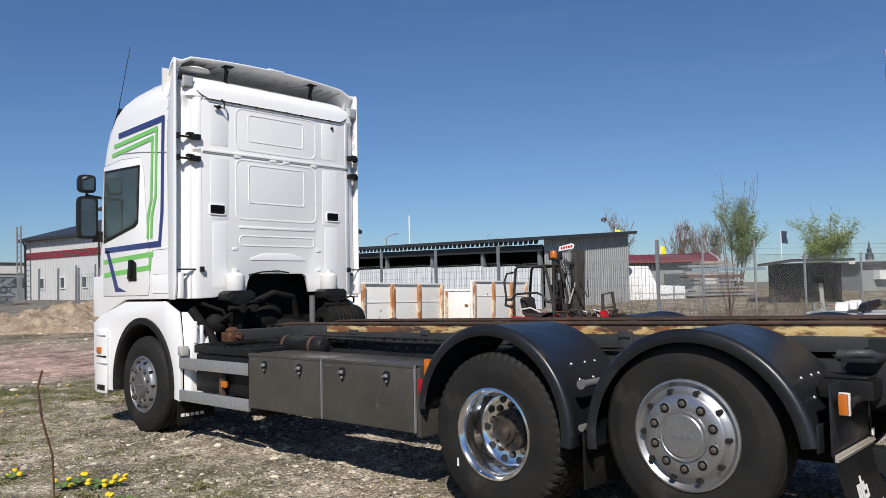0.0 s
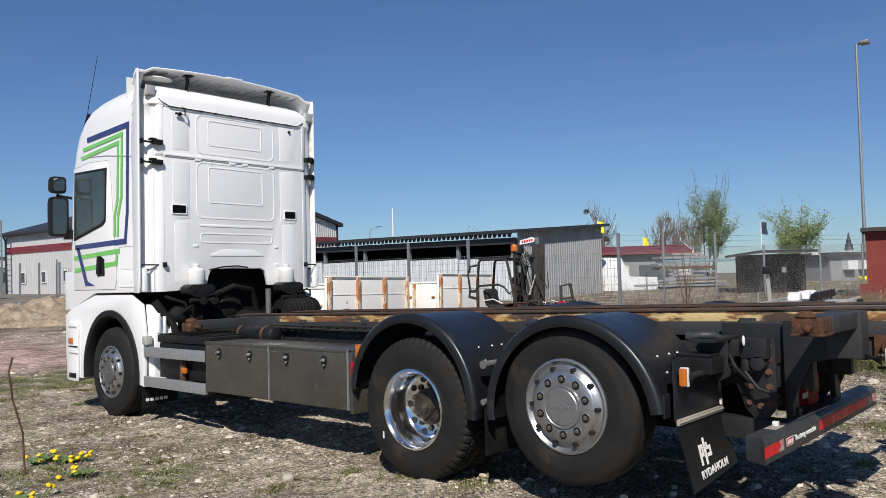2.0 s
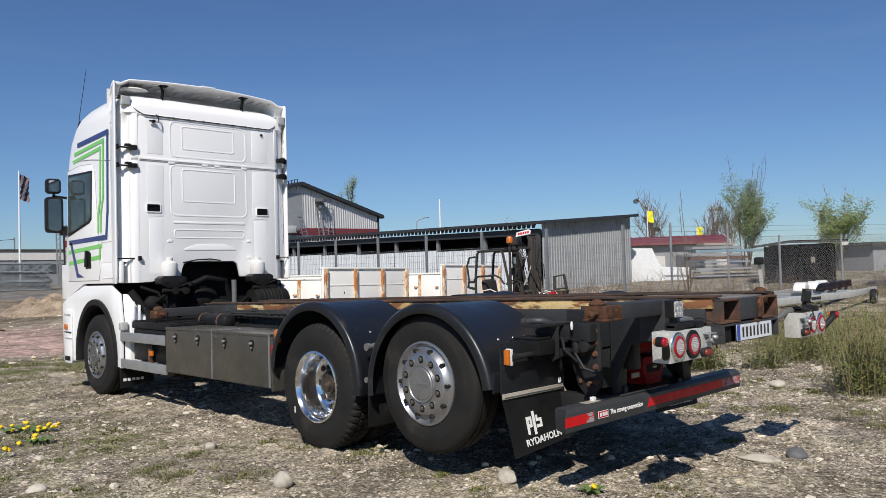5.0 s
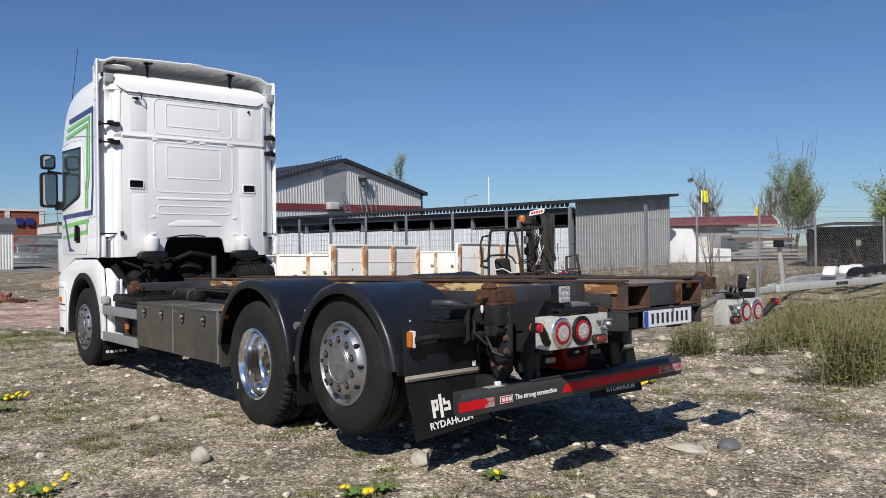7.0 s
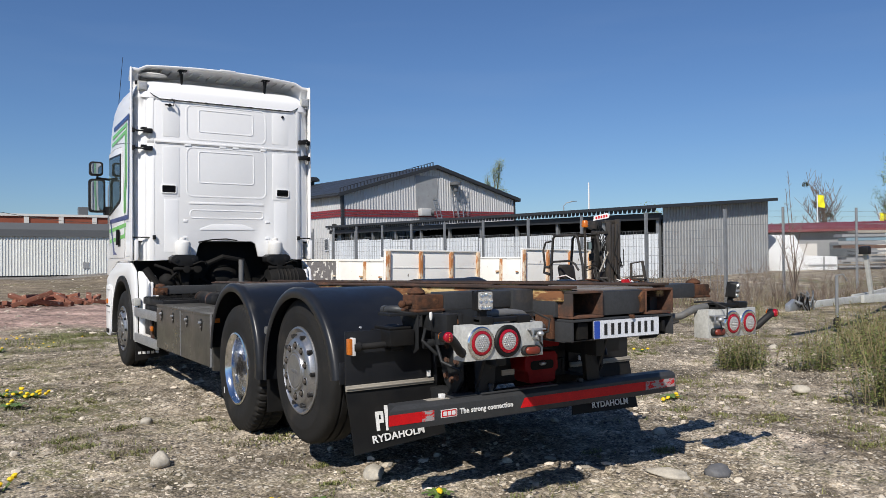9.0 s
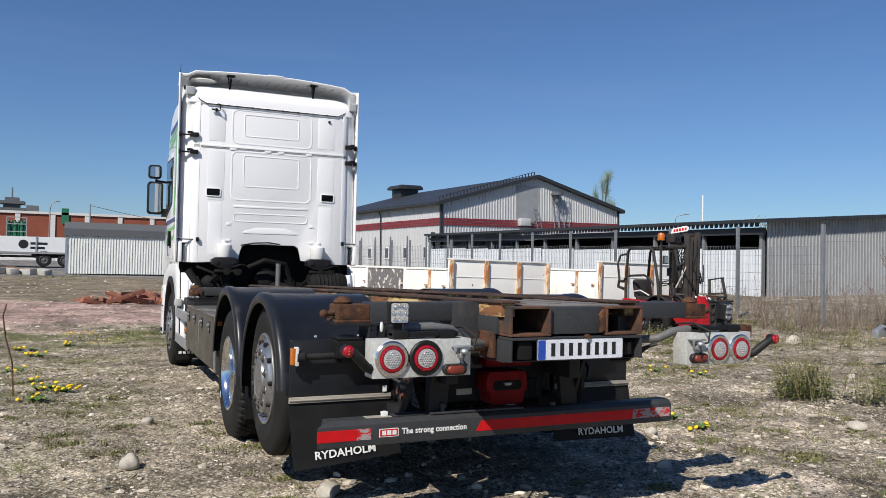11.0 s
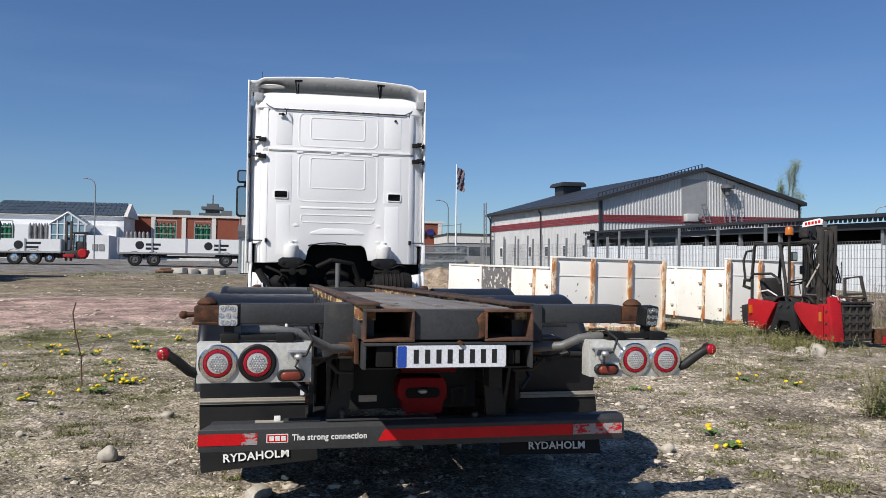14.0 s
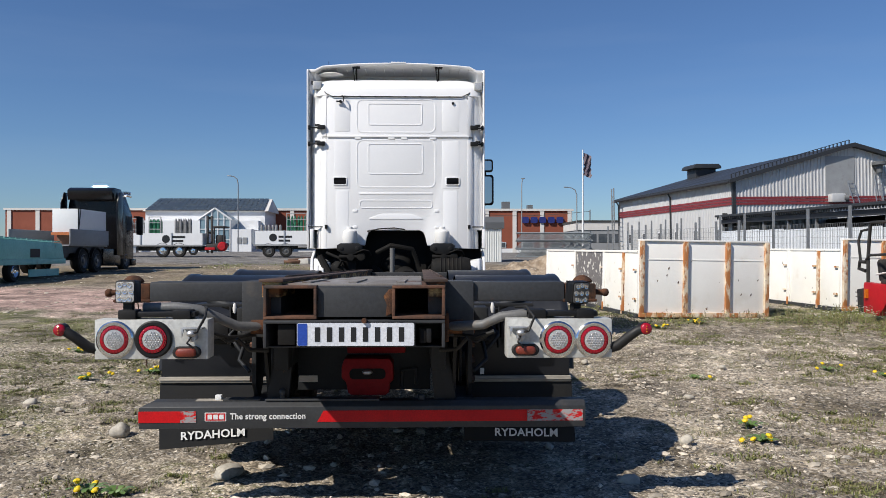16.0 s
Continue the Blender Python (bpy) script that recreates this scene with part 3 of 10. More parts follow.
        for nm, mat, wd, pts in (("blue_stripe", BLUE, 0.062, [(8.08, 3.355), (7.055, 3.395), (7.085, 2.39), (7.14, 2.05), (8.44, 2.035)]),
                                 ("green_stripe", GREEN, 0.048, [(8.20, 3.245), (7.20, 3.305), (7.225, 2.58), (7.31, 2.36), (7.325, 2.14)]),
                                 ("green_stripe", GREEN, 0.048, [(8.25, 3.145), (7.295, 3.215), (7.325, 2.55), (7.395, 2.36), (7.405, 2.14)]),
                                 ("green_stripe", GREEN, 0.055, [(8.48, 1.90), (7.31, 1.945)]),
                                 ("green_stripe", GREEN, 0.055, [(8.46, 1.745), (7.37, 1.80), (7.345, 1.88)])):
            s = Shape()
            for k, q in enumerate(band(nm, pts, wd, mat)):
                s.prism(q, "x", X + sx * 0.0045, X + sx * (0.0056 + 0.0002 * k))
            part(nm, s, mat, truck)
        part("blue_wedge", Shape().prism([(8.44, 2.03), (8.36, 2.03), (8.12, 1.60), (7.92, 1.545), (8.19, 1.545)], "x", X + sx * 0.0046, X + sx * 0.0062), BLUE, truck)
        # mirrors
        c = -1.405 if sx < 0 else 1.405
        s = Shape()
        s.loft([[(c + px, 8.60 + dy, 2.43 + pz) for px, pz in rr2(-0.115 * k, -0.25 * k, 0.115 * k, 0.25 * k, 0.05 * k)] for dy, k in ((-0.06, 1.0), (0.0, 1.0), (0.06, 0.85), (0.09, 0.5))])
        mir = part("mirror", s, BLACK, truck, "black main rear-view mirror", bevel=0.006)
        part("mirror_glass", Shape().prism([(c + px, 2.43 + pz) for px, pz in rr2(-0.086, -0.220, 0.086, 0.220, 0.04)], "y", 8.532, 8.538), MIRROR, mir)
        s = Shape()
        s.loft([[(c + sx * 0.01 + px, 8.60 + dy, 2.83 + pz) for px, pz in rr2(-0.095 * k, -0.105 * k, 0.095 * k, 0.105 * k, 0.045 * k)] for dy, k in ((-0.07, 1.0), (0.0, 1.0), (0.07, 0.8), (0.10, 0.45))])
        mir2 = part("wide_mirror", s, BLACK, truck, "black wide-angle mirror", bevel=0.006)
        part("mirror_glass", Shape().prism([(c + sx * 0.01 + px, 2.83 + pz) for px, pz in rr2(-0.070, -0.078, 0.070, 0.078, 0.03)], "y", 8.522, 8.528), MIRROR, mir2)
        s = Shape()
        s.tube([(sx * 1.22, 8.62, 2.68), (c, 8.63, 2.70)], 0.018)
        s.tube([(sx * 1.22, 8.62, 2.22), (c - sx * 0.05, 8.63, 2.20)], 0.022)
        s.tube([(c - sx * 0.02, 8.63, 2.18), (c - sx * 0.02, 8.63, 2.75)], 0.016)
        s.box(sx * 1.22, 8.55, 2.15, sx * 1.30, 8.68, 2.27)
        part("mirror_arm", s, BLACK, truck)
    part("sun_visor", Shape().loft([[(x, 8.72 - 0.16 * (abs(x) / 1.1) ** 4 + dy, 3.40 + dz) for dy, dz in ((0, 0), (0.09, -0.03), (0.10, -0.015), (-0.16, 0.34), (-0.20, 0.345))] for x in [-1.12 + 0.16 * i for i in range(15)]]), BLACK, truck, "dark tinted sun visor", smooth=60)
    s = Shape()
    s.tube([(-1.12, 8.42, 3.20), (-1.13, 8.42, 3.45), (-1.14, 8.30, 3.8), (-1.13, 8.05, 4.42)], 0.007, 6, taper=0.003)
    s.cyl((-1.12, 8.42, 3.16), (-1.12, 8.42, 3.26), 0.018)
    part("antenna", s, BLACK, truck, "thin whip antenna")
    s = Shape()
    s.box(-0.95, 8.90, 2.2, 0.95, 8.945, 2.95)
    part("windscreen", s, BLACK, truck, bevel=0.01)


build_cab()


def build_front():
    """Front wings, bumper corner, steps and what shows under the cab."""
    for sx in (-1, 1):
        s = Shape()
        hub_y, hub_z = 7.53, 0.52
        outer = [(8.30, 0.40), (8.62, 0.40), (8.78, 0.62), (8.80, 1.18), (8.60, 1.27), (7.95, 1.43), (7.05, 1.43), (6.78, 1.30), (6.72, 1.0), (6.74, 0.40), (6.90, 0.37)]
        arch = [(hub_y + 0.655 * math.cos(a), hub_z + 0.70 * math.sin(a)) for a in [radians(-8 + 196 * i / 24) for i in range(25)]]
        poly = [(8.30, 0.40), (8.62, 0.40), (8.78, 0.62), (8.80, 1.18), (8.60, 1.27), (7.95, 1.43), (7.05, 1.43), (6.78, 1.32), (6.72, 1.0), (6.74, 0.40)] + arch[::-1]
        s.prism(poly, "x", sx * 1.235, sx * 1.195)
        part("front_wing", s, WHITE, truck, "white front wheel arch panel", bevel=0.014)
        s = Shape()
        loops = []
        for i in range(25):
            a = radians(-8 + 196 * i / 24)
            loops.append([(sx * x, hub_y + (0.655 + r) * math.cos(a), hub_z + (0.70 + r) * math.sin(a)) for x, r in ((1.262, 0.035), (1.262, -0.035), (1.20, -0.06), (0.80, -0.05), (0.80, -0.03), (1.20, 0.035))])
        s.loft(loops)
        part("wheel_arch_lip", s, BLACK, truck, "black plastic wheel arch trim", bevel=0.006)
        # moulded inner rear of the wing
        s = Shape()
        s.loft([[(sx * 1.19, 6.73, z0), (sx * 1.15, 6.66, z0), (sx * 0.86, 6.62, z0), (sx * 0.84, 6.72, z0), (sx * 1.0, 6.80, z0)] for z0 in (0.42, 0.98)] +
               [[(sx * 1.19, 6.78, 1.32), (sx * 1.15, 6.74, 1.32), (sx * 0.98, 6.72, 1.26), (sx * 0.96, 6.80, 1.26), (sx * 1.0, 6.86, 1.30)]])
        part("wing_rear_moulding", s, WHITE, truck, bevel=0.012)
        for k in range(4):
            part("moulding_rib", Shape().box(sx * (1.12 - k * 0.07), 6.615, 1.0 - k * 0.02, sx * (1.10 - k * 0.07), 6.66, 1.22 - k * 0.04), WHITE, truck, bevel=0.004)
        lamp = part("entry_lamp", Shape().box(sx * 1.265, 6.64, 0.875, sx * 1.18, 6.72, 0.975), GALV, truck, "clear side lamp on the wing", bevel=0.014)
        part("lens", Shape().box(sx * 1.272, 6.655, 0.888, sx * 1.264, 6.705, 0.962), CLEAR, lamp, bevel=0.004)
        s = Shape()
        s.loft([[(sx * x, y, z) for x, y in ((1.26, 8.36), (1.27, 8.62), (1.20, 8.85), (1.0, 8.98), (0.6, 9.02), (0.6, 8.7), (1.1, 8.5))] for z in (0.36, 0.5, 0.78, 0.80, 0.98, 1.10)])
        part("bumper_corner", s, WHITE, truck, "white front bumper corner", bevel=0.02)
        s = Shape()
        for k in range(4):
            s.box(sx * 1.275, 8.42 + k * 0.05, 0.40, sx * 1.265, 8.45 + k * 0.05, 0.46)
        part("bumper_vent", s, BLACK, truck)
        part("bumper_slot", Shape().box(sx * 1.273, 8.38, 0.785, sx * 1.25, 8.62, 0.80), BLACK, truck)
        part("bumper_slot", Shape().box(sx * 1.2735, 8.37, 0.705, sx * 1.25, 8.62, 0.715), SEAM, truck)
        part("bumper_slot", Shape().box(sx * 1.2735, 8.40, 1.03, sx * 1.25, 8.62, 1.045), SEAM, truck)
        part("corner_marker", Shape().box(sx * 1.285, 8.50, 0.83, sx * 1.255, 8.60, 0.90), AMBER, truck, "orange corner marker lamp", bevel=0.008)
        part("front_flap", Shape().prism([(-1.22, 0.42), (-0.80, 0.42), (-0.80, 0.20), (-1.22, 0.15)] if sx < 0 else [(1.22, 0.42), (0.80, 0.42), (0.80, 0.20), (1.22, 0.15)], "y", 6.80, 6.815), FLAPRUB, truck)
        s = Shape()
        for k in range(5):
            s.box(sx * 1.17 - 0.055 * sx * k - 0.018, 6.792, 0.235, sx * 1.17 - 0.055 * sx * k + 0.020, 6.799, 0.268)
        part("flap_print", s, PRINT, truck)
    # cab suspension towers, gearbox tunnel, tanks under the cab
    for x in (-0.66, 0.62):
        s = Shape()
        s.lathe([(0.098, 1.53), (0.102, 1.54), (0.102, 1.675), (0.096, 1.695), (0.058, 1.720), (0.042, 1.725), (0.042, 1.755), (0.03, 1.76)], 24, (x, 6.60, 0), (0, 0, 1), caps=True)
        part("spring_cover", s, WHITE_DULL, truck, "white plastic cover of the cab spring", smooth=30)
        s = Shape()
        s.prism([(x - 0.17, 1.50), (x - 0.17, 1.43), (x - 0.08, 1.38), (x + 0.08, 1.38), (x + 0.17, 1.43), (x + 0.17, 1.50), (x + 0.12, 1.53), (x - 0.12, 1.53)], "y", 6.47, 6.66)
        s.cyl((x - 0.11, 6.46, 1.46), (x - 0.11, 6.48, 1.46), 0.03)
        s.cyl((x + 0.11, 6.46, 1.46), (x + 0.11, 6.48, 1.46), 0.03)
        part("spring_bracket", s, BLACK, truck, bevel=0.006)
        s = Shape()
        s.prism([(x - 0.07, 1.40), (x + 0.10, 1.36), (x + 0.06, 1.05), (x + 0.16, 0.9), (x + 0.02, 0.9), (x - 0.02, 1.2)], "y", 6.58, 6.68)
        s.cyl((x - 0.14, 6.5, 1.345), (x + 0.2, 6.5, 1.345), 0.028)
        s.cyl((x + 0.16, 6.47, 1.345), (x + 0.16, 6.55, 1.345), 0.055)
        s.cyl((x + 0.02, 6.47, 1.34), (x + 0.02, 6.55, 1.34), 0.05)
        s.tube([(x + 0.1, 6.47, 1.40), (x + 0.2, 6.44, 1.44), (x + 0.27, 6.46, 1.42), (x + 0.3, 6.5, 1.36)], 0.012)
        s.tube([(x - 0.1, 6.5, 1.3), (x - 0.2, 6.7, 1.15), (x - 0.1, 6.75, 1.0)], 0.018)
        # near-black colour carries the shade under the cab
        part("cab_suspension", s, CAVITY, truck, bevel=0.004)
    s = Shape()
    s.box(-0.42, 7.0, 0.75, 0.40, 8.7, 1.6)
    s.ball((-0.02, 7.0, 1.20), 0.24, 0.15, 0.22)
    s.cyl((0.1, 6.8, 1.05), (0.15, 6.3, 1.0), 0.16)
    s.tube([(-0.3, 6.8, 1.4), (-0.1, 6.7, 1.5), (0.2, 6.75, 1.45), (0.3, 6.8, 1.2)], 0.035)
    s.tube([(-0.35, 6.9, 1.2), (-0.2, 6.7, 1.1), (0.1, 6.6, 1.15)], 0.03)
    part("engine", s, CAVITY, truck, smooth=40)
    # added near-black sheet stands in for the shade under the cab
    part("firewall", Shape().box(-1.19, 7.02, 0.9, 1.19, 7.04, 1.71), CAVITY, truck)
    s = Shape()
    s.tube([(-0.43, 6.685, 1.70), (-0.25, 6.68, 1.735), (-0.05, 6.68, 1.745), (0.10, 6.68, 1.725)], 0.009)
    part("tunnel_cable", s, RUBBER, truck)
    part("stack_pipe", Shape().lathe([(0.032, 1.05), (0.032, 1.46), (0.026, 1.46), (0.026, 1.40)], 14, (-0.055, 6.05, 0), (0, 0, 1)), PIPEGREY, truck, "grey upright pipe on the frame")
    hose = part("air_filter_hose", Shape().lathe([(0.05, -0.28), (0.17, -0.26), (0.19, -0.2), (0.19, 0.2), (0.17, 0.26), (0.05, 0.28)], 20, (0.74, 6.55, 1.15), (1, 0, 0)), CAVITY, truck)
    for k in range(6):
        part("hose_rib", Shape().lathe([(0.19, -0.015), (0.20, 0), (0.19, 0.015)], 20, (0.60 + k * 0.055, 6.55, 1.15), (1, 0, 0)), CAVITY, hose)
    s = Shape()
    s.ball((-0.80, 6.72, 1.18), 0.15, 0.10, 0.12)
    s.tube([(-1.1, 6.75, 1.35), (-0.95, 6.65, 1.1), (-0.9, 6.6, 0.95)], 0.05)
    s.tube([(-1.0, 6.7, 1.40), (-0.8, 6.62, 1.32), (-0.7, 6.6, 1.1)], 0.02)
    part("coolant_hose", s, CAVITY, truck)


build_front()


# ---- wheels ----
MESHES = {}


def tyre_mesh(R, W, lugs):
    key = ("tyre", R, W, lugs)
    if key not in MESHES:
        n = 216 if lugs else 120
        prof = [(0.292, 0.035), (0.30, 0.012), (0.33, 0.004), (0.40, -0.004), (R - 0.10, -0.002), (R - 0.085, 0.004), (R - 0.05, 0.010), (R - 0.028, 0.018), (R - 0.008, 0.034), (R, 0.055),
                (R + 0.002, 0.085), (R - 0.012, 0.088), (R - 0.012, 0.100), (R + 0.003, 0.103), (R + 0.003, 0.145), (R - 0.012, 0.148), (R - 0.012, 0.160), (R + 0.002, 0.163), (R + 0.002, W - 0.09),
                (R, W - 0.055), (R - 0.03, W - 0.02), (R - 0.09, W), (0.36, W), (0.30, W - 0.02)]

        def wob(i, j):
            if lugs and 7 <= j <= 10:
                return 0.976 if i % 4 == 0 else 1.0
            if lugs and j in (13, 14):
                return 0.978 if i % 4 == 2 else 1.0
            if lugs and j in (17, 18):
                return 0.976 if i % 4 == 1 else 1.0
            if not lugs and j in (8, 9):
                return 1.0 if i % 2 else 0.994
            return 1.0
        s = Shape().lathe(prof, n, wob=wob)
        MESHES[key] = s.mesh("tyre", TYRE, smooth=30)
    return MESHES[key]


def disc_mesh(kind):
    key = ("disc", kind)
    if key in MESHES:
        return MESHES[key]
    s = Shape()
    if kind == "dished":
        prof = [(0.300, 0.035), (0.310, 0.012), (0.306, 0.0), (0.292, -0.004), (0.284, 0.006), (0.272, 0.020), (0.264, 0.05), (0.260, 0.12), (0.254, 0.17), (0.240, 0.195), (0.215, 0.208), (0.14, 0.214), (0.10, 0.216)]
        s.lathe(prof, 64)
        MESHES[key] = s.mesh("wheel", CHROME, smooth=50)
    else:
        prof = [(0.300, 0.035), (0.310, 0.012), (0.306, 0.0), (0.294, -0.004), (0.283, 0.008), (0.270, 0.020), (0.250, 0.012), (0.232, -0.012), (0.222, -0.022), (0.150, -0.026), (0.140, -0.024), (0.132, -0.020)]
        s.lathe(prof, 64)
        MESHES[key] = s.mesh("wheel", RIMSTEEL if kind == "tag" else RIMSTEEL, smooth=50)
    return MESHES[key]


def build_wheel(kind, x, y, z, side, R):
    M = pose(x, y, z, 0, 0, 0 if side < 0 else 180)
    w = part("wheel", disc_mesh(kind), None, truck, {"dished": "polished deep-dish alloy wheel", "tag": "bright steel wheel with domed hub", "front": "dull steel front wheel"}[kind], M=M)
    part("tyre", tyre_mesh(R, 0.30, kind == "dished"), None, w)
    key = ("hub", kind)
    if key not in MESHES:
        s = Shape()
        if kind == "dished":
            s.lathe([(0.142, 0.21), (0.138, 0.172), (0.120, 0.158), (0.088, 0.152), (0.082, 0.128), (0.060, 0.122), (0.056, 0.100), (0.030, 0.094), (0.001, 0.093)], 32)
            for k in range(8):
                a = 2 * math.pi * k / 8
                s.lathe([(0.011, 0.158), (0.011, 0.140), (0.006, 0.138)], 6, (0, 0.103 * math.cos(a), 0.103 * math.sin(a)))
            MESHES[key] = s.mesh("hub", HUBGREASE, smooth=35)
        else:
            s.lathe([(0.142, -0.018), (0.140, -0.032), (0.136, -0.037), (0.130, -0.037), (0.126, -0.033), (0.118, -0.033), (0.112, -0.038), (0.001, -0.039)], 40)
            MESHES[key] = s.mesh("hub", RIMDARK if kind == "front" else RIMSTEEL, smooth=35)
    hub = part("hub", MESHES[key], None, w, "greasy axle hub" if kind == "dished" else "round hub cap with worn embossed bars")
    if kind != "dished":
        if ("emboss", 0) not in MESHES:
            s = Shape()
            for k in range(6):
                s.box(-0.043, -0.058 + k * 0.020, -0.011, -0.037, -0.044 + k * 0.020, 0.011)
            MESHES[("emboss", 0)] = s.mesh("emboss", RIMSTEEL, bevel=0.002)
        part("emboss", MESHES[("emboss", 0)], None, hub)
    if ("nut", kind) not in MESHES:
        s = Shape()
        h = 0.203 if kind == "dished" else -0.024
        wash = [(0.024, h), (0.024, h - 0.005)] if kind == "dished" else [(0.017, h)]
        s.lathe(wash + [(0.017, h - 0.007), (0.017, h - 0.013), (0.011, h - 0.015), (0.011, h - 0.018)], 6 if kind != "front" else 8, caps=True)
        MESHES[("nut", kind)] = s.mesh("wheel_nut", NUTRUST, smooth=20)
        # flat near-black disc stands in for the shaded well round the nut
        s = Shape().lathe([(0.0265, -0.018), (0.0265, -0.0268), (0.001, -0.0268)], 18)
        MESHES[("well", kind)] = s.mesh("nut_well", CAVITY, smooth=30)
        s = Shape().lathe([(0.0268, -0.018), (0.0275, -0.0275), (0.0300, -0.0270), (0.0320, -0.018)], 18)
        MESHES[("collar", kind)] = s.mesh("nut_collar", RIMSTEEL, smooth=50)
        s = Shape()
        h = 0.213 if kind == "dished" else -0.006
        q = 0.026 if kind == "dished" else 0.016
        # closed black disc stands in for the dark depth of a hole
        s.lathe([(q, h + 0.02), (q, h - 0.014), (0.001, h - 0.014)], 14)
        MESHES[("hole", kind)] = s.mesh("hand_hole", INK, smooth=30)
    for k in range(10):
        a = 2 * math.pi * (k + 0.5) / 10
        rn = 0.178 if kind != "dished" else 0.168
        if kind != "dished":
            part("nut_well", MESHES[("well", kind)], None, w, M=pose(0, rn * math.cos(a), rn * math.sin(a)))
            part("nut_collar", MESHES[("collar", kind)], None, w, M=pose(0, rn * math.cos(a), rn * math.sin(a)))
        part("wheel_nut", MESHES[("nut", kind)], None, w, M=pose(0, rn * math.cos(a), rn * math.sin(a)))
    for k in range(10):
        a = 2 * math.pi * k / 10
        rn = 0.246 if kind != "dished" else 0.212
        part("hand_hole", MESHES[("hole", kind)], None, w, M=pose(0.0, rn * math.cos(a), rn * math.sin(a), 0, 0, 0))
    if kind == "dished":
        part("wear_mark", Shape().box(-0.0055, 0.30, -0.25, -0.0035, 0.315, -0.195), PRINT, w) if side < 0 else None


for side in (-1, 1):
    build_wheel("front", side * 1.24, 7.53, 0.525, side, 0.522)
    build_wheel("dished", side * 1.24, 2.60, 0.532, side, 0.538)
    build_wheel("tag", side * 1.225, 1.243, 0.672, side, 0.515)
for side in (-1, 1):
    part("inner_tyre", tyre_mesh(0.528, 0.29, True), None, truck, M=pose(side * 0.90, 2.60, 0.525, 0, 0, 0 if side < 0 else 180))
for y, z in ((2.60, 0.525), (1.21, 0.672), (7.53, 0.525)):
    part("axle", Shape().cyl((-1.0, y, z), (1.0, y, z), 0.07 if y != 2.60 else 0.11, n=20), CHASSIS, truck)
part("differential", Shape().ball((0, 2.60, 0.55), 0.22, 0.2, 0.22), CHASSIS, truck)


# ---- mudguards ----
def build_mudguard(sx, yc, zc, R, a0, a1):
    xo, xi = sx * 1.275, sx * 0.56
    s, loops = Shape(), []
    n = 36
    for i in range(n + 1):
        a = radians(a0 + (a1 - a0) * i / n)
        sec = [(xo, R - 0.060), (xo - sx * 0.006, R - 0.065), (xo - sx * 0.012, R - 0.055), (xo - sx * 0.012, R - 0.020), (xo - sx * 0.03, R - 0.006), (xi, R - 0.006), (xi, R), (xo - sx * 0.075, R + 0.001), (xo - sx * 0.06, R + 0.008), (xo - sx * 0.02, R + 0.010), (xo - sx * 0.004, R - 0.004), (xo, R - 0.02)]
        loops.append([(x, yc + r * math.cos(a), zc + r * math.sin(a)) for x, r in sec])
    s.loft(loops)
    g = part("mudguard", s, FENDER, truck, "black plastic rear mudguard", smooth=55)
    for ang in (38, 48, 142, 152):
        for xx in (1.02, 0.86, 0.74):
            a = radians(ang)
            c = (sx * xx, yc + (R + 0.001) * math.cos(a), zc + (R + 0.001) * math.sin(a))
            d = (sx * xx, yc + (R + 0.006) * math.cos(a), zc + (R + 0.006) * math.sin(a))
            part("rivet", Shape().cyl(c, d, 0.011, 0.007, 8), ALU, g)
    return g


for side in (-1, 1):
    build_mudguard(side, 2.615, 0.605, 0.645, 4, 188)
    build_mudguard(side, 1.20, 0.600, 0.650, -6, 172)
    s = Shape()
    s.cyl((side * 1.20, 1.905, 0.905), (side * 0.5, 1.905, 0.905), 0.024)
    s.cyl((side * 1.23, 1.905, 0.905), (side * 1.20, 1.905, 0.905), 0.030)
    s.cyl((side * 1.24, 1.905, 0.645), (side * 0.5, 1.905, 0.645), 0.022)
    part("mudguard_stay", s, PIPEGREY, truck)
    part("middle_flap", Shape().box(side * 1.22, 1.90, 0.27, side * 0.66, 1.912, 0.66), FLAPRUB, truck, bevel=0.004)
    # rear apron of the mudguard, strip and hanging flap
    s = Shape()
    s.box(side * 1.24, 0.545, 0.66, side * 0.56, 0.56, 0.80)
    s.box(side * 0.575, 0.48, 0.62, side * 0.555, 0.62, 1.05)
    part("mudguard_apron", s, FENDER, truck, bevel=0.006)


def rail_z(y):
    """Height of the top of the container frame, which sinks a little towards the cab."""
    return 1.272 - 0.0165 * y


def sheared(shape):
    shape.v = [(x, y, z - 0.0165 * y) for x, y, z in shape.v]
    return shape


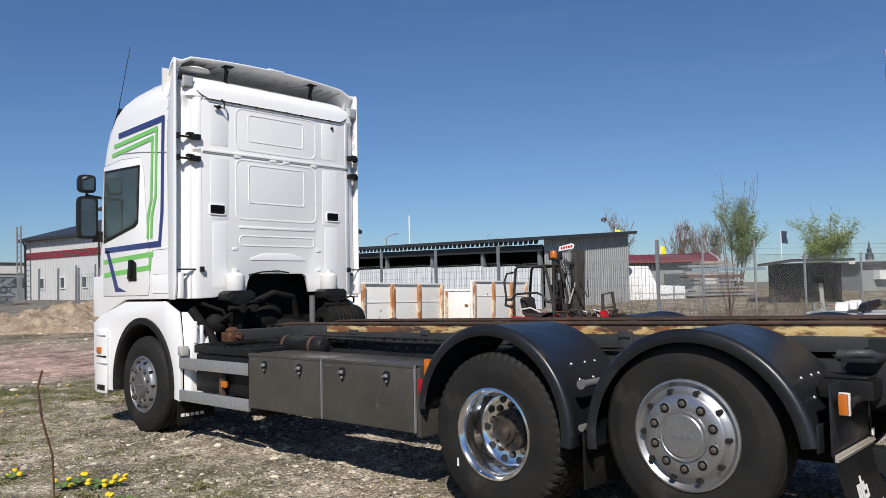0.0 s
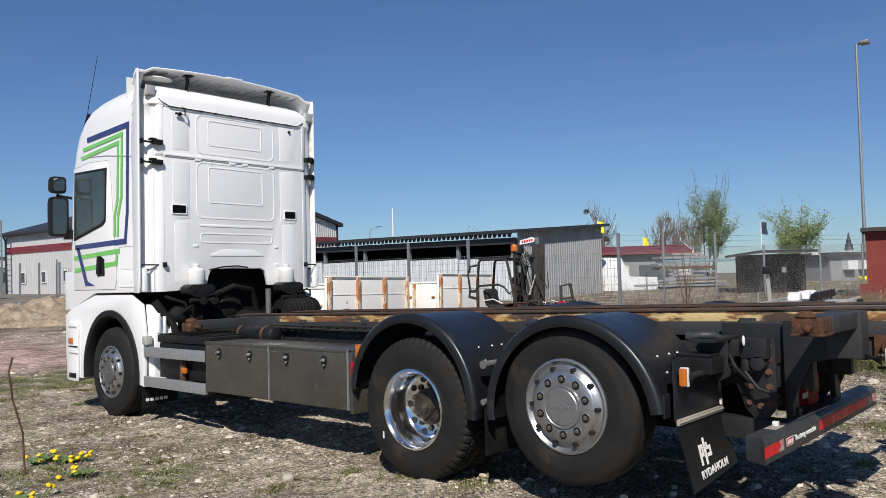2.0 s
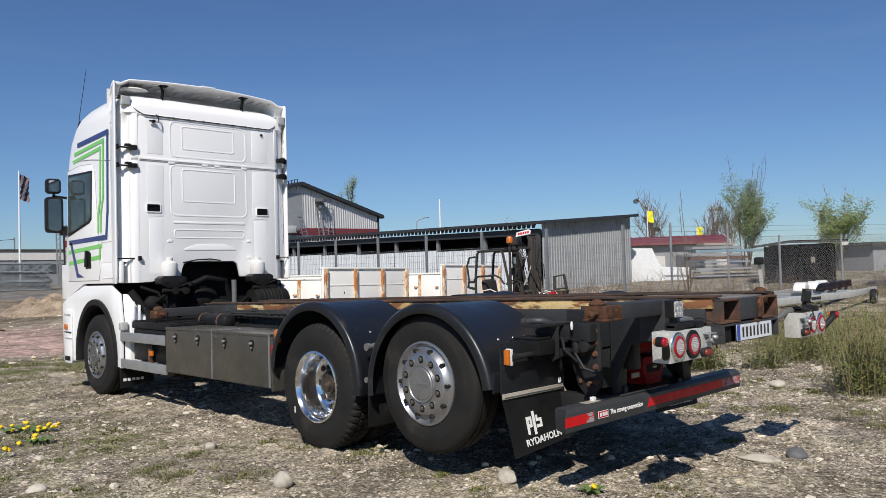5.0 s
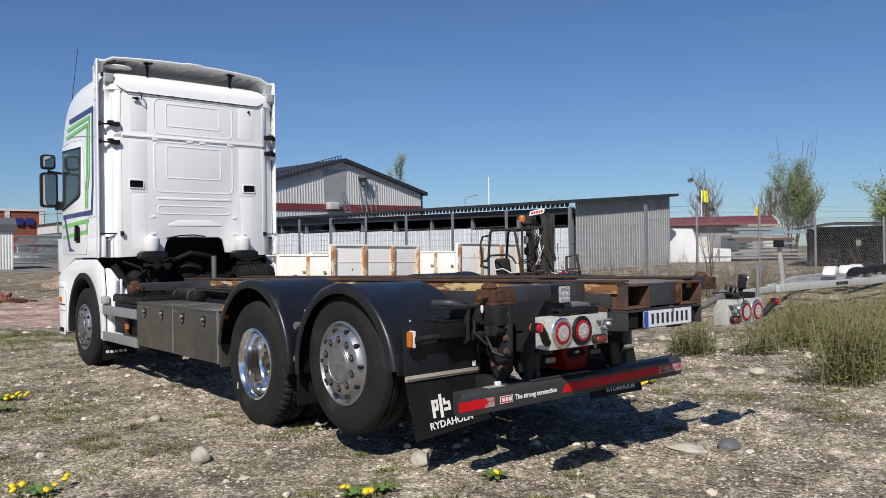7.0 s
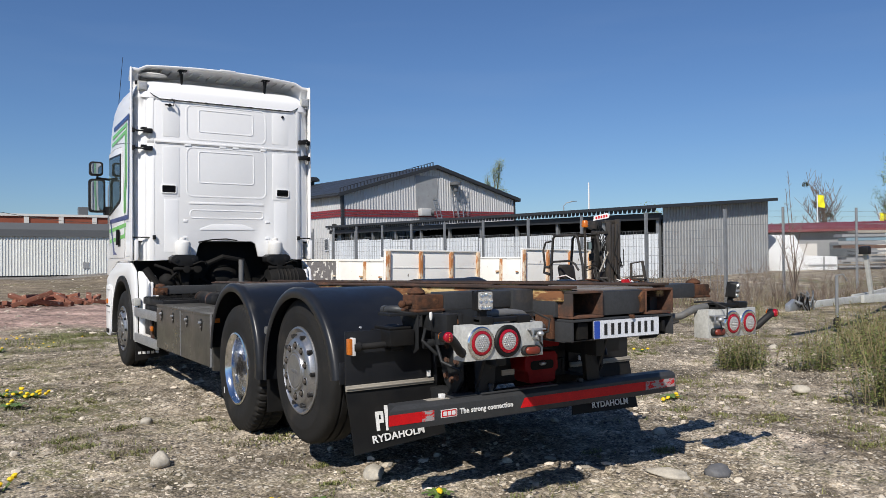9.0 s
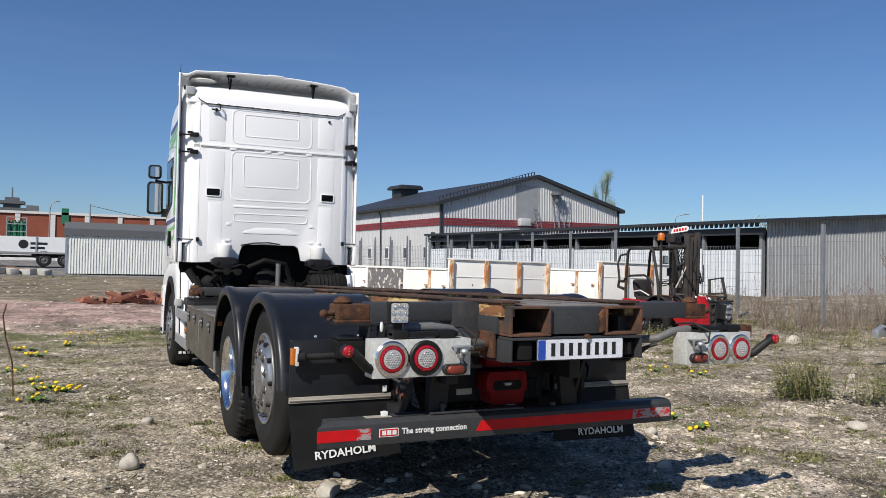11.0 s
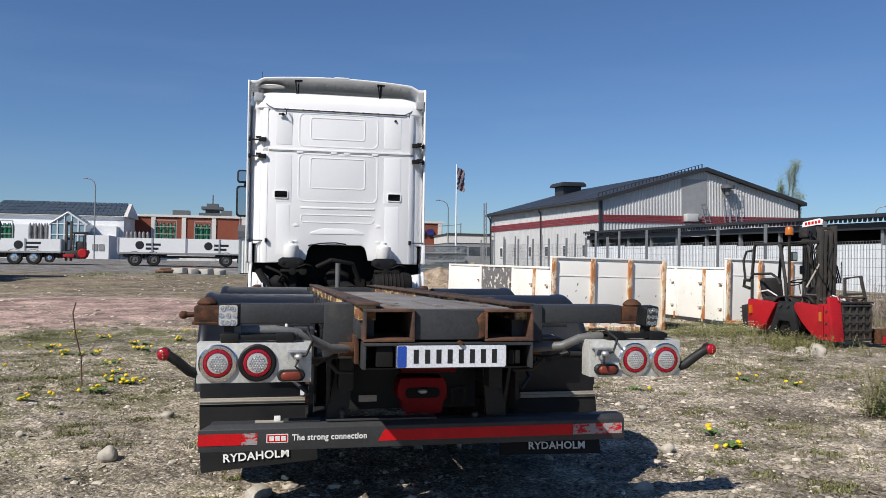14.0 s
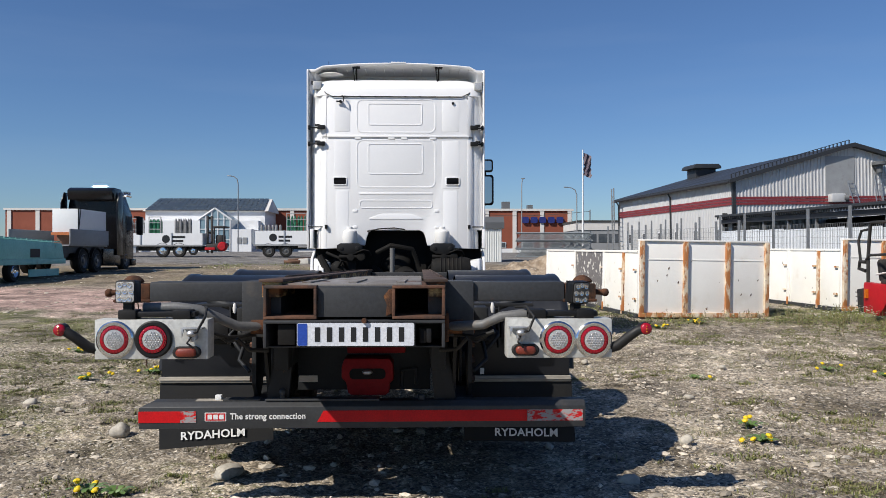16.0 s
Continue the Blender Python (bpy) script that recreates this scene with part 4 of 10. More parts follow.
def build_chassis():
    # longitudinal container rails: rusty top flange, yellow web, dark lower chord
    for sx, xo in ((-1, -0.41), (1, 0.44)):
        xi = xo - sx * 0.10
        s = sheared(Shape().box(xo + sx * 0.012, -0.62, 1.262, xi, 6.15, 1.276))
        part("rail_top_flange", s, RUSTDARK, truck, "rust-brown top flange of the container rail", bevel=0.003)
        s = Shape()
        s.box(xo, -0.60, 1.192, xi + sx * 0.02, 5.36, 1.2615)
        part("rail_front_end", sheared(Shape().box(xo + sx * 0.006, 5.361, 1.105, xi + sx * 0.02, 6.1, 1.2615)), STEELGREY, truck, "dark grey front end of the rail", bevel=0.004)
        part("rail_web", sheared(s), YELLOW, truck, "worn yellow rail web with rust", bevel=0.003)
        s = Shape()
        s.box(xo + sx * 0.004, -0.55, 1.10, xi + sx * 0.02, 5.36, 1.1915)
        part("rail_lower_chord", sheared(s), STEELGREY, truck, bevel=0.004)
        s = Shape()
        s.prism([(xo + sx * 0.012, 1.276), (xo + sx * 0.002, 1.284), (xo - sx * 0.012, 1.284), (xo - sx * 0.012, 1.276)], "y", 0.05, 6.0)
        part("rail_guide_edge", sheared(s), RUSTDARK, truck, bevel=0.002)
        for y in (0.35, 1.62, 2.05, 3.25, 4.0, 4.95, 5.55):
            s = Shape()
            s.box(xo + sx * 0.016, y - 0.055, 1.03, xo + sx * 0.004, y + 0.055, 1.215)
            for dy in (-0.03, 0.0, 0.03):
                s.cyl((xo + sx * 0.016, y + dy, 1.18), (xo + sx * 0.03, y + dy, 1.18), 0.011, n=6)
            part("rail_bracket", sheared(s), STEELGREY, truck, bevel=0.003)
        # frame rails of the truck below
        s = Shape()
        s.box(sx * 0.46, -0.05, 0.78, sx * 0.38, 8.6, 1.05)
        part("frame_rail", s, CHASSIS, truck, bevel=0.008)
        for k in range(40):
            y, z = 0.6 + k * 0.14, 0.86 + 0.1 * (k % 2)
            part("frame_bolt", Shape().cyl((sx * 0.46, y, z), (sx * 0.472, y, z), 0.012, n=6), CHASSIS, truck)
    # deck plates between the rails
    for i, (y0, y1) in enumerate(((-0.60, 0.25), (0.26, 1.75), (1.76, 3.1), (3.11, 4.4))):
        s = sheared(Shape().box(-0.30, y0, 1.235 - 0.012 * i, 0.33, y1, 1.255 - 0.012 * i))
        part("deck_plate", s, DECK, truck, "worn steel deck plate", bevel=0.004)
    s = Shape()
    for x in (-0.22, 0.0, 0.23):
        s.box(x - 0.02, -0.5, 1.256, x + 0.02, 0.24, 1.262)
    part("deck_rib", sheared(s), DECK, truck)
    for y in (1.4, 2.9, 4.3, 5.5, 6.05):
        part("cross_member", sheared(Shape().box(-0.42, y - 0.04, 1.10, 0.44, y + 0.04, 1.20)), STEELGREY, truck, bevel=0.006)
    # front container beam with its locks
    zb = rail_z(6.0)
    part("front_lock_beam", Shape().box(-1.12, 5.92, zb - 0.13, 1.12, 6.04, zb - 0.03), STEELGREY, truck, bevel=0.008)
    # rear end: two square tube ends, centre plate, plate carrier below
    y0, y1 = -0.665, -0.10
    for x0, x1 in ((-0.392, -0.150), (0.195, 0.437)):
        s = Shape()
        s.box(x0, y0, 1.245, x1, y1, 1.258)
        s.box(x0, y0, 1.105, x1, y1, 1.118)
        s.box(x0, y0, 1.1185, x0 + 0.013, y1, 1.2445)
        s.box(x1 - 0.013, y0, 1.1185, x1, y1, 1.2445)
        t = part("rail_end_tube", s, RUST, truck, "rusty open end of a square steel tube", bevel=0.003)
        # dark plug stands in for the shade deep inside the tube
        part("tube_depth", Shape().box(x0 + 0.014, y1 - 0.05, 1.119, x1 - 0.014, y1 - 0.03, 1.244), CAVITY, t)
    s = Shape()
    s.box(-0.1495, -0.640, 1.112, 0.1945, -0.625, 1.250)
    s.add([(-0.1495, -0.64, 1.25), (0.1945, -0.64, 1.25), (0.1945, -0.55, 1.262), (-0.1495, -0.55, 1.262)], [(0, 1, 2, 3)])
    part("end_plate", s, STEELGREY, truck, "dark grey steel end plate", bevel=0.004)
    part("torn_edge", Shape().prism([(0.165, 1.118), (0.20, 1.13), (0.205, 1.245), (0.18, 1.24), (0.155, 1.21), (0.17, 1.17)], "y", -0.662, -0.64), RUSTLOCK, truck, bevel=0.003)
    s = Shape()
    s.box(-0.392, y0, 1.085, 0.437, -0.02, 1.1)
    s.box(-0.392, y0, 0.975, -0.378, -0.02, 1.085)
    s.box(0.423, y0, 0.975, 0.437, -0.02, 1.085)
    s.box(-0.392, -0.60, 0.968, 0.437, -0.02, 0.975)
    s.box(-0.378, -0.30, 0.975, 0.423, -0.28, 1.085)
    part("plate_carrier", s, STEELGREY, truck, "dark steel channel below the tube ends", bevel=0.004)
    part("carrier_lug", Shape().box(-0.33, -0.645, 0.985, -0.25, -0.60, 1.08), CAVITY, truck, bevel=0.006)
    part("carrier_lug", Shape().box(0.32, -0.64, 0.99, 0.35, -0.60, 1.06), CAVITY, truck, bevel=0.006)
    part("plate_lamp", Shape().box(0.352, -0.652, 0.995, 0.375, -0.63, 1.06), BLACK, truck, bevel=0.004)
    plate = part("number_plate", Shape().box(-0.2415, -0.672, 0.978, 0.3015, -0.664, 1.094), INK, truck, "white plate with blue end and dark bars", bevel=0.003)
    part("plate_face", Shape().prism(rr2(-0.236, 0.984, 0.296, 1.088, 0.008), "y", -0.6745, -0.672), PLATE, plate)
    part("plate_blue_end", Shape().prism(rr2(-0.234, 0.986, -0.190, 1.086, 0.006), "y", -0.6758, -0.6746), PLATEBLUE, plate)
    for k in range(8):
        x = -0.162 + k * 0.0545
        part("plate_bar", Shape().box(x + 0.006, -0.6760, 1.003, x + 0.030, -0.6747, 1.069), INK, plate)
    part("plate_bolt", Shape().cyl((0.068, -0.66, 1.10), (0.068, -0.69, 1.10), 0.012, n=8), RUSTLOCK, plate)
    # rear container beam, locks and side gussets
    for sx, xa, xb in ((-1, -0.55, -1.02), (1, 0.58, 1.05)):
        s = Shape()
        lo, hi = min(xa, xb), max(xa, xb)
        s.box(lo, -0.33, 1.165, hi, -0.18, 1.262)
        part("rear_lock_beam", s, STEELGREY, truck, "dark steel container cross beam with rust", bevel=0.010)
        s = Shape()
        lo, hi = (-0.56, -0.40) if sx < 0 else (0.43, 0.59)
        s.box(lo, -0.35, 0.99, hi, -0.16, 1.266)
        part("beam_gusset", s, STEELGREY, truck, bevel=0.006)
        s = Shape()
        lo, hi = (-1.19, -1.02) if sx < 0 else (1.05, 1.21)
        s.box(lo, -0.325, 1.175, hi, -0.165, 1.252)
        s.box(lo - 0.01, -0.332, 1.160, hi + 0.005, -0.16, 1.176)
        c = (lo + hi) / 2
        lock = part("container_lock", s, RUSTLOCK, truck, "rust-brown container twist lock", bevel=0.010)
        s = Shape()
        s.lathe([(0.048, 1.254), (0.052, 1.262), (0.045, 1.273), (0.028, 1.287), (0.012, 1.292)], 14, (c + sx * 0.03, -0.225, 0), (0, 0, 1), caps=True)
        part("lock_cone", s, RUSTLOCK, lock)
        s = Shape()
        s.cyl((c - sx * -0.05, -0.26, 1.21), (c + sx * 0.13, -0.26, 1.205), 0.014)
        s.ball((c + sx * 0.14, -0.26, 1.205), 0.022)
        part("lock_handle", s, RUSTLOCK, lock)
        lo, hi = (-1.16, -1.02) if sx < 0 else (1.02, 1.16)
        c = (lo + hi) / 2
        s = Shape()
        s.box(lo, 5.90, zb - 0.14, hi, 6.06, zb - 0.05)
        s.lathe([(0.06, zb - 0.05), (0.065, zb - 0.035), (0.05, zb - 0.01), (0.02, zb)], 12, (c, 5.98, 0), (0, 0, 1), caps=True)
        s.cyl((c, 5.9, zb - 0.09), (c, 5.82, zb - 0.10), 0.018)
        part("front_container_lock", s, RUSTLOCK, truck, "rust-brown container twist lock", bevel=0.006)
        # pointed bolted hitch plates and the gussets behind them
        x = sx * 0.60
        s = Shape()
        s.prism([(0.33, 1.10), (0.12, 1.10), (0.12, 0.68), (0.215, 0.555), (0.31, 0.66), (0.36, 0.80)], "x", x - 0.012, x + 0.012)
        hp = part("hitch_side_plate", s, CHASSIS, truck, "dark bolted plate with pointed foot", bevel=0.003)
        for (yy, zz) in ((0.16, 1.05), (0.16, 0.97), (0.16, 0.89), (0.27, 1.05), (0.27, 0.97), (0.27, 0.89), (0.16, 0.80), (0.27, 0.80), (0.16, 0.70), (0.215, 0.68), (0.28, 0.70)):
            part("bolt", Shape().lathe([(0.024, 0), (0.024, 0.004), (0.017, 0.005), (0.017, 0.018)], 6, (x + sx * 0.012, yy, zz), (sx, 0, 0), caps=True), RUST, hp)
        s = Shape()
        s.prism([(0.10, 1.20), (-0.18, 1.20), (-0.18, 0.98), (-0.05, 0.95), (0.10, 0.60)], "x", sx * 0.52, sx * 0.50)
        s.prism([(0.5, 1.18), (-0.15, 1.18), (-0.15, 1.0), (0.5, 0.85)], "x", sx * 0.475, sx * 0.465)
        part("frame_end_plate", s, CHASSIS, truck, bevel=0.004)
        # valve block, black box, bent grey pipe behind the mudguard
        s = Shape()
        s.box(sx * 0.98, 0.36, 0.90, sx * 0.80, 0.62, 1.00)
        s.box(sx * 0.97, 0.38, 1.0, sx * 0.81, 0.60, 1.02)
        s.box(sx * 0.93, 0.44, 0.86, sx * 0.83, 0.58, 0.90)
        part("valve_box", s, BLACK, truck, bevel=0.016)
        s = Shape()
        s.box(sx * 0.72, 0.30, 0.99, sx * 0.64, 0.40, 1.09)
        s.box(sx * 0.70, 0.14, 0.98, sx * 0.62, 0.30, 1.10)
        s.cyl((sx * 0.66, 0.28, 0.9), (sx * 0.66, 0.28, 1.0), 0.035)
        s.cyl((sx * 0.70, 0.20, 0.95), (sx * 0.62, 0.20, 0.95), 0.045)
        s.cyl((sx * 0.74, 0.36, 0.90), (sx * 0.62, 0.36, 0.90), 0.03)
        s.tube([(sx * 0.68, 0.3, 0.92), (sx * 0.7, 0.2, 0.8), (sx * 0.62, 0.1, 0.75)], 0.012)
        s.tube([(sx * 0.72, 0.36, 1.0), (sx * 0.78, 0.3, 0.93), (sx * 0.7, 0.25, 0.84)], 0.012)
        part("brake_valve", s, CHASSIS, truck, bevel=0.005)
        s = Shape()
        s.tube([(sx * 0.93, 0.52, 1.12), (sx * 0.93, 0.44, 1.13), (sx * 0.90, 0.39, 1.13), (sx * 0.84, 0.37, 1.11), (sx * 0.76, 0.37, 1.08)], 0.024, 12)
        part("bent_pipe", s, STEELGREY, truck)
        part("pipe_clamp", Shape().cyl((sx * 0.93, 0.53, 1.12), (sx * 0.93, 0.49, 1.12), 0.031, n=14), STEELGREY, truck)
        s = Shape()
        s.prism([(0.60, 1.11), (0.34, 1.11), (0.34, 0.87), (0.40, 0.84)], "x", sx * 0.79, sx * 0.78)
        s.prism([(sx * 0.99, 1.11), (sx * 0.6, 1.11), (sx * 0.6, 1.09), (sx * 0.99, 1.09)], "y", 0.34, 0.50)
        part("valve_bracket", s, CHASSIS, truck, bevel=0.004)
        part("hose_tag", Shape().ball((sx * 0.74, 0.26, 1.09), 0.012, 0.010, 0.034), WHITE_DULL, truck)
        # marker lamp on a stub behind the mudguard
        s = Shape()
        s.cyl((sx * 0.88, 0.43, 0.91), (sx * 1.16, 0.43, 0.905), 0.020)
        s.cyl((sx * 1.16, 0.43, 0.905), (sx * 1.205, 0.43, 0.905), 0.034)
        part("marker_stub", s, RUBBER, truck)
        s = Shape()
        s.box(sx * 1.215, 0.405, 0.855, sx * 1.195, 0.455, 0.965)
        mk = part("side_marker", s, WHITE_DULL, truck, "orange side marker lamp with white back", bevel=0.004)
        part("amber_lens", Shape().box(sx * 1.240, 0.409, 0.860, sx * 1.2155, 0.451, 0.960), AMBER, mk, bevel=0.007)
        # strip and rear flap
        lo, hi = (-1.235, -0.595) if sx < 0 else (0.605, 1.235)
        s = Shape()
        s.box(lo, 0.46, 0.628, hi, 0.478, 0.664)
        s.box(lo, 0.452, 0.642, hi, 0.462, 0.650)
        part("mudguard_back_panel", Shape().box(lo + 0.005, 0.484, 0.655, hi - 0.005, 0.496, 1.0), FENDER, truck, "black flat panel behind the mudguard", bevel=0.003)
        part("panel_bolt", Shape().ball(((lo + hi) / 2 + 0.02, 0.482, 0.93), 0.009), ALU, truck)
        strip = part("flap_strip", s, STRIPWOOD, truck, "weathered beige clamping strip", bevel=0.004)
        s = Shape()
        if sx < 0:
            s.loft([[(-1.235, 0.482, 0.66), (-0.57, 0.482, 0.67), (-0.57, 0.49, 0.67), (-1.235, 0.49, 0.66)], [(-1.225, 0.43, 0.45), (-0.56, 0.445, 0.47), (-0.56, 0.453, 0.47), (-1.225, 0.438, 0.45)],
                    [(-1.212, 0.392, 0.248), (-0.545, 0.40, 0.302), (-0.545, 0.408, 0.302), (-1.212, 0.400, 0.248)]])
        else:
            s.loft([[(0.60, 0.482, 0.66), (1.24, 0.482, 0.66), (1.24, 0.49, 0.66), (0.60, 0.49, 0.66)], [(0.59, 0.44, 0.45), (1.245, 0.44, 0.45), (1.245, 0.448, 0.45), (0.59, 0.448, 0.45)],
                    [(0.58, 0.41, 0.285), (1.25, 0.40, 0.275), (1.25, 0.408, 0.275), (0.58, 0.418, 0.285)]])
        flap = part("rear_flap", s, FLAPRUB, truck, "black rubber mud flap with white print")
        tilt = -3.5 if sx < 0 else 1.0
        cx, cz = (-0.90, 0.335) if sx < 0 else (0.955, 0.333)
        lettering("flap_lettering", "RYDAHOLM", 0.064, pose(cx, 0.398 if sx < 0 else 0.402, cz, 80, tilt, 0), PRINT, flap, width=0.375)
        # plain emblem of three upright shapes above the word
        s = Shape()
        ex, ez = cx - 0.075 if sx < 0 else cx, 0.43
        s.box(ex - 0.075, 0.0, ez - 0.055, ex - 0.052, 0.003, ez + 0.06)
        s.box(ex - 0.052, 0.0, ez - 0.01, ex - 0.020, 0.003, ez + 0.012)
        s.box(ex - 0.052, 0.0, ez + 0.04, ex - 0.020, 0.003, ez + 0.06)
        s.box(ex - 0.038, 0.0, ez + 0.0125, ex - 0.020, 0.003, ez + 0.0395)
        s.box(ex - 0.008, 0.0, ez - 0.06, ex + 0.016, 0.003, ez + 0.092)
        s.box(ex + 0.026, 0.0, ez - 0.02, ex + 0.085, 0.003, ez)
        s.box(ex + 0.026, 0.0, ez + 0.02, ex + 0.085, 0.003, ez + 0.04)
        s.box(ex + 0.065, 0.0, ez + 0.0005, ex + 0.085, 0.003, ez + 0.0195)
        s.box(ex + 0.026, 0.0, ez + 0.0405, ex + 0.045, 0.003, ez + 0.062)
        s.v = [(x, 0.427 + (z - 0.45) * 0.22 + y + (0 if sx < 0 else 0.004), z) for x, y, z in s.v]
        part("flap_emblem", s, PRINT, flap, smooth=0)
        part("strip_tag", Shape().box(cx + 0.26 * -sx - 0.012, 0.452, 0.675, cx + 0.26 * -sx + 0.012, 0.46, 0.712), PRINT, strip)


build_chassis()


def build_rear_lights():
    for sx in (-1, 1):
        x0, x1 = (-1.135, -0.632) if sx < 0 else (0.718, 1.198)
        s = Shape()
        s.box(x0, -0.655, 0.93, x1, -0.545, 1.108)
        box = part("tail_light_box", s, GALV, truck, "pale galvanised tail light box", bevel=0.004)
        lamps = ((-1.043, 1.020, CHROME), (-0.872, 1.020, BLACK)) if sx < 0 else ((0.949, 1.014, CHROME), (1.114, 1.012, CHROME))
        for lx, lz, rim in lamps:
            s = Shape()
            s.lathe([(0.084, 0.0), (0.084, 0.008), (0.077, 0.014), (0.064, 0.014), (0.062, 0.006)], 36, (lx, -0.655, lz), (0, -1, 0))
            lp = part("lamp_ring", s, rim, box, "round tail lamp with bright ring" if rim is CHROME else "round tail lamp with dark ring", smooth=35)
        for lx, lz, rim in lamps:
            s = Shape()
            s.lathe([(0.063, 0.004), (0.061, 0.016), (0.047, 0.019), (0.045, 0.012)], 36, (lx, -0.655, lz), (0, -1, 0))
            part("red_lens", s, REDLENS, box, "red ring lens", smooth=35)
            s = Shape()
            s.lathe([(0.046, 0.010), (0.045, 0.018), (0.001, 0.022)], 28, (lx, -0.655, lz), (0, -1, 0))
            for a in range(-3, 4):
                for b in range(-3, 4):
                    px, pz = a * 0.0115 + (b % 2) * 0.0057, b * 0.0105
                    if px * px + pz * pz < 0.0012:
                        s.lathe([(0.0048, 0.0), (0.004, 0.003), (0.001, 0.0042)], 6, (lx + px, -0.6755, lz + pz), (0, -1, 0))
            part("clear_lens", s, CLEAR, box, "clear LED centre lens", smooth=35)
            s = Shape()
            for k in range(24):
                a = 2 * math.pi * k / 24
                s.lathe([(0.004, 0), (0.003, 0.004)], 6, (lx + 0.052 * math.cos(a), -0.672, lz + 0.052 * math.sin(a)), (0, -1, 0), caps=True)
            part("led_dot", s, REDLENS, box)
        ox = -0.722 if sx < 0 else 0.800
        oz = 0.962 if sx < 0 else 0.968
        s = Shape()
        s.loft([[(ox + px * k, y, oz + pz * k) for px, pz in rr2(-0.062, -0.026, 0.062, 0.026, 0.0255)] for y, k in ((-0.655, 1.0), (-0.672, 1.0), (-0.678, 0.9))])
        part("oval_marker_base", s, RUBBER, box, smooth=30)
        s = Shape()
        s.loft([[(ox + px * k, y, oz + pz * k) for px, pz in rr2(-0.046, -0.019, 0.046, 0.019, 0.0185)] for y, k in ((-0.678, 1.0), (-0.688, 0.95), (-0.692, 0.8))])
        part("oval_marker", s, DARKRED, box, "faded red oval marker lens", smooth=50)
        # bracket with hanging wire
        bx = -0.69 if sx < 0 else 0.775
        s = Shape()
        s.box(bx - 0.05, -0.70, 1.068, bx + 0.045, -0.655, 1.076)
        s.prism([(bx - 0.05, 1.07), (bx - 0.035, 1.07), (bx - 0.045, 1.03)], "y", -0.70, -0.69)
        s.cyl((bx, -0.655, 1.03), (bx, -0.70, 1.03), 0.018)
        s.ball((bx, -0.705, 1.05), 0.022, 0.02, 0.016)
        part("marker_bracket", s, ALU, box, bevel=0.002)
        s = Shape()
        s.tube([(bx + 0.0, -0.70, 1.05), (bx + 0.03, -0.73, 1.06), (bx + 0.06, -0.71, 1.12), (bx + 0.04, -0.6, 1.16), (bx + 0.0, -0.5, 1.15)], 0.006)
        s.tube([(bx + 0.0, -0.70, 1.04), (bx - 0.015, -0.72, 1.01), (bx + 0.01, -0.71, 0.985)], 0.005)
        part("wire", s, RUBBER, box)
        # carrier: flat bars and rubber blocks on top, bent tube to the frame
        s = Shape()
        s.box(min(x0, x1) + 0.10, -0.64, 1.118, max(x0, x1) - 0.06, -0.58, 1.142)
        s.box(x0 + 0.10, -0.65, 1.108, x0 + 0.18, -0.57, 1.15)
        s.box(x1 - 0.16, -0.65, 1.108, x1 - 0.08, -0.57, 1.15)
        part("light_box_mount", s, BLACK, truck, bevel=0.006)
        s = Shape()
        xe = -0.40 if sx < 0 else 0.44
        dz = 0.0 if sx < 0 else -0.035
        s.tube([(sx * 0.95, -0.60, 1.155 + dz), (sx * 0.80, -0.605, 1.158 + dz), (sx * 0.70, -0.60, 1.145 + dz), (sx * 0.62, -0.57, 1.105 + dz), (sx * 0.54, -0.52, 1.06), (xe, -0.45, 1.05)], 0.023, 12)
        part("light_carrier_tube", s, PIPEGREY, truck, "bent grey tube carrying the lights")
        s = Shape()
        s.cyl((xe + sx * 0.09, -0.47, 1.052), (xe, -0.45, 1.05), 0.035, n=14)
        s.box(min(xe, xe + sx * 0.02), -0.53, 0.985, max(xe, xe + sx * 0.02), -0.38, 1.12)
        part("tube_socket", s, RUSTLOCK, truck, bevel=0.004)
        s = Shape()
        for k in range(3):
            s.tube([(sx * 0.68, -0.50 + k * 0.02, 1.03), (sx * 0.60, -0.45, 1.0 - k * 0.012), (sx * 0.50, -0.35, 1.0 + k * 0.01), (sx * 0.40, -0.2, 0.98)], 0.009)
        s.tube([(sx * 0.55, -0.50, 1.0), (sx * 0.5, -0.46, 0.94), (sx * 0.42, -0.40, 0.93)], 0.010)
        part("light_cable", s, RUBBER, truck)
        # rubber marker arm
        s = Shape()
        xa = x0 if sx < 0 else x1
        xt = -1.262 if sx < 0 else 1.335
        s.tube([(xa - sx * 0.02, -0.62, 0.965), (xa + sx * 0.03, -0.65, 0.985), (xa + sx * 0.075, -0.675, 1.03), (xa + sx * 0.11, -0.69, 1.058), (xt, -0.69, 1.066)], 0.024, 10, taper=0.021)
        arm = part("marker_arm", s, RUBBER, truck, "black rubber marker lamp arm", smooth=60)
        part("marker_housing", Shape().cyl((xt + sx * 0.006, -0.698, 1.066), (xt + sx * 0.006, -0.660, 1.066), 0.028, n=20), BLACK, arm, "black lamp housing")
        part("red_marker_lens", Shape().lathe([(0.0265, 0.0), (0.0265, 0.010), (0.022, 0.016), (0.001, 0.019)], 20, (xt + sx * 0.006, -0.698, 1.066), (0, -1, 0)), REDLENS, arm, "round red marker lens", smooth=50)
        part("amber_marker_lens", Shape().lathe([(0.024, 0.0), (0.024, 0.012), (0.018, 0.018), (0.001, 0.020)], 20, (xt + sx * 0.006, -0.660, 1.066), (0, 1, 0)), AMBER, arm, "amber forward marker lens", smooth=50)
        for q in (-0.012, 0.0, 0.012):
            part("marker_led", Shape().ball((xt + sx * 0.006, -0.716, 1.066 + q), 0.004), AMBER, arm)
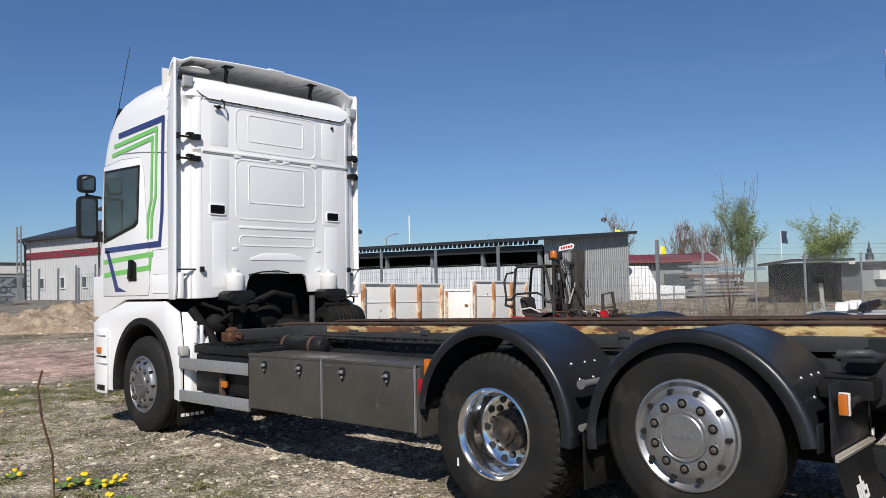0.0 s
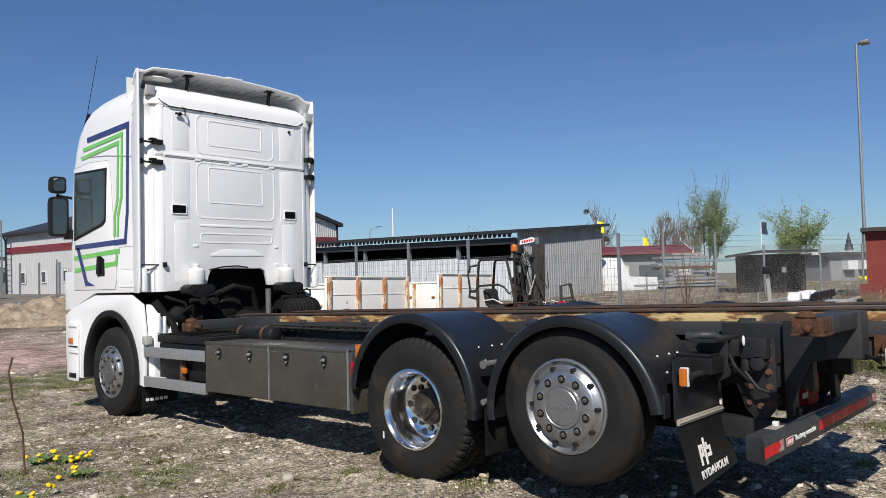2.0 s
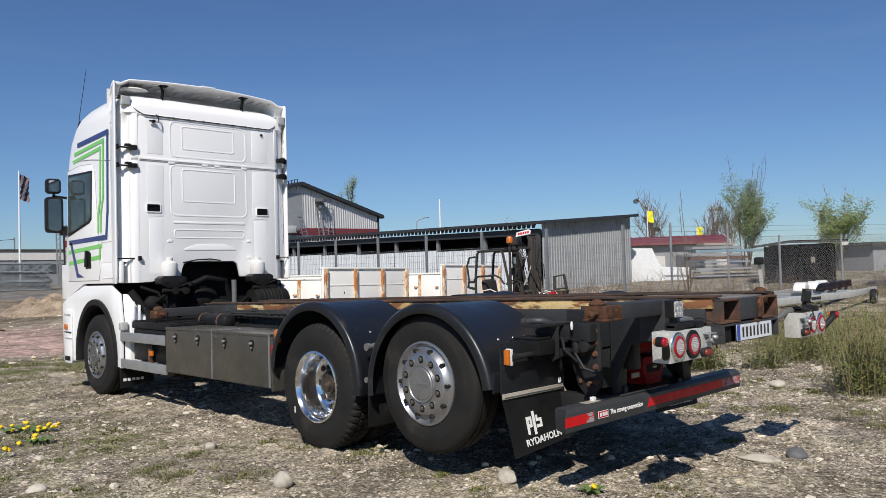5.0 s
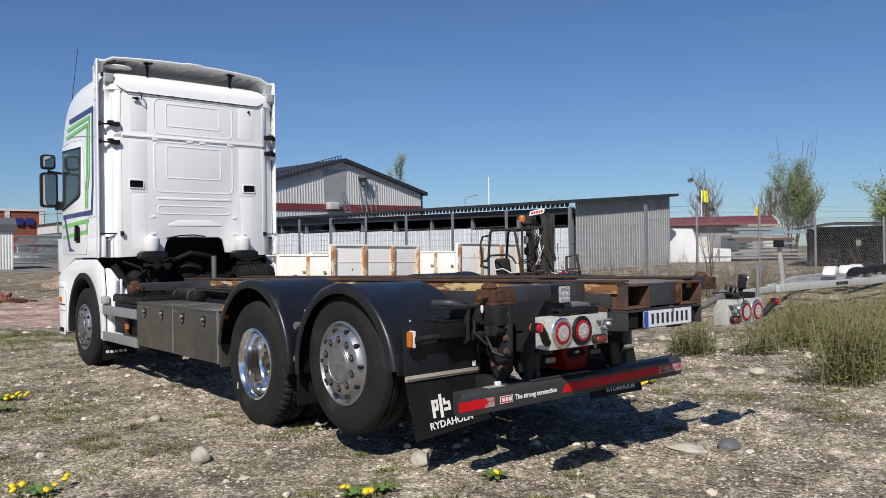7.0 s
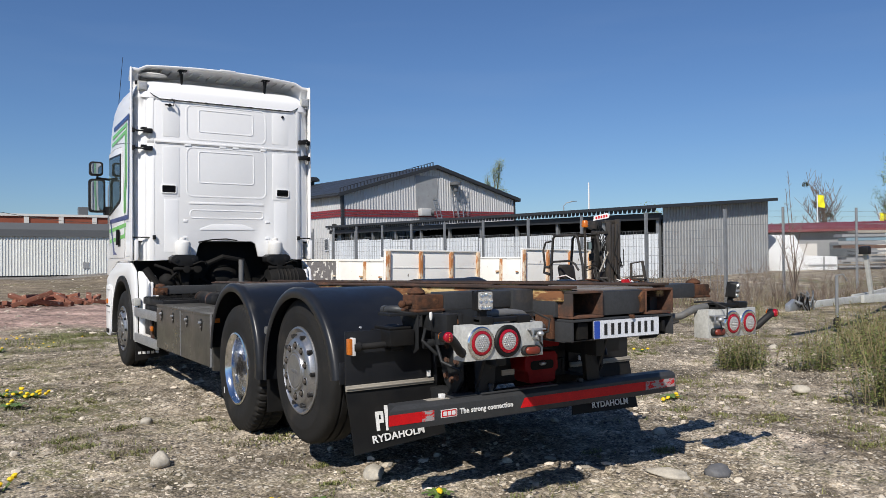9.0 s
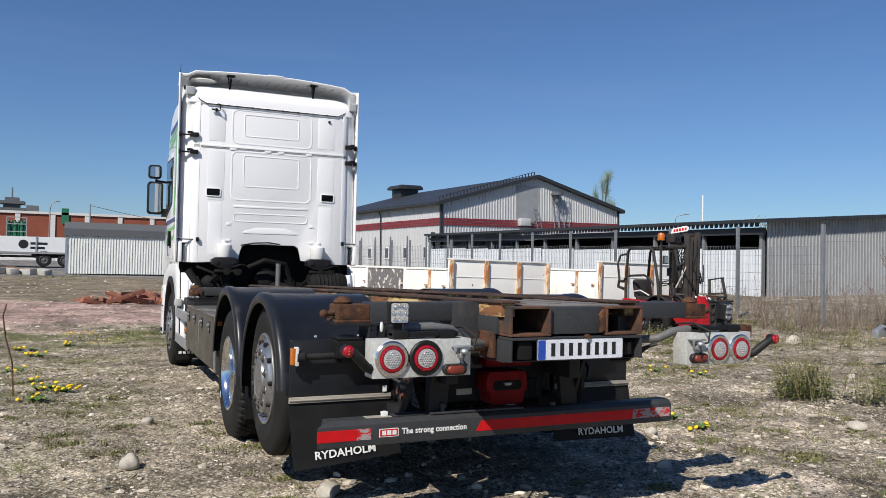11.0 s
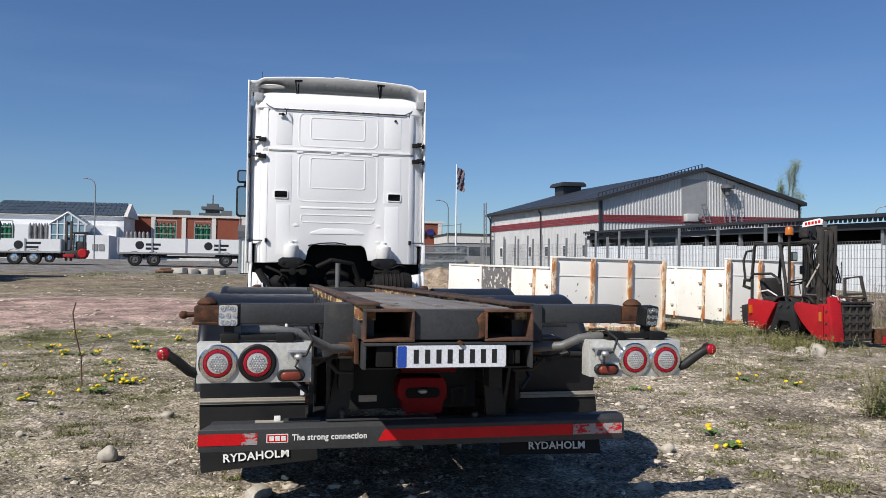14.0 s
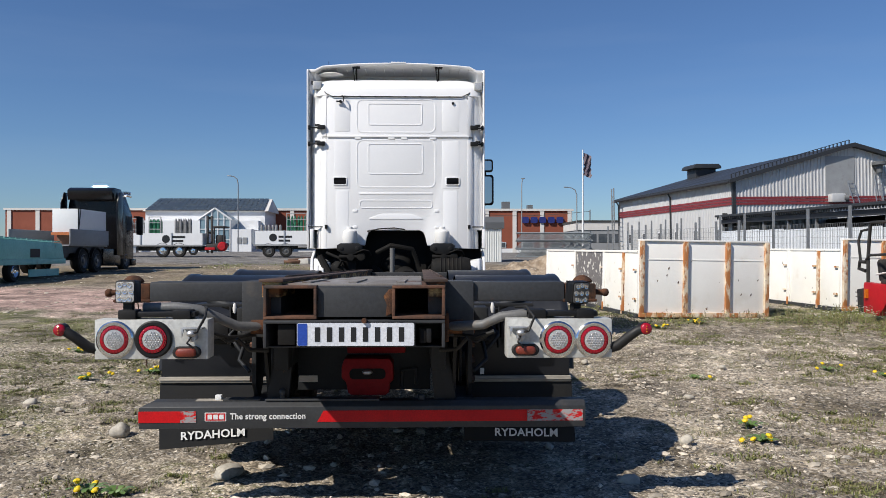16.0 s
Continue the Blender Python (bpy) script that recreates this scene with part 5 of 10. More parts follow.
        # LED work lamp
        M = pose(-1.0, -0.66, 1.232, 0, 0, -6) if sx < 0 else pose(1.053, -0.63, 1.226, 8, 0, 24)
        s = Shape()
        s.prism(rr2(-0.047, -0.052, 0.047, 0.052, 0.014), "y", -0.03, 0.012)
        wl = part("work_lamp", s, BLACK, truck, "square black LED work lamp", bevel=0.004, M=M)
        for k in range(6):
            part("cooling_fin", Shape().box(-0.045 + k * 0.017, 0.011, -0.05, -0.040 + k * 0.017, 0.03, 0.05), BLACK, wl)
        # right face in dark hub grey, its shade put into the colour
        part("lamp_face", Shape().prism(rr2(-0.041, -0.046, 0.041, 0.046, 0.01), "y", -0.034, -0.0305), CLEAR if sx < 0 else RIMDARK, wl)
        for px, pz in ((0, 0), (0.022, 0.03), (-0.022, 0.03), (0.0, 0.036), (0.030, 0.0), (-0.030, 0.0), (0.022, -0.03), (-0.022, -0.03), (0, -0.034)):
            part("led", Shape().lathe([(0.0115, 0), (0.011, 0.004), (0.005, 0.002), (0.001, 0.0055)], 10, (px, -0.034, pz), (0, -1, 0)), LEDWHITE, wl)
        s = Shape()
        s.box(-0.02, -0.01, -0.09, 0.02, 0.02, -0.052)
        part("lamp_foot", s, BLACK, wl)


build_rear_lights()
# the light boxes hang a hand's width behind the cross beam
for ob in truck.children:
    if ob.name.split(".")[0] in ("tail_light_box", "light_box_mount", "marker_arm"):
        ob.location.y -= 0.045


def build_underrun():
    s = Shape()
    s.prism([(0.0, 0.458), (0.0, 0.575), (0.03, 0.60), (0.115, 0.60), (0.125, 0.59), (0.125, 0.47), (0.11, 0.455)], "x", -1.19, 1.225)
    s.v = [(-1.13 if x < -1 and y > 0.02 else x, y, z) for x, y, z in s.v]
    bar = part("underrun_bar", s, STEELGREY, truck, "dark steel underrun bar with red tape", bevel=0.004)

    def tape(name, x0, x1, slant, mat, z0=0.492, z1=0.553):
        part(name, Shape().prism([(x0, z0), (x1, z0), (x1, z1), (x0 + slant, z1)], "y", -0.0022, -0.0004), mat, bar)
    tape("reflective_tape", -1.192, -0.97, 0, REFLRED)
    tape("torn_tape", -0.968, -0.885, 0, REFLWORN)
    tape("reflective_tape", -0.235, 0.905, 0.035, REFLRED)
    tape("torn_tape", 0.907, 1.21, 0, REFLWORN)
    sg = part("maker_badge", Shape().prism(rr2(-0.838, 0.499, -0.723, 0.546, 0.004), "y", -0.0024, -0.0004), PRINT, bar, "small red and white maker's badge")
    part("badge_field", Shape().prism(rr2(-0.833, 0.503, -0.728, 0.542, 0.003), "y", -0.0034, -0.0025), REFLRED, sg)
    s = Shape()
    for k in range(3):
        s.box(-0.822 + k * 0.031, -0.0044, 0.510, -0.798 + k * 0.031, -0.0035, 0.535)
    part("badge_bars", s, PRINT, sg)
    lettering("bar_lettering", "The strong connection", 0.046, face_rear(-0.50, -0.0022, 0.5235), PRINT, bar, width=0.405)
    s = Shape()
    s.box(-0.52, 0.02, 0.601, 0.10, 0.10, 0.612)
    s.box(-0.75, 0.03, 0.601, -0.55, 0.11, 0.609)
    s.cyl((-0.43, 0.05, 0.60), (-0.43, 0.05, 0.645), 0.014)
    s.ball((-0.43, 0.05, 0.645), 0.02)
    s.cyl((0.33, 0.06, 0.60), (0.33, 0.06, 0.625), 0.02)
    part("bar_fitting", s, STEELGREY, bar, bevel=0.003)
    part("paper_label", Shape().box(-0.90, 0.035, 0.6005, -0.62, 0.10, 0.6025), STRIPWOOD, bar, "worn pale sticker")
    part("white_clip", Shape().box(-0.80, 0.06, 0.601, -0.765, 0.09, 0.628), PRINT, bar, bevel=0.004)
    for sx in (-1, 1):
        part("bar_support", Shape().prism([(sx * 0.52, 0.60), (sx * 0.40, 0.60), (sx * 0.36, 0.98), (sx * 0.46, 0.98)], "y", 0.06, 0.10), CHASSIS, truck, bevel=0.004)
        part("bar_bracket", Shape().box(sx * 0.62, 0.12, 0.47, sx * 0.50, 0.5, 0.60), CHASSIS, truck, bevel=0.004)
    part("type_label", Shape().box(-0.34, 0.052, 0.70, -0.24, 0.0585, 0.735), STRIPWOOD, truck)
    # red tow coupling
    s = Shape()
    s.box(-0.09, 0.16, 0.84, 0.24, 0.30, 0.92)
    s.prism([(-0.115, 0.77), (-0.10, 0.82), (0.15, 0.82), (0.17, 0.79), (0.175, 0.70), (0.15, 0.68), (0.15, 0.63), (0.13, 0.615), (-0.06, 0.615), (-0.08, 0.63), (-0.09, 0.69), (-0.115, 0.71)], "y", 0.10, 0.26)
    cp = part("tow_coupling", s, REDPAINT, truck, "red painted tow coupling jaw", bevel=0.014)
    # flat dark oval on the jaw stands in for its shaded mouth
    s = Shape()
    s.loft([[(0.03 + px * k, y, 0.735 + pz * k) for px, pz in rr2(-0.10, -0.03, 0.10, 0.03, 0.025)] for y, k in ((0.098, 1.0), (0.097, 0.99))])
    part("jaw_opening", s, CAVITY, cp)
    part("coupling_pin", Shape().ball((0.03, 0.095, 0.745), 0.03, 0.02, 0.015), ALU, cp)
    s = Shape()
    s.box(-0.38, 0.26, 0.62, 0.38, 0.31, 1.0)
    s.tube([(0.22, 0.2, 0.64), (0.22, 0.2, 0.74), (0.30, 0.2, 0.75), (0.30, 0.2, 0.66)], 0.012)
    part("drawbeam", s, CHASSIS, truck, bevel=0.006)


build_underrun()


def build_side():
    for sx in (-1, 1):
        for y0, y1 in ((3.315, 4.388), (4.400, 5.46)):
            s = Shape()
            s.box(sx * 1.245, y0, 0.455, sx * 0.74, y1, 0.947)
            tb = part("toolbox", s, TOOLBOX, truck, "dark grey metal toolbox with two latches", bevel=0.006)
            part("toolbox_door", Shape().prism(rr2(y0 + 0.012, 0.462, y1 - 0.012, 0.925, 0.012), "x", sx * 1.2455, sx * 1.2500), TOOLBOX, tb, bevel=0.0015)
            part("lid_edge", Shape().box(sx * 1.252, y0, 0.9275, sx * 1.20, y1, 0.953), TOOLBOX, tb, bevel=0.004)
            part("edge_trim", Shape().box(sx * 1.2515, y0 - 0.004, 0.46, sx * 1.235, y0 + 0.0055, 0.95), ALU, tb)
            for f in (0.27, 0.755):
                y = y0 + f * (y1 - y0)
                s = Shape()
                s.prism([(y, 0.775), (y + 0.018, 0.80), (y + 0.038, 0.845), (y + 0.038, 0.875), (y + 0.022, 0.893), (y - 0.022, 0.893), (y - 0.038, 0.875), (y - 0.038, 0.845), (y - 0.018, 0.80)], "x", sx * 1.2502, sx * 1.256)
                la = part("latch_plate", s, BLACK, tb, "black drop-shaped latch plate", bevel=0.002)
                s = Shape()
                s.cyl((sx * 1.256, y, 0.858), (sx * 1.272, y, 0.858), 0.014)
                s.tube([(sx * 1.272, y - 0.025, 0.850), (sx * 1.276, y, 0.862), (sx * 1.272, y + 0.025, 0.850)], 0.008)
                s.cyl((sx * 1.256, y, 0.815), (sx * 1.264, y, 0.815), 0.010)
                part("latch_handle", s, ALU, la)
            for k in range(3):
                part("rivet", Shape().cyl((sx * 1.25, y1 - 0.05 - k * 0.03, 0.90), (sx * 1.253, y1 - 0.05 - k * 0.03, 0.90), 0.005, n=6), ALU, tb)
        s = Shape()
        s.box(sx * 1.235, 3.27, 0.43, sx * 0.78, 3.305, 0.93)
        part("toolbox_end", s, TOOLBOX, truck, bevel=0.004)
        part("red_reflector", Shape().prism(rr2(3.235, 0.74, 3.285, 0.86, 0.02), "x", sx * 1.236, sx * 1.245), REDLENS, truck, "red oval side reflector", bevel=0.003)
        s = Shape()
        s.box(sx * 1.245, 3.17, 0.88, sx * 1.20, 3.22, 1.0)
        part("side_marker_lamp", s, AMBER, truck, "orange side marker lamp", bevel=0.006)
        for z0, z1 in ((0.745, 0.855), (0.418, 0.528)):
            s = Shape()
            s.box(sx * 1.248, 5.47, z0, sx * 1.222, 6.72, z1)
            s.box(sx * 1.2495, 5.47, z0 + 0.012, sx * 1.2481, 6.72, z0 + 0.016)
            part("side_guard_rail", s, ALU, truck, "brushed aluminium side guard rail", bevel=0.003)
        part("guard_tab", Shape().box(sx * 1.2485, 5.462, 0.74, sx * 1.215, 5.469, 0.86), RUST, truck)
        s = Shape()
        s.box(sx * 1.15, 5.52, 0.52, sx * 0.55, 6.55, 0.90)
        part("battery_box", s, BLACK, truck, bevel=0.012)
        cover = part("battery_cover", Shape().box(sx * 1.17, 5.50, 0.905, sx * 0.52, 6.56, 0.985), BLACK, truck, "black ribbed battery cover", bevel=0.010)
        for k in range(9):
            part("cover_rib", Shape().box(sx * 1.165, 5.55 + k * 0.115, 0.983, sx * 0.55, 5.60 + k * 0.115, 0.997), BLACK, cover)
        s = Shape()
        s.box(sx * 1.19, 5.98, 0.42, sx * 1.16, 6.06, 0.84)
        part("guard_post", s, RUST, truck, bevel=0.004)
        mk = part("amber_side_lamp", Shape().box(sx * 1.215, 5.90, 0.60, sx * 1.19, 5.99, 0.66), AMBER, truck, "orange side marker lamp", bevel=0.006)
        part("lamp_bracket", Shape().box(sx * 1.20, 5.925, 0.66, sx * 1.19, 5.955, 0.74), BLACK, mk)
        s = Shape()
        for k in range(3):
            s.cyl((sx * 1.0, 5.6 + 0.3 * k, 0.40), (sx * 0.7, 5.6 + 0.3 * k, 0.40), 0.07)
        s.tube([(sx * 1.1, 5.5, 0.45), (sx * 1.0, 5.9, 0.36), (sx * 1.05, 6.3, 0.42), (sx * 1.0, 6.7, 0.4)], 0.035)
        part("compressed_air_part", s, CAVITY, truck)
        s = Shape()
        s.lathe([(0.02, -0.36), (0.07, -0.34), (0.095, -0.30), (0.095, 0.30), (0.07, 0.34), (0.02, 0.36)], 20, (sx * 0.66, 5.42, 0.985), (0, 1, 0), caps=True)
        at = part("air_tank", s, BLACK, truck, "black air tank lying behind the toolboxes", smooth=35)
        for y in (5.22, 5.64):
            part("tank_strap", Shape().lathe([(0.0965, -0.02), (0.098, 0), (0.0965, 0.02)], 20, (sx * 0.66, y, 0.985), (0, 1, 0)), RUST, at)
        s = Shape()
        for k in range(6):
            s.tube([(sx * 0.50, 0.9 + 0.8 * k, 1.06), (sx * 0.50, 1.3 + 0.8 * k, 1.085 - 0.01 * (k % 3)), (sx * 0.50, 1.7 + 0.8 * k, 1.06)], 0.010, 6)
        for k in range(14):
            s.box(sx * 0.52, 3.4 + k * 0.13, 1.02, sx * 0.47, 3.48 + k * 0.13, 1.07)
        s.tube([(sx * 0.50, 3.3, 1.075), (sx * 0.51, 4.2, 1.08), (sx * 0.50, 5.6, 1.07)], 0.016, 6)
        s.tube([(sx * 0.53, 3.3, 1.055), (sx * 0.53, 4.2, 1.045), (sx * 0.52, 5.6, 1.055)], 0.012, 6)
        part("hose_loom", s, RUBBER, truck)
        # springs and links between the wheels
        s = Shape()
        s.cyl((sx * 0.62, 1.85, 0.55), (sx * 0.62, 1.85, 0.95), 0.11)
        s.cyl((sx * 0.60, 0.78, 0.55), (sx * 0.60, 0.78, 0.85), 0.12)
        s.box(sx * 0.66, 0.6, 0.50, sx * 0.50, 3.2, 0.60)
        part("suspension", s, CAVITY, truck)


build_side()

# ---- lie of the land ----
def land(x, y):
    """Height of the ground: level round the truck, rising gently ahead and to the right."""
    u = min(1.0, max(0.0, (x - 1.5) / 3.0))
    u = u * u * (3 - 2 * u)
    left = 0.019 * 0.5 * ((y - 9) + math.sqrt((y - 9) ** 2 + 4)) - 0.012
    right = 0.0195 * 0.5 * ((y - 2) + math.sqrt((y - 2) ** 2 + 9)) - 0.03
    a = left + (right - left) * u
    if a > 1.2:
        a = 1.30 - 0.1 * math.exp(-(a - 1.2) / 0.1)
    b = min(0.14, -0.010 * x) * min(1, max(0, (y - 5) / 30)) if x < 0 else 0
    c = 0.5 * 0.018 * ((x - 10) + math.sqrt((x - 10) ** 2 + 4)) if x > -5 else 0
    c = min(c, 0.6) * max(0, min(1, 1 - (y - 15) / 40))
    return max(a, 0) + b + max(c, 0)


def at(x, y, rz=0.0, dz=0.0):
    return pose(x, y, land(x, y) + dz, 0, 0, rz)


def spread(k, turn=0.0, cx=-4.8, cy=-2.3, cz=1.48):
    """Enlarges the plan about a point and turns it there: sets far things at their true distance."""
    c = pose(cx, cy, cz)
    return c @ pose(0, 0, 0, 0, 0, turn) @ Matrix.Scale(k, 4) @ c.inverted()


# ---- materials of the surroundings ----
CORR = shader("corrugated_sheet", (0.56, 0.56, 0.555), (0.51, 0.51, 0.51), 0.6, 0.5, metal=0.2, grain=12, bump=0.02, amount=0.08, spots=((0.40, 0.385, 0.37), 1.2, 0.64, 0.9))
CORRLIGHT = shader("pale_panel", (0.60, 0.63, 0.66), (0.54, 0.57, 0.60), 0.5, 0.5, grain=12, bump=0.02, amount=0.08, spots=((0.42, 0.42, 0.42), 1.0, 0.62, 0.9))
CORRSHED = shader("weathered_sheet", (0.36, 0.37, 0.375), (0.30, 0.305, 0.31), 0.8, 0.55, metal=0.3, grain=14, bump=0.03, amount=0.15, spots=((0.24, 0.22, 0.2), 1.5, 0.58, 0.85))
CORRWHITE = shader("white_sheet", (0.68, 0.69, 0.66), (0.62, 0.63, 0.6), 0.8, 0.5, grain=14, bump=0.02, amount=0.08)
REDTRIM = shader("red_trim", (0.22, 0.030, 0.035), (0.19, 0.028, 0.032), 1.0, 0.5, grain=14, bump=0.02, amount=0.1)
BLACKROOF = shader("black_roof_sheet", (0.022, 0.024, 0.028), (0.030, 0.032, 0.035), 0.6, 0.5, grain=10, bump=0.03, amount=0.2)
GREYROOF = shader("grey_roof_sheet", (0.10, 0.105, 0.11), (0.085, 0.09, 0.095), 0.7, 0.5, grain=12, bump=0.03, amount=0.15)
BRICK = shader("red_brick_wall", (0.24, 0.062, 0.032), (0.20, 0.055, 0.03), 0.35, 0.85, grain=6, bump=0.05, amount=0.25)
PALE = shader("pale_render", (0.62, 0.60, 0.57), (0.56, 0.54, 0.51), 0.4, 0.7, grain=6, bump=0.03, amount=0.12)
WHITEWALL = shader("white_wall", (0.70, 0.71, 0.72), (0.64, 0.65, 0.66), 0.3, 0.6, grain=6, bump=0.02, amount=0.08)
SOLAR = shader("solar_panel", (0.045, 0.06, 0.075), (0.06, 0.075, 0.085), 0.6, 0.25, grain=6, bump=0.0, amount=0.2)
DARKGLASS = shader("far_window", (0.05, 0.06, 0.07), (0.10, 0.11, 0.12), 0.8, 0.12, bump=0, amount=0.1)
BLUEGLASS = shader("glazed_gable", (0.16, 0.25, 0.31), (0.22, 0.31, 0.36), 0.5, 0.12, bump=0, amount=0.1)
GREYWALL = shader("grey_wall", (0.26, 0.27, 0.28), (0.22, 0.225, 0.23), 0.4, 0.7, grain=8, amount=0.15)
CONTWHITE = shader("chipped_white_steel", (0.83, 0.82, 0.785), (0.79, 0.775, 0.735), 1.1, 0.5, grain=40, bump=0.03, amount=0.06, spots=((0.32, 0.17, 0.09), 3.4, 0.70, 0.73), spots2=((0.66, 0.60, 0.50), 1.6, 0.58, 0.9))
CONTSIDE = shader("scuffed_white_steel", (0.82, 0.81, 0.76), (0.77, 0.75, 0.69), 1.4, 0.5, grain=40, bump=0.03, amount=0.06, spots=((0.20, 0.16, 0.13), 7.0, 0.66, 0.68), spots2=((0.62, 0.56, 0.46), 2.2, 0.60, 0.9))
CONTRUST = shader("rust_streaked_post", (0.70, 0.62, 0.50), (0.56, 0.38, 0.22), 4.0, 0.8, grain=50, bump=0.15, amount=0.4, spots=((0.38, 0.15, 0.05), 7.0, 0.48, 0.55), spots2=((0.16, 0.07, 0.04), 11.0, 0.60, 0.66), stretch=(1, 1, 0.4))
SCRAPED = shader("scraped_grey_steel", (0.16, 0.15, 0.145), (0.11, 0.10, 0.10), 7, 0.6, grain=50, bump=0.2, spots=((0.62, 0.60, 0.55), 7, 0.55, 0.60))
FKRED = shader("forklift_red", (0.42, 0.010, 0.016), (0.33, 0.010, 0.015), 2.5, 0.5, grain=40, bump=0.04, spec=0.3, spots=((0.20, 0.03, 0.03), 5, 0.62, 0.8))
FKBLACK = shader("forklift_black", (0.018, 0.017, 0.017), (0.030, 0.027, 0.024), 5, 0.6, grain=60, bump=0.1, spots=((0.075, 0.052, 0.038), 6, 0.58, 0.8))
MASTSTEEL = shader("greasy_mast_steel", (0.075, 0.065, 0.056), (0.05, 0.045, 0.04), 4, 0.5, metal=0.3, grain=60, bump=0.1, spots=((0.13, 0.09, 0.06), 5, 0.56, 0.8))
GALVPOST = shader("galvanised_post", (0.30, 0.31, 0.32), (0.25, 0.26, 0.265), 3, 0.5, metal=0.5, grain=40, bump=0.05)
WIRE = shader("galvanised_wire", (0.25, 0.26, 0.27), (0.20, 0.21, 0.22), 3, 0.5, metal=0.4, bump=0)
TURQ = shader("turquoise_paint", (0.19, 0.50, 0.46), (0.16, 0.44, 0.405), 1.5, 0.5, grain=20, bump=0.04, spots=((0.16, 0.15, 0.13), 2.2, 0.60, 0.8))
TRUCKBLACK = shader("black_truck_paint", (0.006, 0.006, 0.007), (0.008, 0.008, 0.009), 1.5, 0.2, bump=0, spec=0.3)
BOTTLEGREEN = shader("green_bottle_paint", (0.02, 0.16, 0.08), (0.02, 0.12, 0.06), 3, 0.4, bump=0)
BOTTLEGREY = shader("grey_bottle_paint", (0.20, 0.20, 0.20), (0.12, 0.12, 0.12), 3, 0.4, bump=0)
ORANGE = shader("orange_plank", (0.45, 0.14, 0.04), (0.38, 0.12, 0.04), 3, 0.6)
OLDWOOD = shader("old_wood", (0.19, 0.10, 0.06), (0.12, 0.065, 0.042), 5, 0.85, grain=40, bump=0.3, rand=0.3)
BRICKPILE = shader("reddish_timber", (0.24, 0.085, 0.05), (0.17, 0.065, 0.04), 4, 0.85, grain=50, bump=0.3, rand=0.35, spots=((0.55, 0.42, 0.32), 6, 0.60, 0.68))
CONCRETE = shader("concrete_block", (0.40, 0.39, 0.36), (0.33, 0.32, 0.29), 3, 0.9, grain=50, bump=0.3, spots=((0.2, 0.19, 0.15), 4, 0.55, 0.8))
TRUSSGREY = shader("galvanised_truss", (0.33, 0.36, 0.37), (0.26, 0.29, 0.30), 1.5, 0.5, metal=0.4, bump=0)
FLAGDARK = shader("dark_flag_cloth", (0.07, 0.055, 0.08), (0.20, 0.16, 0.17), 1.6, 0.9, bump=0)
FLAGYELLOW = shader("yellow_flag_cloth", (0.75, 0.70, 0.02), (0.68, 0.62, 0.02), 3, 0.9, bump=0)
FLAGBLUE = shader("navy_flag_cloth", (0.02, 0.03, 0.06), (0.04, 0.05, 0.09), 3, 0.9, bump=0)
REDROOF = shader("red_sheet_roof", (0.19, 0.03, 0.035), (0.16, 0.028, 0.03), 0.7, 0.6, grain=10, bump=0.03)
# dark boards and trim; also stands in for shade inside the open shed
DARKSHED = shader("dark_boards_and_shade", (0.035, 0.035, 0.034), (0.05, 0.048, 0.045), 1.5, 0.8, grain=20, bump=0.1)
# roof felt, and the near-black that stands in for shade inside the shelter
FELTSHADE = shader("black_felt_and_shade", (0.007, 0.007, 0.007), (0.012, 0.0115, 0.011), 2.0, 0.95, spec=0.15, grain=20, bump=0.1)
REDWALL = shader("falu_red_boarding", (0.20, 0.035, 0.025), (0.17, 0.03, 0.022), 1.2, 0.8, grain=20, bump=0.1)
SPIREDARK = shader("copper_dark_spire", (0.05, 0.06, 0.07), None, 1, 0.6)
SIGNBLUE = shader("sign_blue", (0.02, 0.03, 0.16), (0.02, 0.025, 0.13), 1, 0.4, bump=0)
BARK = shader("bark", (0.13, 0.105, 0.08), (0.09, 0.07, 0.055), 9, 0.9, grain=60, bump=0.3)
LEAF = shader("spring_leaf", (0.19, 0.235, 0.105), (0.13, 0.175, 0.07), 2, 0.65, grain=30, bump=0, rand=0.35, island=True)
LEAFYEL = shader("yellow_green_leaf", (0.22, 0.265, 0.09), (0.155, 0.20, 0.065), 2, 0.65, grain=30, bump=0, rand=0.35, island=True)
MISTLE = shader("mistletoe", (0.07, 0.075, 0.035), (0.05, 0.055, 0.03), 3, 0.8, bump=0)
TWIG = shader("bare_twig", (0.17, 0.125, 0.10), (0.13, 0.10, 0.08), 9, 0.9, bump=0)


def corrugated(x0, x1, top, base, pitch=0.25, depth=0.035, y=0.0):
    """A ribbed sheet wall from x0 to x1 facing -y; top and base are heights or functions of x."""
    tf = top if callable(top) else (lambda x: top)
    bf = base if callable(base) else (lambda x: base)
    s, xs = Shape(), []
    n = max(1, round((x1 - x0) / pitch))
    p = (x1 - x0) / n
    for i in range(n):
        for f, d in ((0, 0), (0.28, 0), (0.36, 1), (0.64, 1), (0.72, 0)):
            xs.append((x0 + (i + f) * p, y - d * depth))
    xs.append((x1, y))
    v = [(x, yy, bf(x)) for x, yy in xs] + [(x, yy, tf(x)) for x, yy in xs]
    m = len(xs)
    return s.add(v, [(i, i + 1, m + i + 1, m + i) for i in range(m - 1)])


YARD = 6.0  # the yard's buildings are turned by this against the truck


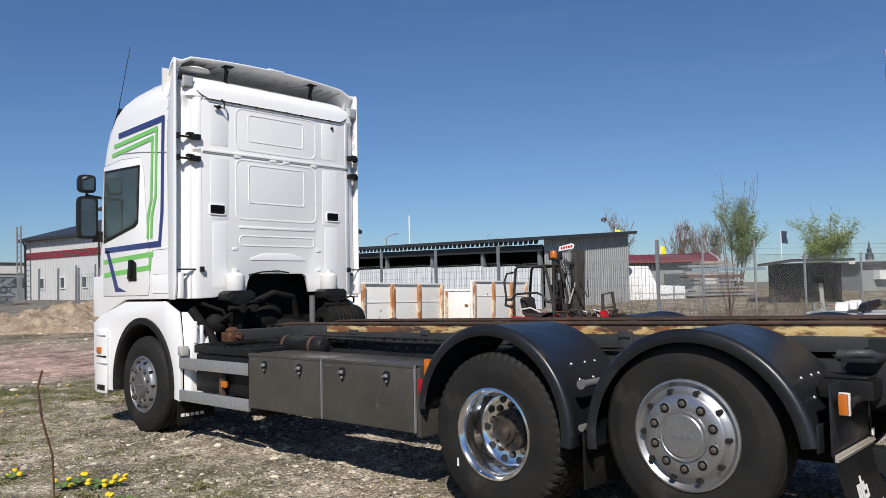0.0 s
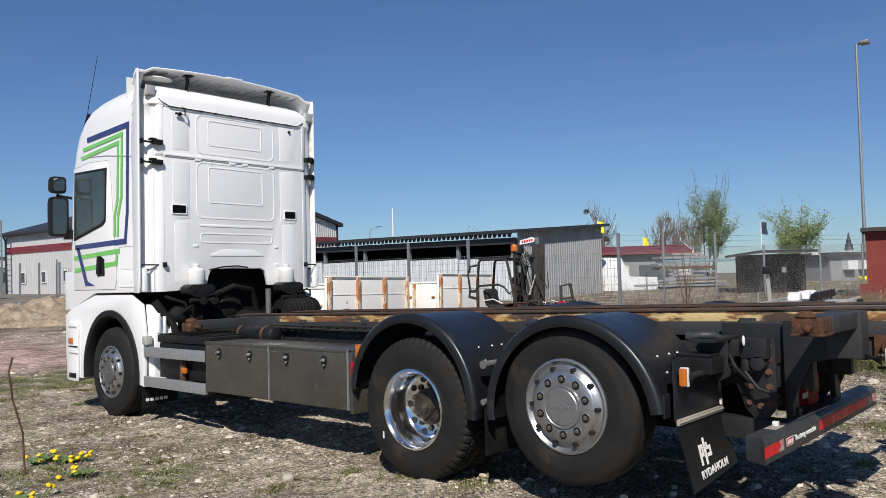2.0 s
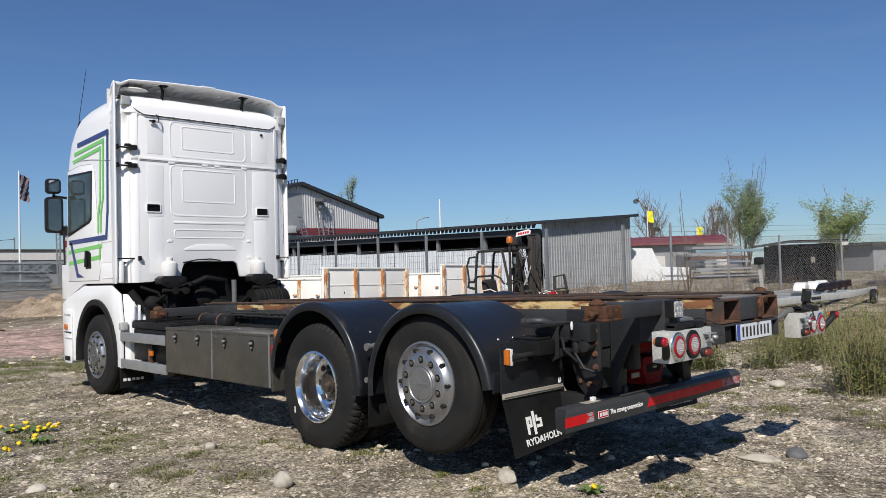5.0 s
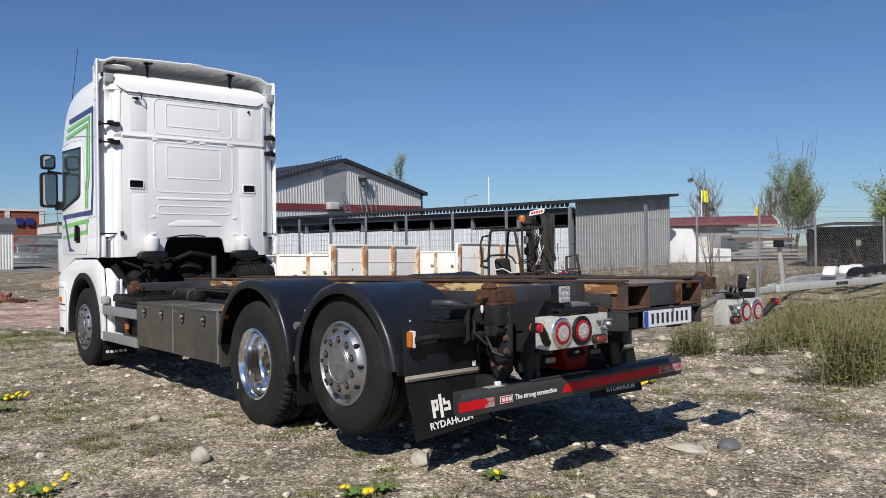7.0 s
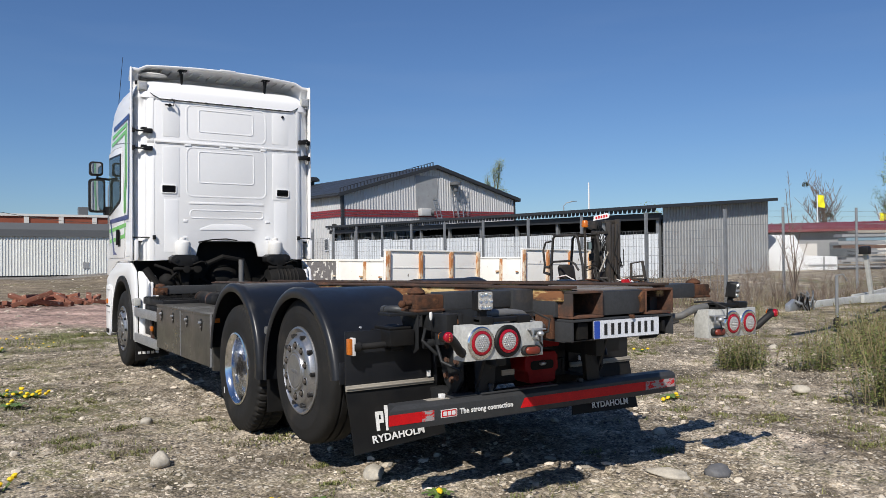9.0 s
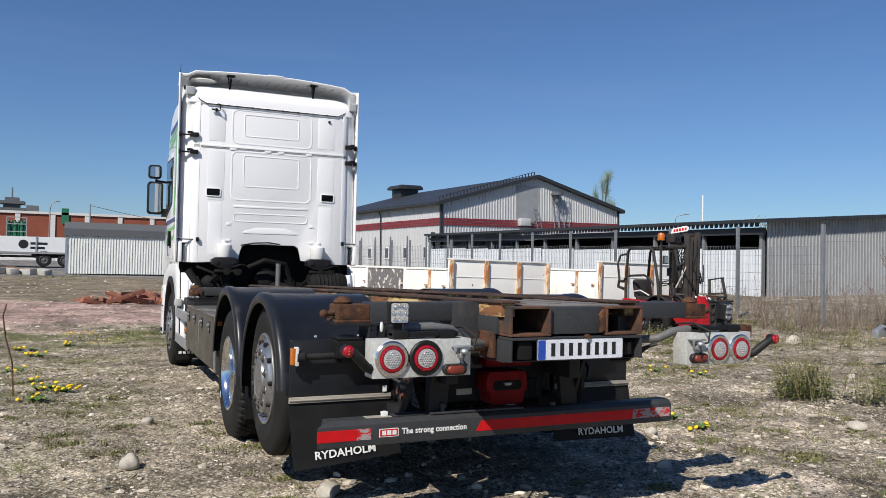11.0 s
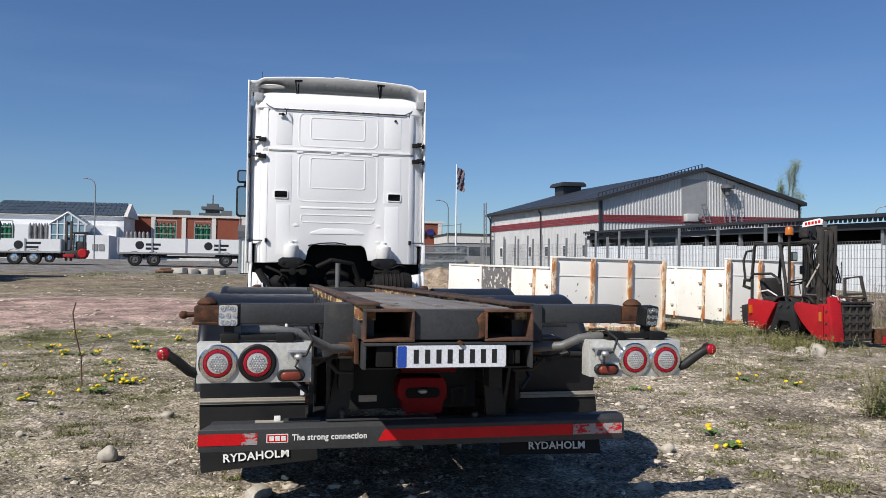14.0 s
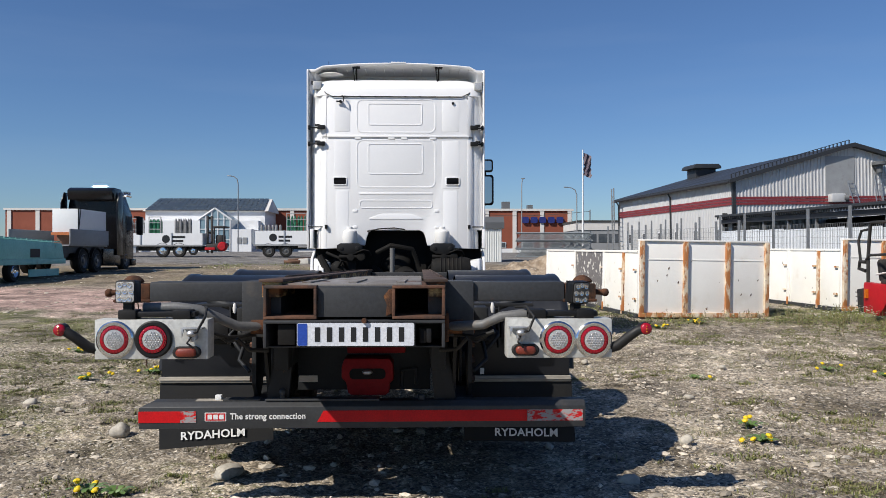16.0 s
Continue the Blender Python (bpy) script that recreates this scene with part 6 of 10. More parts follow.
# ---- the big grey hall ----
def build_hall():
    h = thing("warehouse", "grey corrugated warehouse with red stripe and black roof", "building", spread(1.04, 0.4) @ pose(22.1, 48.7, 1.1, 0, -1.0, YARD))
    W, D, E, P = 17.9, 21.7, 5.15, 7.55

    def roof(x):
        return E + (P - E) * (1 - abs(x - W / 2) / (W / 2))
    part("gable_wall", corrugated(0, W, lambda x: roof(x), 0, 0.26, 0.045), CORR, h, smooth=0)
    part("gable_panel", Shape().box(6.9, -0.07, 3.7, 9.1, -0.02, 6.9), CORRSHED, h)
    part("side_wall", corrugated(0, D, E, 0, 0.26, 0.045), CORR, h, smooth=0, M=pose(0, D, 0, 0, 0, -90))
    part("far_wall", corrugated(0, D, E, 0, 1.0, 0.03), CORR, h, smooth=0, M=pose(W, 0, 0, 0, 0, 90))
    part("back_wall", Shape().prism([(0, 0), (W, 0), (W, E), (W / 2, P), (0, E)], "y", D, D + 0.1), CORR, h)
    part("core", Shape().prism([(0.1, 0), (W - 0.1, 0), (W - 0.1, E - 0.05), (W / 2, P - 0.05), (0.1, E - 0.05)], "y", 0.1, D - 0.1), GREYWALL, h)
    for sgn, nm in ((0, "roof"), (1, "roof")):
        xa, xb = (-0.45, W / 2) if sgn == 0 else (W + 0.45, W / 2)
        za = E - 0.45 * (P - E) / (W / 2)
        s = Shape()
        s.add([(xa, -0.4, za), (xb, -0.4, P), (xb, D + 0.3, P), (xa, D + 0.3, za), (xa, -0.4, za + 0.28), (xb, -0.4, P + 0.28), (xb, D + 0.3, P + 0.28), (xa, D + 0.3, za + 0.28)],
              [(0, 3, 2, 1), (4, 5, 6, 7), (0, 1, 5, 4), (1, 2, 6, 5), (2, 3, 7, 6), (3, 0, 4, 7)])
        part(nm, s, BLACKROOF, h, "black sheet roof slope with deep eaves")
    for k in range(3):
        part("red_stripe", Shape().box(-0.06, -0.085, 3.55 + 0.20 * k, W + 0.03, -0.046, 3.70 + 0.20 * k), REDTRIM, h)
        part("red_stripe", Shape().box(-0.085, -0.045, 3.55 + 0.20 * k, -0.046, D, 3.70 + 0.20 * k), REDTRIM, h)
    part("corner_post", Shape().box(-0.09, -0.09, 0, 0.14, 0.10, E + 0.02), BLACKROOF, h)
    part("corner_post", Shape().box(W - 0.12, -0.09, 0, W + 0.08, 0.10, E + 0.02), BLACKROOF, h)
    s = Shape()
    s.tube([(-0.30, 9.9, E - 0.1), (-0.12, 9.9, E - 0.45), (-0.12, 9.9, 0)], 0.07, 8)
    part("downpipe", s, BLACKROOF, h)
    s = Shape()
    s.tube([(-0.30, D - 0.2, E - 0.1), (-0.12, D - 0.2, E - 0.45), (-0.12, D - 0.2, 0)], 0.07, 8)
    part("downpipe", s, BLACKROOF, h)
    part("gutter", Shape().tube([(-0.46, -0.3, E - 0.02), (-0.46, D + 0.2, E - 0.02)], 0.09, 8), BLACKROOF, h)
    for k in range(6):
        w = part("window", Shape().box(-0.10, 1.8 + 3.3 * k, 1.0, -0.05, 2.6 + 3.3 * k, 2.0), WHITEWALL, h)
        part("pane", Shape().box(-0.115, 1.92 + 3.3 * k, 1.1, -0.101, 2.48 + 3.3 * k, 1.9), DARKGLASS, w)
    s = Shape()
    s.box(7.0, -0.6, 3.65, 8.1, -0.08, 4.25)
    part("air_duct", s, CORR, h, "grey ventilation duct", bevel=0.1)
    part("duct_mouth", Shape().lathe([(0.28, 0), (0.28, 0.3), (0.24, 0.3), (0.24, 0.05), (0.01, 0.05)], 20, (8.05, -0.4, 3.95), (0.85, -0.5, 0)), GREYROOF, h)
    for x0, x1, z0, z1, lean in ((8.9, 9.35, 3.0, 5.1, -0.4), (10.5, 10.95, 3.1, 6.0, 0.0), (11.1, 11.6, 3.1, 6.3, -0.25), (11.5, 12.0, 3.1, 6.0, 0.3)):
        s = Shape()
        for x in (x0, x1):
            s.tube([(x, -0.5, z0), (x + lean, -0.15, z1)], 0.03, 4)
        for i in range(9):
            f = i / 8
            s.tube([(x0 + lean * f, -0.5 + 0.35 * f, z0 + (z1 - z0) * f), (x1 + lean * f, -0.5 + 0.35 * f, z0 + (z1 - z0) * f)], 0.02, 4)
        part("roof_ladder", s, ALU, h)
    part("vent_cap", Shape().lathe([(0.2, 0), (0.2, 0.5), (0.5, 0.55), (0.5, 0.75), (0.1, 0.85)], 12, (10.8, -0.4, 5.7), (0, 0, 1)), GREYROOF, h)
    s = Shape()
    s.prism([(6.4, 6.9), (8.4, 7.3), (8.4, 8.0), (6.4, 8.0)], "y", 18.6, 20.4)
    part("roof_fan_house", s, BLACKROOF, h, "black roof ventilation housing", bevel=0.03)
    part("fan_house_cap", Shape().prism([(6.0, 8.0), (8.8, 8.0), (8.75, 8.22), (8.5, 8.42), (6.3, 8.42), (6.05, 8.22)], "y", 18.2, 20.8), BLACKROOF, h, bevel=0.05)
    s = Shape()
    for k in range(30):
        f = k / 29
        x, z = W / 2 * f, E + (P - E) * f
        s.box(x - 0.03, 0.2, z + 0.28, x + 0.03, 0.26, z + 0.55)
    s.tube([(0, 0.23, E + 0.55), (W / 2, 0.23, P + 0.55)], 0.03, 4)
    part("snow_guard", s, BLACKROOF, h)
    s = Shape()
    for x, y in ((-0.9, D - 0.5), (-1.1, D - 1.6)):
        s.tube([(x, y, 0), (x, y, E + 1.2)], 0.06, 6)
    for k in range(12):
        s.tube([(-0.9, D - 0.5, 0.5 + 0.45 * k), (-1.1, D - 1.6, 0.7 + 0.45 * k)], 0.03, 4)
    part("lattice_mast", s, GALVPOST, h)


build_hall()


# ---- the long open shed ----
def build_shed():
    x0, x1, y0, y1 = 20.0, 26.75, 16.2, 45.0
    z0 = land(21, 18) - 0.1
    b = thing("open_shed", "long open-fronted shed with corrugated end wall", "building", spread(1.135, 1.1))
    tilt = 0.012

    def zr(x, y):
        return 3.44 + 0.07 * (x - x0) + tilt * (y - y0)
    end = corrugated(x0, x1, lambda x: zr(x, y0) - 0.12, z0 - 0.3, 0.18, 0.035, y0)
    part("end_wall", end, CORRSHED, b, "weathered grey corrugated end wall", smooth=0)
    s = Shape()
    s.add([(x0 - 0.5, y0 - 0.35, zr(x0 - 0.5, y0)), (x1 + 0.2, y0 - 0.35, zr(x1 + 0.2, y0)), (x1 + 0.2, y1, zr(x1, y1)), (x0 - 0.5, y1, zr(x0 - 0.5, y1)),
           (x0 - 0.5, y0 - 0.35, zr(x0 - 0.5, y0) - 0.13), (x1 + 0.2, y0 - 0.35, zr(x1 + 0.2, y0) - 0.13), (x1 + 0.2, y1, zr(x1, y1) - 0.13), (x0 - 0.5, y1, zr(x0 - 0.5, y1) - 0.13)],
          [(0, 1, 2, 3), (7, 6, 5, 4), (0, 4, 5, 1), (1, 5, 6, 2), (2, 6, 7, 3), (3, 7, 4, 0)])
    part("roof", s, BLACKROOF, b, "black sheet roof")
    # saw-toothed underside of the sheeting along the open front
    s = Shape()
    n = 118
    for i in range(n):
        ya, yb = y0 + (y1 - y0) * i / n, y0 + (y1 - y0) * (i + 1) / n
        za, zb = zr(x0, ya) - 0.14, zr(x0, yb) - 0.14
        ym = (ya + yb) / 2
        s.add([(x0 - 0.35, ya, za), (x0 - 0.35, yb, zb), (x0 - 0.35, ya + 0.88 * (yb - ya), zb - 0.16), (x0 - 0.35, ya + 0.30 * (yb - ya), za - 0.16)], [(0, 1, 2, 3)])
    part("roof_sheet_edge", s, BLACKROOF, b, smooth=0)
    part("front_beam", Shape().loft([[(x0 - 0.2, y, zr(x0, y) - 0.32), (x0 - 0.05, y, zr(x0, y) - 0.32), (x0 - 0.05, y, zr(x0, y) - 0.58), (x0 - 0.2, y, zr(x0, y) - 0.58)] for y in (y0, y1)]), BLACKROOF, b)
    # inner walls dark, with the shed's shade put into their colour
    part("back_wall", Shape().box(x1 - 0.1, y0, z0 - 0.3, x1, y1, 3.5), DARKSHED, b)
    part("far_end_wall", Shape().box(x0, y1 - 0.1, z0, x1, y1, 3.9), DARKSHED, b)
    for k in range(11):
        y = y0 + 0.2 + k * (y1 - y0 - 0.4) / 10
        part("post", Shape().box(x0 - 0.08, y - 0.07, z0 - 0.3, x0 + 0.06, y + 0.07, zr(x0, y) - 0.55), GALVPOST, b)
    for k in range(10):
        ya = y0 + 0.02 + k * (y1 - y0) / 10
        yb = ya + (y1 - y0) / 10 - 0.03
        zb = land(x0, ya)
        part("front_panel", corrugated(0, yb - ya, 1.90 + 0.02 * (k % 3), -0.2, 0.33, 0.03), CORRLIGHT, b, smooth=0, M=pose(x0 - 0.24, yb, zb, 0, 0, -90))
    random.seed(4)
    s = Shape()
    for k in range(40):
        y = random.uniform(y0 + 1, y1 - 1)
        x = random.uniform(x0 + 1.2, x1 - 1.2)
        h = random.uniform(1.2, 2.4)
        s.box(x, y, z0, x + random.uniform(0.5, 1.4), y + random.uniform(0.5, 2.0), z0 + h)
    # added filler boxes in the same dark tone deepen the interior's shade
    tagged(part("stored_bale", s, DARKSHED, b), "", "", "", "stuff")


build_shed()


# ---- white container bodies ----
def build_body(x, y, label, side_len=6.0, scraped=False):
    b = thing("container_body", label, "container", spread(1.02, 0, -0.3, -4.3) @ pose(x, y, land(x + 1, y + 2) + 0.02, 0.35, 0.9, YARD + 1.2), "white container bodies")
    rng = random.Random(int(x * 100))
    W = 2.60
    zb, zs, zt = 0.06, 1.20, 1.42
    z_in = zb + 0.12
    part("floor", Shape().box(0.02, 0.05, zb, W - 0.02, side_len, z_in), OLDWOOD, b)
    part("headboard", Shape().box(0.0, -0.02, zb, W, 0.04, zt), CONTWHITE, b, "tall white headboard with chipped paint", bevel=0.006)
    part("crease", Shape().box(0.05, -0.028, 1.07, W - 0.05, -0.0205, 1.085), CONTWHITE, b)
    for px in (0.0, 0.86, 1.71, W - 0.09):
        part("headboard_post", Shape().box(px, -0.075, zb, px + 0.09, -0.021, zt + 0.004), CONTRUST, b, "rust-streaked upright post", bevel=0.010)
    part("headboard_rail", Shape().box(-0.01, -0.05, zt + 0.001, W + 0.01, 0.05, zt + 0.035), CONTWHITE, b, bevel=0.006)
    part("bottom_rail", Shape().box(0.0, -0.085, 0.0, W, 0.0, 0.085), CONTRUST, b, bevel=0.008)
    for k in range(13):
        cx, cz, r = rng.uniform(0.15, W - 0.15), rng.uniform(0.15, 1.3), rng.uniform(0.006, 0.016)
        if min(abs(cx - q) for q in (0.04, 0.9, 1.75, W - 0.05)) > 0.09:
            part("paint_chip", Shape().prism([(cx - r, cz - r), (cx + 0.4 * r, cz - 1.7 * r), (cx + r, cz + 0.3 * r), (cx + 0.9 * r, cz + 2.2 * r), (cx - 0.2 * r, cz + 1.1 * r)], "y", -0.0225, -0.0202), RUST, b)
    for sx, xx in ((-1, 0.0), (1, W - 0.05)):
        fr = (0.0, 0.12, 0.30, 0.62, 1.0)
        for k in range(4):
            y0, y1 = 0.06 + fr[k] * (side_len - 0.1), 0.06 + fr[k + 1] * (side_len - 0.1)
            mat = SCRAPED if scraped and sx < 0 and k == 2 else CONTSIDE
            part("side_panel", Shape().box(xx, y0, zb, xx + 0.05, y1 - 0.015, zs), mat, b, bevel=0.006)
            part("side_post", Shape().box(xx - 0.03 if sx < 0 else xx + 0.051, y1 - 0.09, zb, xx - 0.001 if sx < 0 else xx + 0.08, y1, zs), CONTSIDE if k else CONTRUST, b, bevel=0.004)
            for hz in (0.25, 0.80):
                part("hinge", Shape().box(xx - 0.045 if sx < 0 else xx + 0.051, y0 + 0.03, zb + hz, xx - 0.001 if sx < 0 else xx + 0.09, y0 + 0.12, zb + hz + 0.035), CONTRUST, b)
        part("top_rail", Shape().box(xx - 0.02, 0.05, zs + 0.001, xx + 0.07, side_len, zs + 0.045), CONTSIDE, b, bevel=0.006)
        part("bottom_runner", Shape().box(xx - 0.03, 0.05, -0.03, xx + 0.08, side_len, 0.058), STEELGREY, b, bevel=0.006)
        for k in range(5):
            part("drop_hook", Shape().box(xx - 0.05 if sx < 0 else xx + 0.081, 0.7 + 1.05 * k, 0.0, xx - 0.031 if sx < 0 else xx + 0.1, 0.75 + 1.05 * k, 0.17), CONTRUST, b, bevel=0.003)
    part("tailboard", Shape().box(0.0, side_len, zb, W, side_len + 0.05, zs), CONTWHITE, b, bevel=0.006)
    for px, py in ((0.25, 0.4), (W - 0.35, 0.4), (0.25, side_len - 0.5), (W - 0.35, side_len - 0.5), (1.2, 0.3)):
        part("foot_block", Shape().box(px, py - 0.3, -0.30, px + 0.14, py, 0.055), CONCRETE, b)
    return b


body_a = build_body(4.36, 10.17, "white rusty container body with tall headboard on blocks", 6.0, True)
body_b = build_body(8.78, 11.22, "white rusty container body with panelled tall headboard")


# ---- red truck-mounted forklift ----
def build_forklift():
    f = thing("forklift", "red truck-mounted forklift with black roll cage", "forklift", pose(8.72, 7.31, land(8.7, 8.4) + 0.05, 0, 0, 3) @ Matrix.Scale(1.04, 4))
    # local: y from the mast (0) to the rear (2.7), x from the near side (0) to the far side (2.0)
    for xx in (0.0, 0.62):
        part("rear_side_panel", Shape().prism([(1.80, 0.62), (2.62, 0.66), (2.64, 0.60), (2.64, 0.12), (2.24, 0.08), (2.08, 0.22), (1.92, 0.46)], "x", xx, xx + 0.15), FKRED, f, "red rear side panel", bevel=0.02)
        part("front_arm", Shape().prism([(0.60, 0.60), (1.26, 0.66), (1.34, 0.60), (1.30, 0.50), (1.12, 0.30), (0.92, 0.14), (0.70, 0.04), (0.60, 0.04)], "x", xx, xx + 0.15), FKRED, f, "red front outrigger arm", bevel=0.02)
    part("leg_column", Shape().prism([(0.36, 0.05), (0.70, 0.05), (0.68, 0.66), (0.40, 0.66)], "x", -0.03, 0.17), FKRED, f, "red upright leg plate", bevel=0.012)
    part("leg_seam", Shape().box(-0.037, 0.54, 0.08, -0.0305, 0.552, 0.63), REDPAINT, f)
    part("leg_edge", Shape().prism([(0.28, 0.04), (0.37, 0.04), (0.45, 0.78), (0.38, 0.79)], "x", -0.06, 0.16), FKRED, f, "tall slanting red edge plate", bevel=0.008)
    for zz in (0.14, 0.34, 0.54):
        part("leg_bolt", Shape().cyl((-0.05, 0.48, zz), (-0.03, 0.48, zz), 0.018, n=8), MASTSTEEL, f)
    # dark axle fork that fills the wheel arch
    part("axle_bracket", Shape().prism([(1.36, 0.66), (1.72, 0.66), (1.82, 0.40), (1.98, 0.10), (1.84, 0.05), (1.70, 0.30), (1.42, 0.30), (1.34, 0.08), (1.22, 0.10), (1.28, 0.40)], "x", -0.02, 0.05), CHASSIS, f, "dark grey axle bracket", bevel=0.015)
    for yy in (1.44, 1.64):
        part("bracket_pin", Shape().cyl((-0.05, yy, 0.58), (-0.02, yy, 0.58), 0.035, n=10), FKBLACK, f)
    s = Shape()
    s.box(0.15, 1.3, 0.30, 0.62, 2.55, 0.60)
    part("chassis", s, FKBLACK, f, bevel=0.02)
    part("engine_cover", Shape().box(0.42, 1.75, 0.56, 0.76, 2.50, 0.72), FKRED, f, bevel=0.06)
    s = Shape()
    s.lathe([(0.02, 0.0), (0.16, 0.0), (0.18, 0.02), (0.30, 0.02), (0.335, 0.05), (0.345, 0.12), (0.335, 0.2), (0.30, 0.24), (0.16, 0.24), (0.02, 0.22)], 28, (0.06, 1.62, 0.34), (1, 0, 0))
    w = part("wheel", s, TYRE, f, "worn black drive wheel", smooth=40)
    s = Shape()
    s.lathe([(0.02, 0.0), (0.16, 0.0), (0.18, 0.02), (0.30, 0.02), (0.335, 0.05), (0.345, 0.12), (0.335, 0.2), (0.30, 0.24), (0.16, 0.24), (0.02, 0.22)], 28, (0.52, 1.62, 0.34), (1, 0, 0))
    part("wheel", s, TYRE, f, smooth=40)
    part("mudguard", Shape().loft([[(xx, 1.62 + r * math.cos(a), 0.34 + r * math.sin(a)) for xx, r in ((0.02, 0.40), (0.34, 0.40), (0.34, 0.42), (0.02, 0.42))] for a in [radians(20 + 14 * k) for k in range(11)]]), FKBLACK, f)
    part("step", Shape().prism([(2.62, 0.10), (2.80, 0.10), (2.84, 0.52), (2.66, 0.55)], "x", 0.0, 0.5), FKBLACK, f, bevel=0.02)
    s = Shape()
    for k in range(5):
        s.box(-0.005, 2.63 + 0.01 * k, 0.14 + 0.08 * k, 0.5, 2.83 + 0.01 * k, 0.155 + 0.08 * k)
    part("step_ribs", s, FKBLACK, f)
    for yy, zz in ((2.52, 0.46), (0.62, 0.44)):
        part("amber_reflector", Shape().box(-0.044, yy - 0.03, zz - 0.08, -0.001, yy + 0.03, zz + 0.08), AMBER, f)
    part("black_reflector", Shape().box(-0.012, 0.53, 0.25, -0.001, 0.59, 0.30), FKBLACK, f)
    # seat
    seat = part("seat", Shape().box(0.14, 1.95, 0.60, 0.60, 2.38, 0.72), FKBLACK, f, "black operator seat", bevel=0.05)
    part("backrest", Shape().prism([(2.32, 0.68), (2.43, 0.68), (2.50, 1.02), (2.44, 1.08), (2.38, 1.04)], "x", 0.15, 0.59), FKBLACK, f, bevel=0.04)
    part("seat_belt", Shape().tube([(0.12, 2.45, 0.80), (0.13, 2.2, 0.84), (0.14, 1.95, 0.74)], 0.015, 6), WHITE_DULL, f)
    # roll cage
    for xx in (0.04, 0.66):
        s = Shape()
        s.tube([(xx, 2.56, 0.66), (xx, 2.56, 1.10), (xx, 2.50, 1.66), (xx, 2.44, 1.72), (xx, 1.80, 1.72), (xx, 1.74, 1.66), (xx, 1.60, 1.05), (xx, 1.56, 0.62)], 0.030, 8)
        part("roll_cage", s, FKBLACK, f, "black tubular roll cage")
    part("cage_roof", Shape().box(0.02, 1.76, 1.72, 0.68, 2.50, 1.75), FKBLACK, f, bevel=0.01)
    part("grab_rail", Shape().tube([(0.02, 2.74, 1.00), (0.0, 2.78, 1.40), (0.02, 2.72, 1.58), (0.04, 2.56, 1.60)], 0.024, 8), FKBLACK, f)
    part("grab_rail", Shape().tube([(0.02, 2.58, 1.06), (0.0, 2.46, 1.14), (0.0, 1.95, 1.16), (0.0, 1.80, 1.10), (0.02, 1.70, 0.96)], 0.024, 8), FKBLACK, f)
    part("grab_rail", Shape().tube([(0.02, 2.60, 1.02), (0.0, 2.74, 1.02), (0.0, 2.76, 0.90), (0.02, 2.60, 0.86)], 0.034, 8), FKBLACK, f)
    s = Shape()
    s.box(0.34, 1.42, 0.60, 0.60, 1.52, 0.92)
    s.tube([(0.45, 1.55, 0.98), (0.45, 1.66, 1.02)], 0.02)
    for k in range(5):
        s.tube([(0.25 + 0.09 * k, 1.45, 0.80), (0.25 + 0.09 * k, 1.50, 0.98 + 0.03 * (k % 2))], 0.010, 5)
    part("console", s, FKBLACK, f)
    s = Shape()
    s.lathe([(0.16, -0.012), (0.172, 0), (0.16, 0.012), (0.148, 0)], 20, (0.40, 1.76, 1.00), (0, 0.4, 1))
    s.tube([(0.24, 1.76, 1.00), (0.56, 1.76, 1.00)], 0.012)
    part("steering_wheel", s, FKBLACK, f)
    s = Shape()
    s.tube([(0.12, 1.60, 0.66), (0.12, 1.60, 1.84), (0.10, 1.58, 1.88)], 0.026, 8)
    post = part("beacon_post", s, MASTSTEEL, f)
    part("beacon", Shape().lathe([(0.07, 0), (0.075, 0.02), (0.07, 0.12), (0.05, 0.15), (0.01, 0.155)], 16, (0.10, 1.58, 1.88), (0, 0, 1), caps=True), AMBER, f, "amber rotating beacon", smooth=35)
    mirr = part("mirror", Shape().box(0.10, 1.50, 1.40, 0.22, 1.54, 1.57), FKBLACK, f, bevel=0.01)
    part("mirror_glass", Shape().box(0.115, 1.494, 1.415, 0.205, 1.4985, 1.555), MIRROR, mirr)
    # mast, leaning slightly back
    for xx, dz in ((0.56, -0.06), (0.64, -0.10), (0.76, -0.10), (0.85, 0.0)):
        s = Shape()
        s.loft([[(xx + px, py - 0.05 * k, (0.16, 2.06 + dz)[k]) for px, py in ((0, 1.34), (0.055, 1.34), (0.055, 1.36), (0.02, 1.36), (0.02, 1.44), (0.055, 1.44), (0.055, 1.46), (0, 1.46))] for k in (0, 1)])
        part("mast_rail", s, MASTSTEEL, f, "dark steel mast channel", bevel=0.003)
    for z in (0.35, 0.95, 1.60, 1.98):
        part("mast_cross", Shape().box(0.56, 1.44 - 0.02 * z, z, 0.91, 1.48 - 0.02 * z, z + 0.06), MASTSTEEL, f, bevel=0.006)
    part("mast_bracket", Shape().box(0.20, 1.34, 1.74, 0.94, 1.40, 1.79), MASTSTEEL, f, bevel=0.006)
    sign = part("maker_sign", Shape().prism([(0.0, 0.0), (0.34, 0.06), (0.36, 0.14), (0.30, 0.17), (0.02, 0.10)], "y", -0.01, 0.01), PRINT, f, "white sign with red bars", M=pose(0.44, 1.66, 2.03, 0, 0, -38))
    for k in range(5):
        part("sign_bar", Shape().prism([(0.05 + 0.055 * k, 0.035 + 0.01 * k), (0.088 + 0.055 * k, 0.042 + 0.01 * k), (0.088 + 0.055 * k, 0.095 + 0.01 * k), (0.05 + 0.055 * k, 0.088 + 0.01 * k)], "y", -0.014, -0.0105), REFLRED, sign)
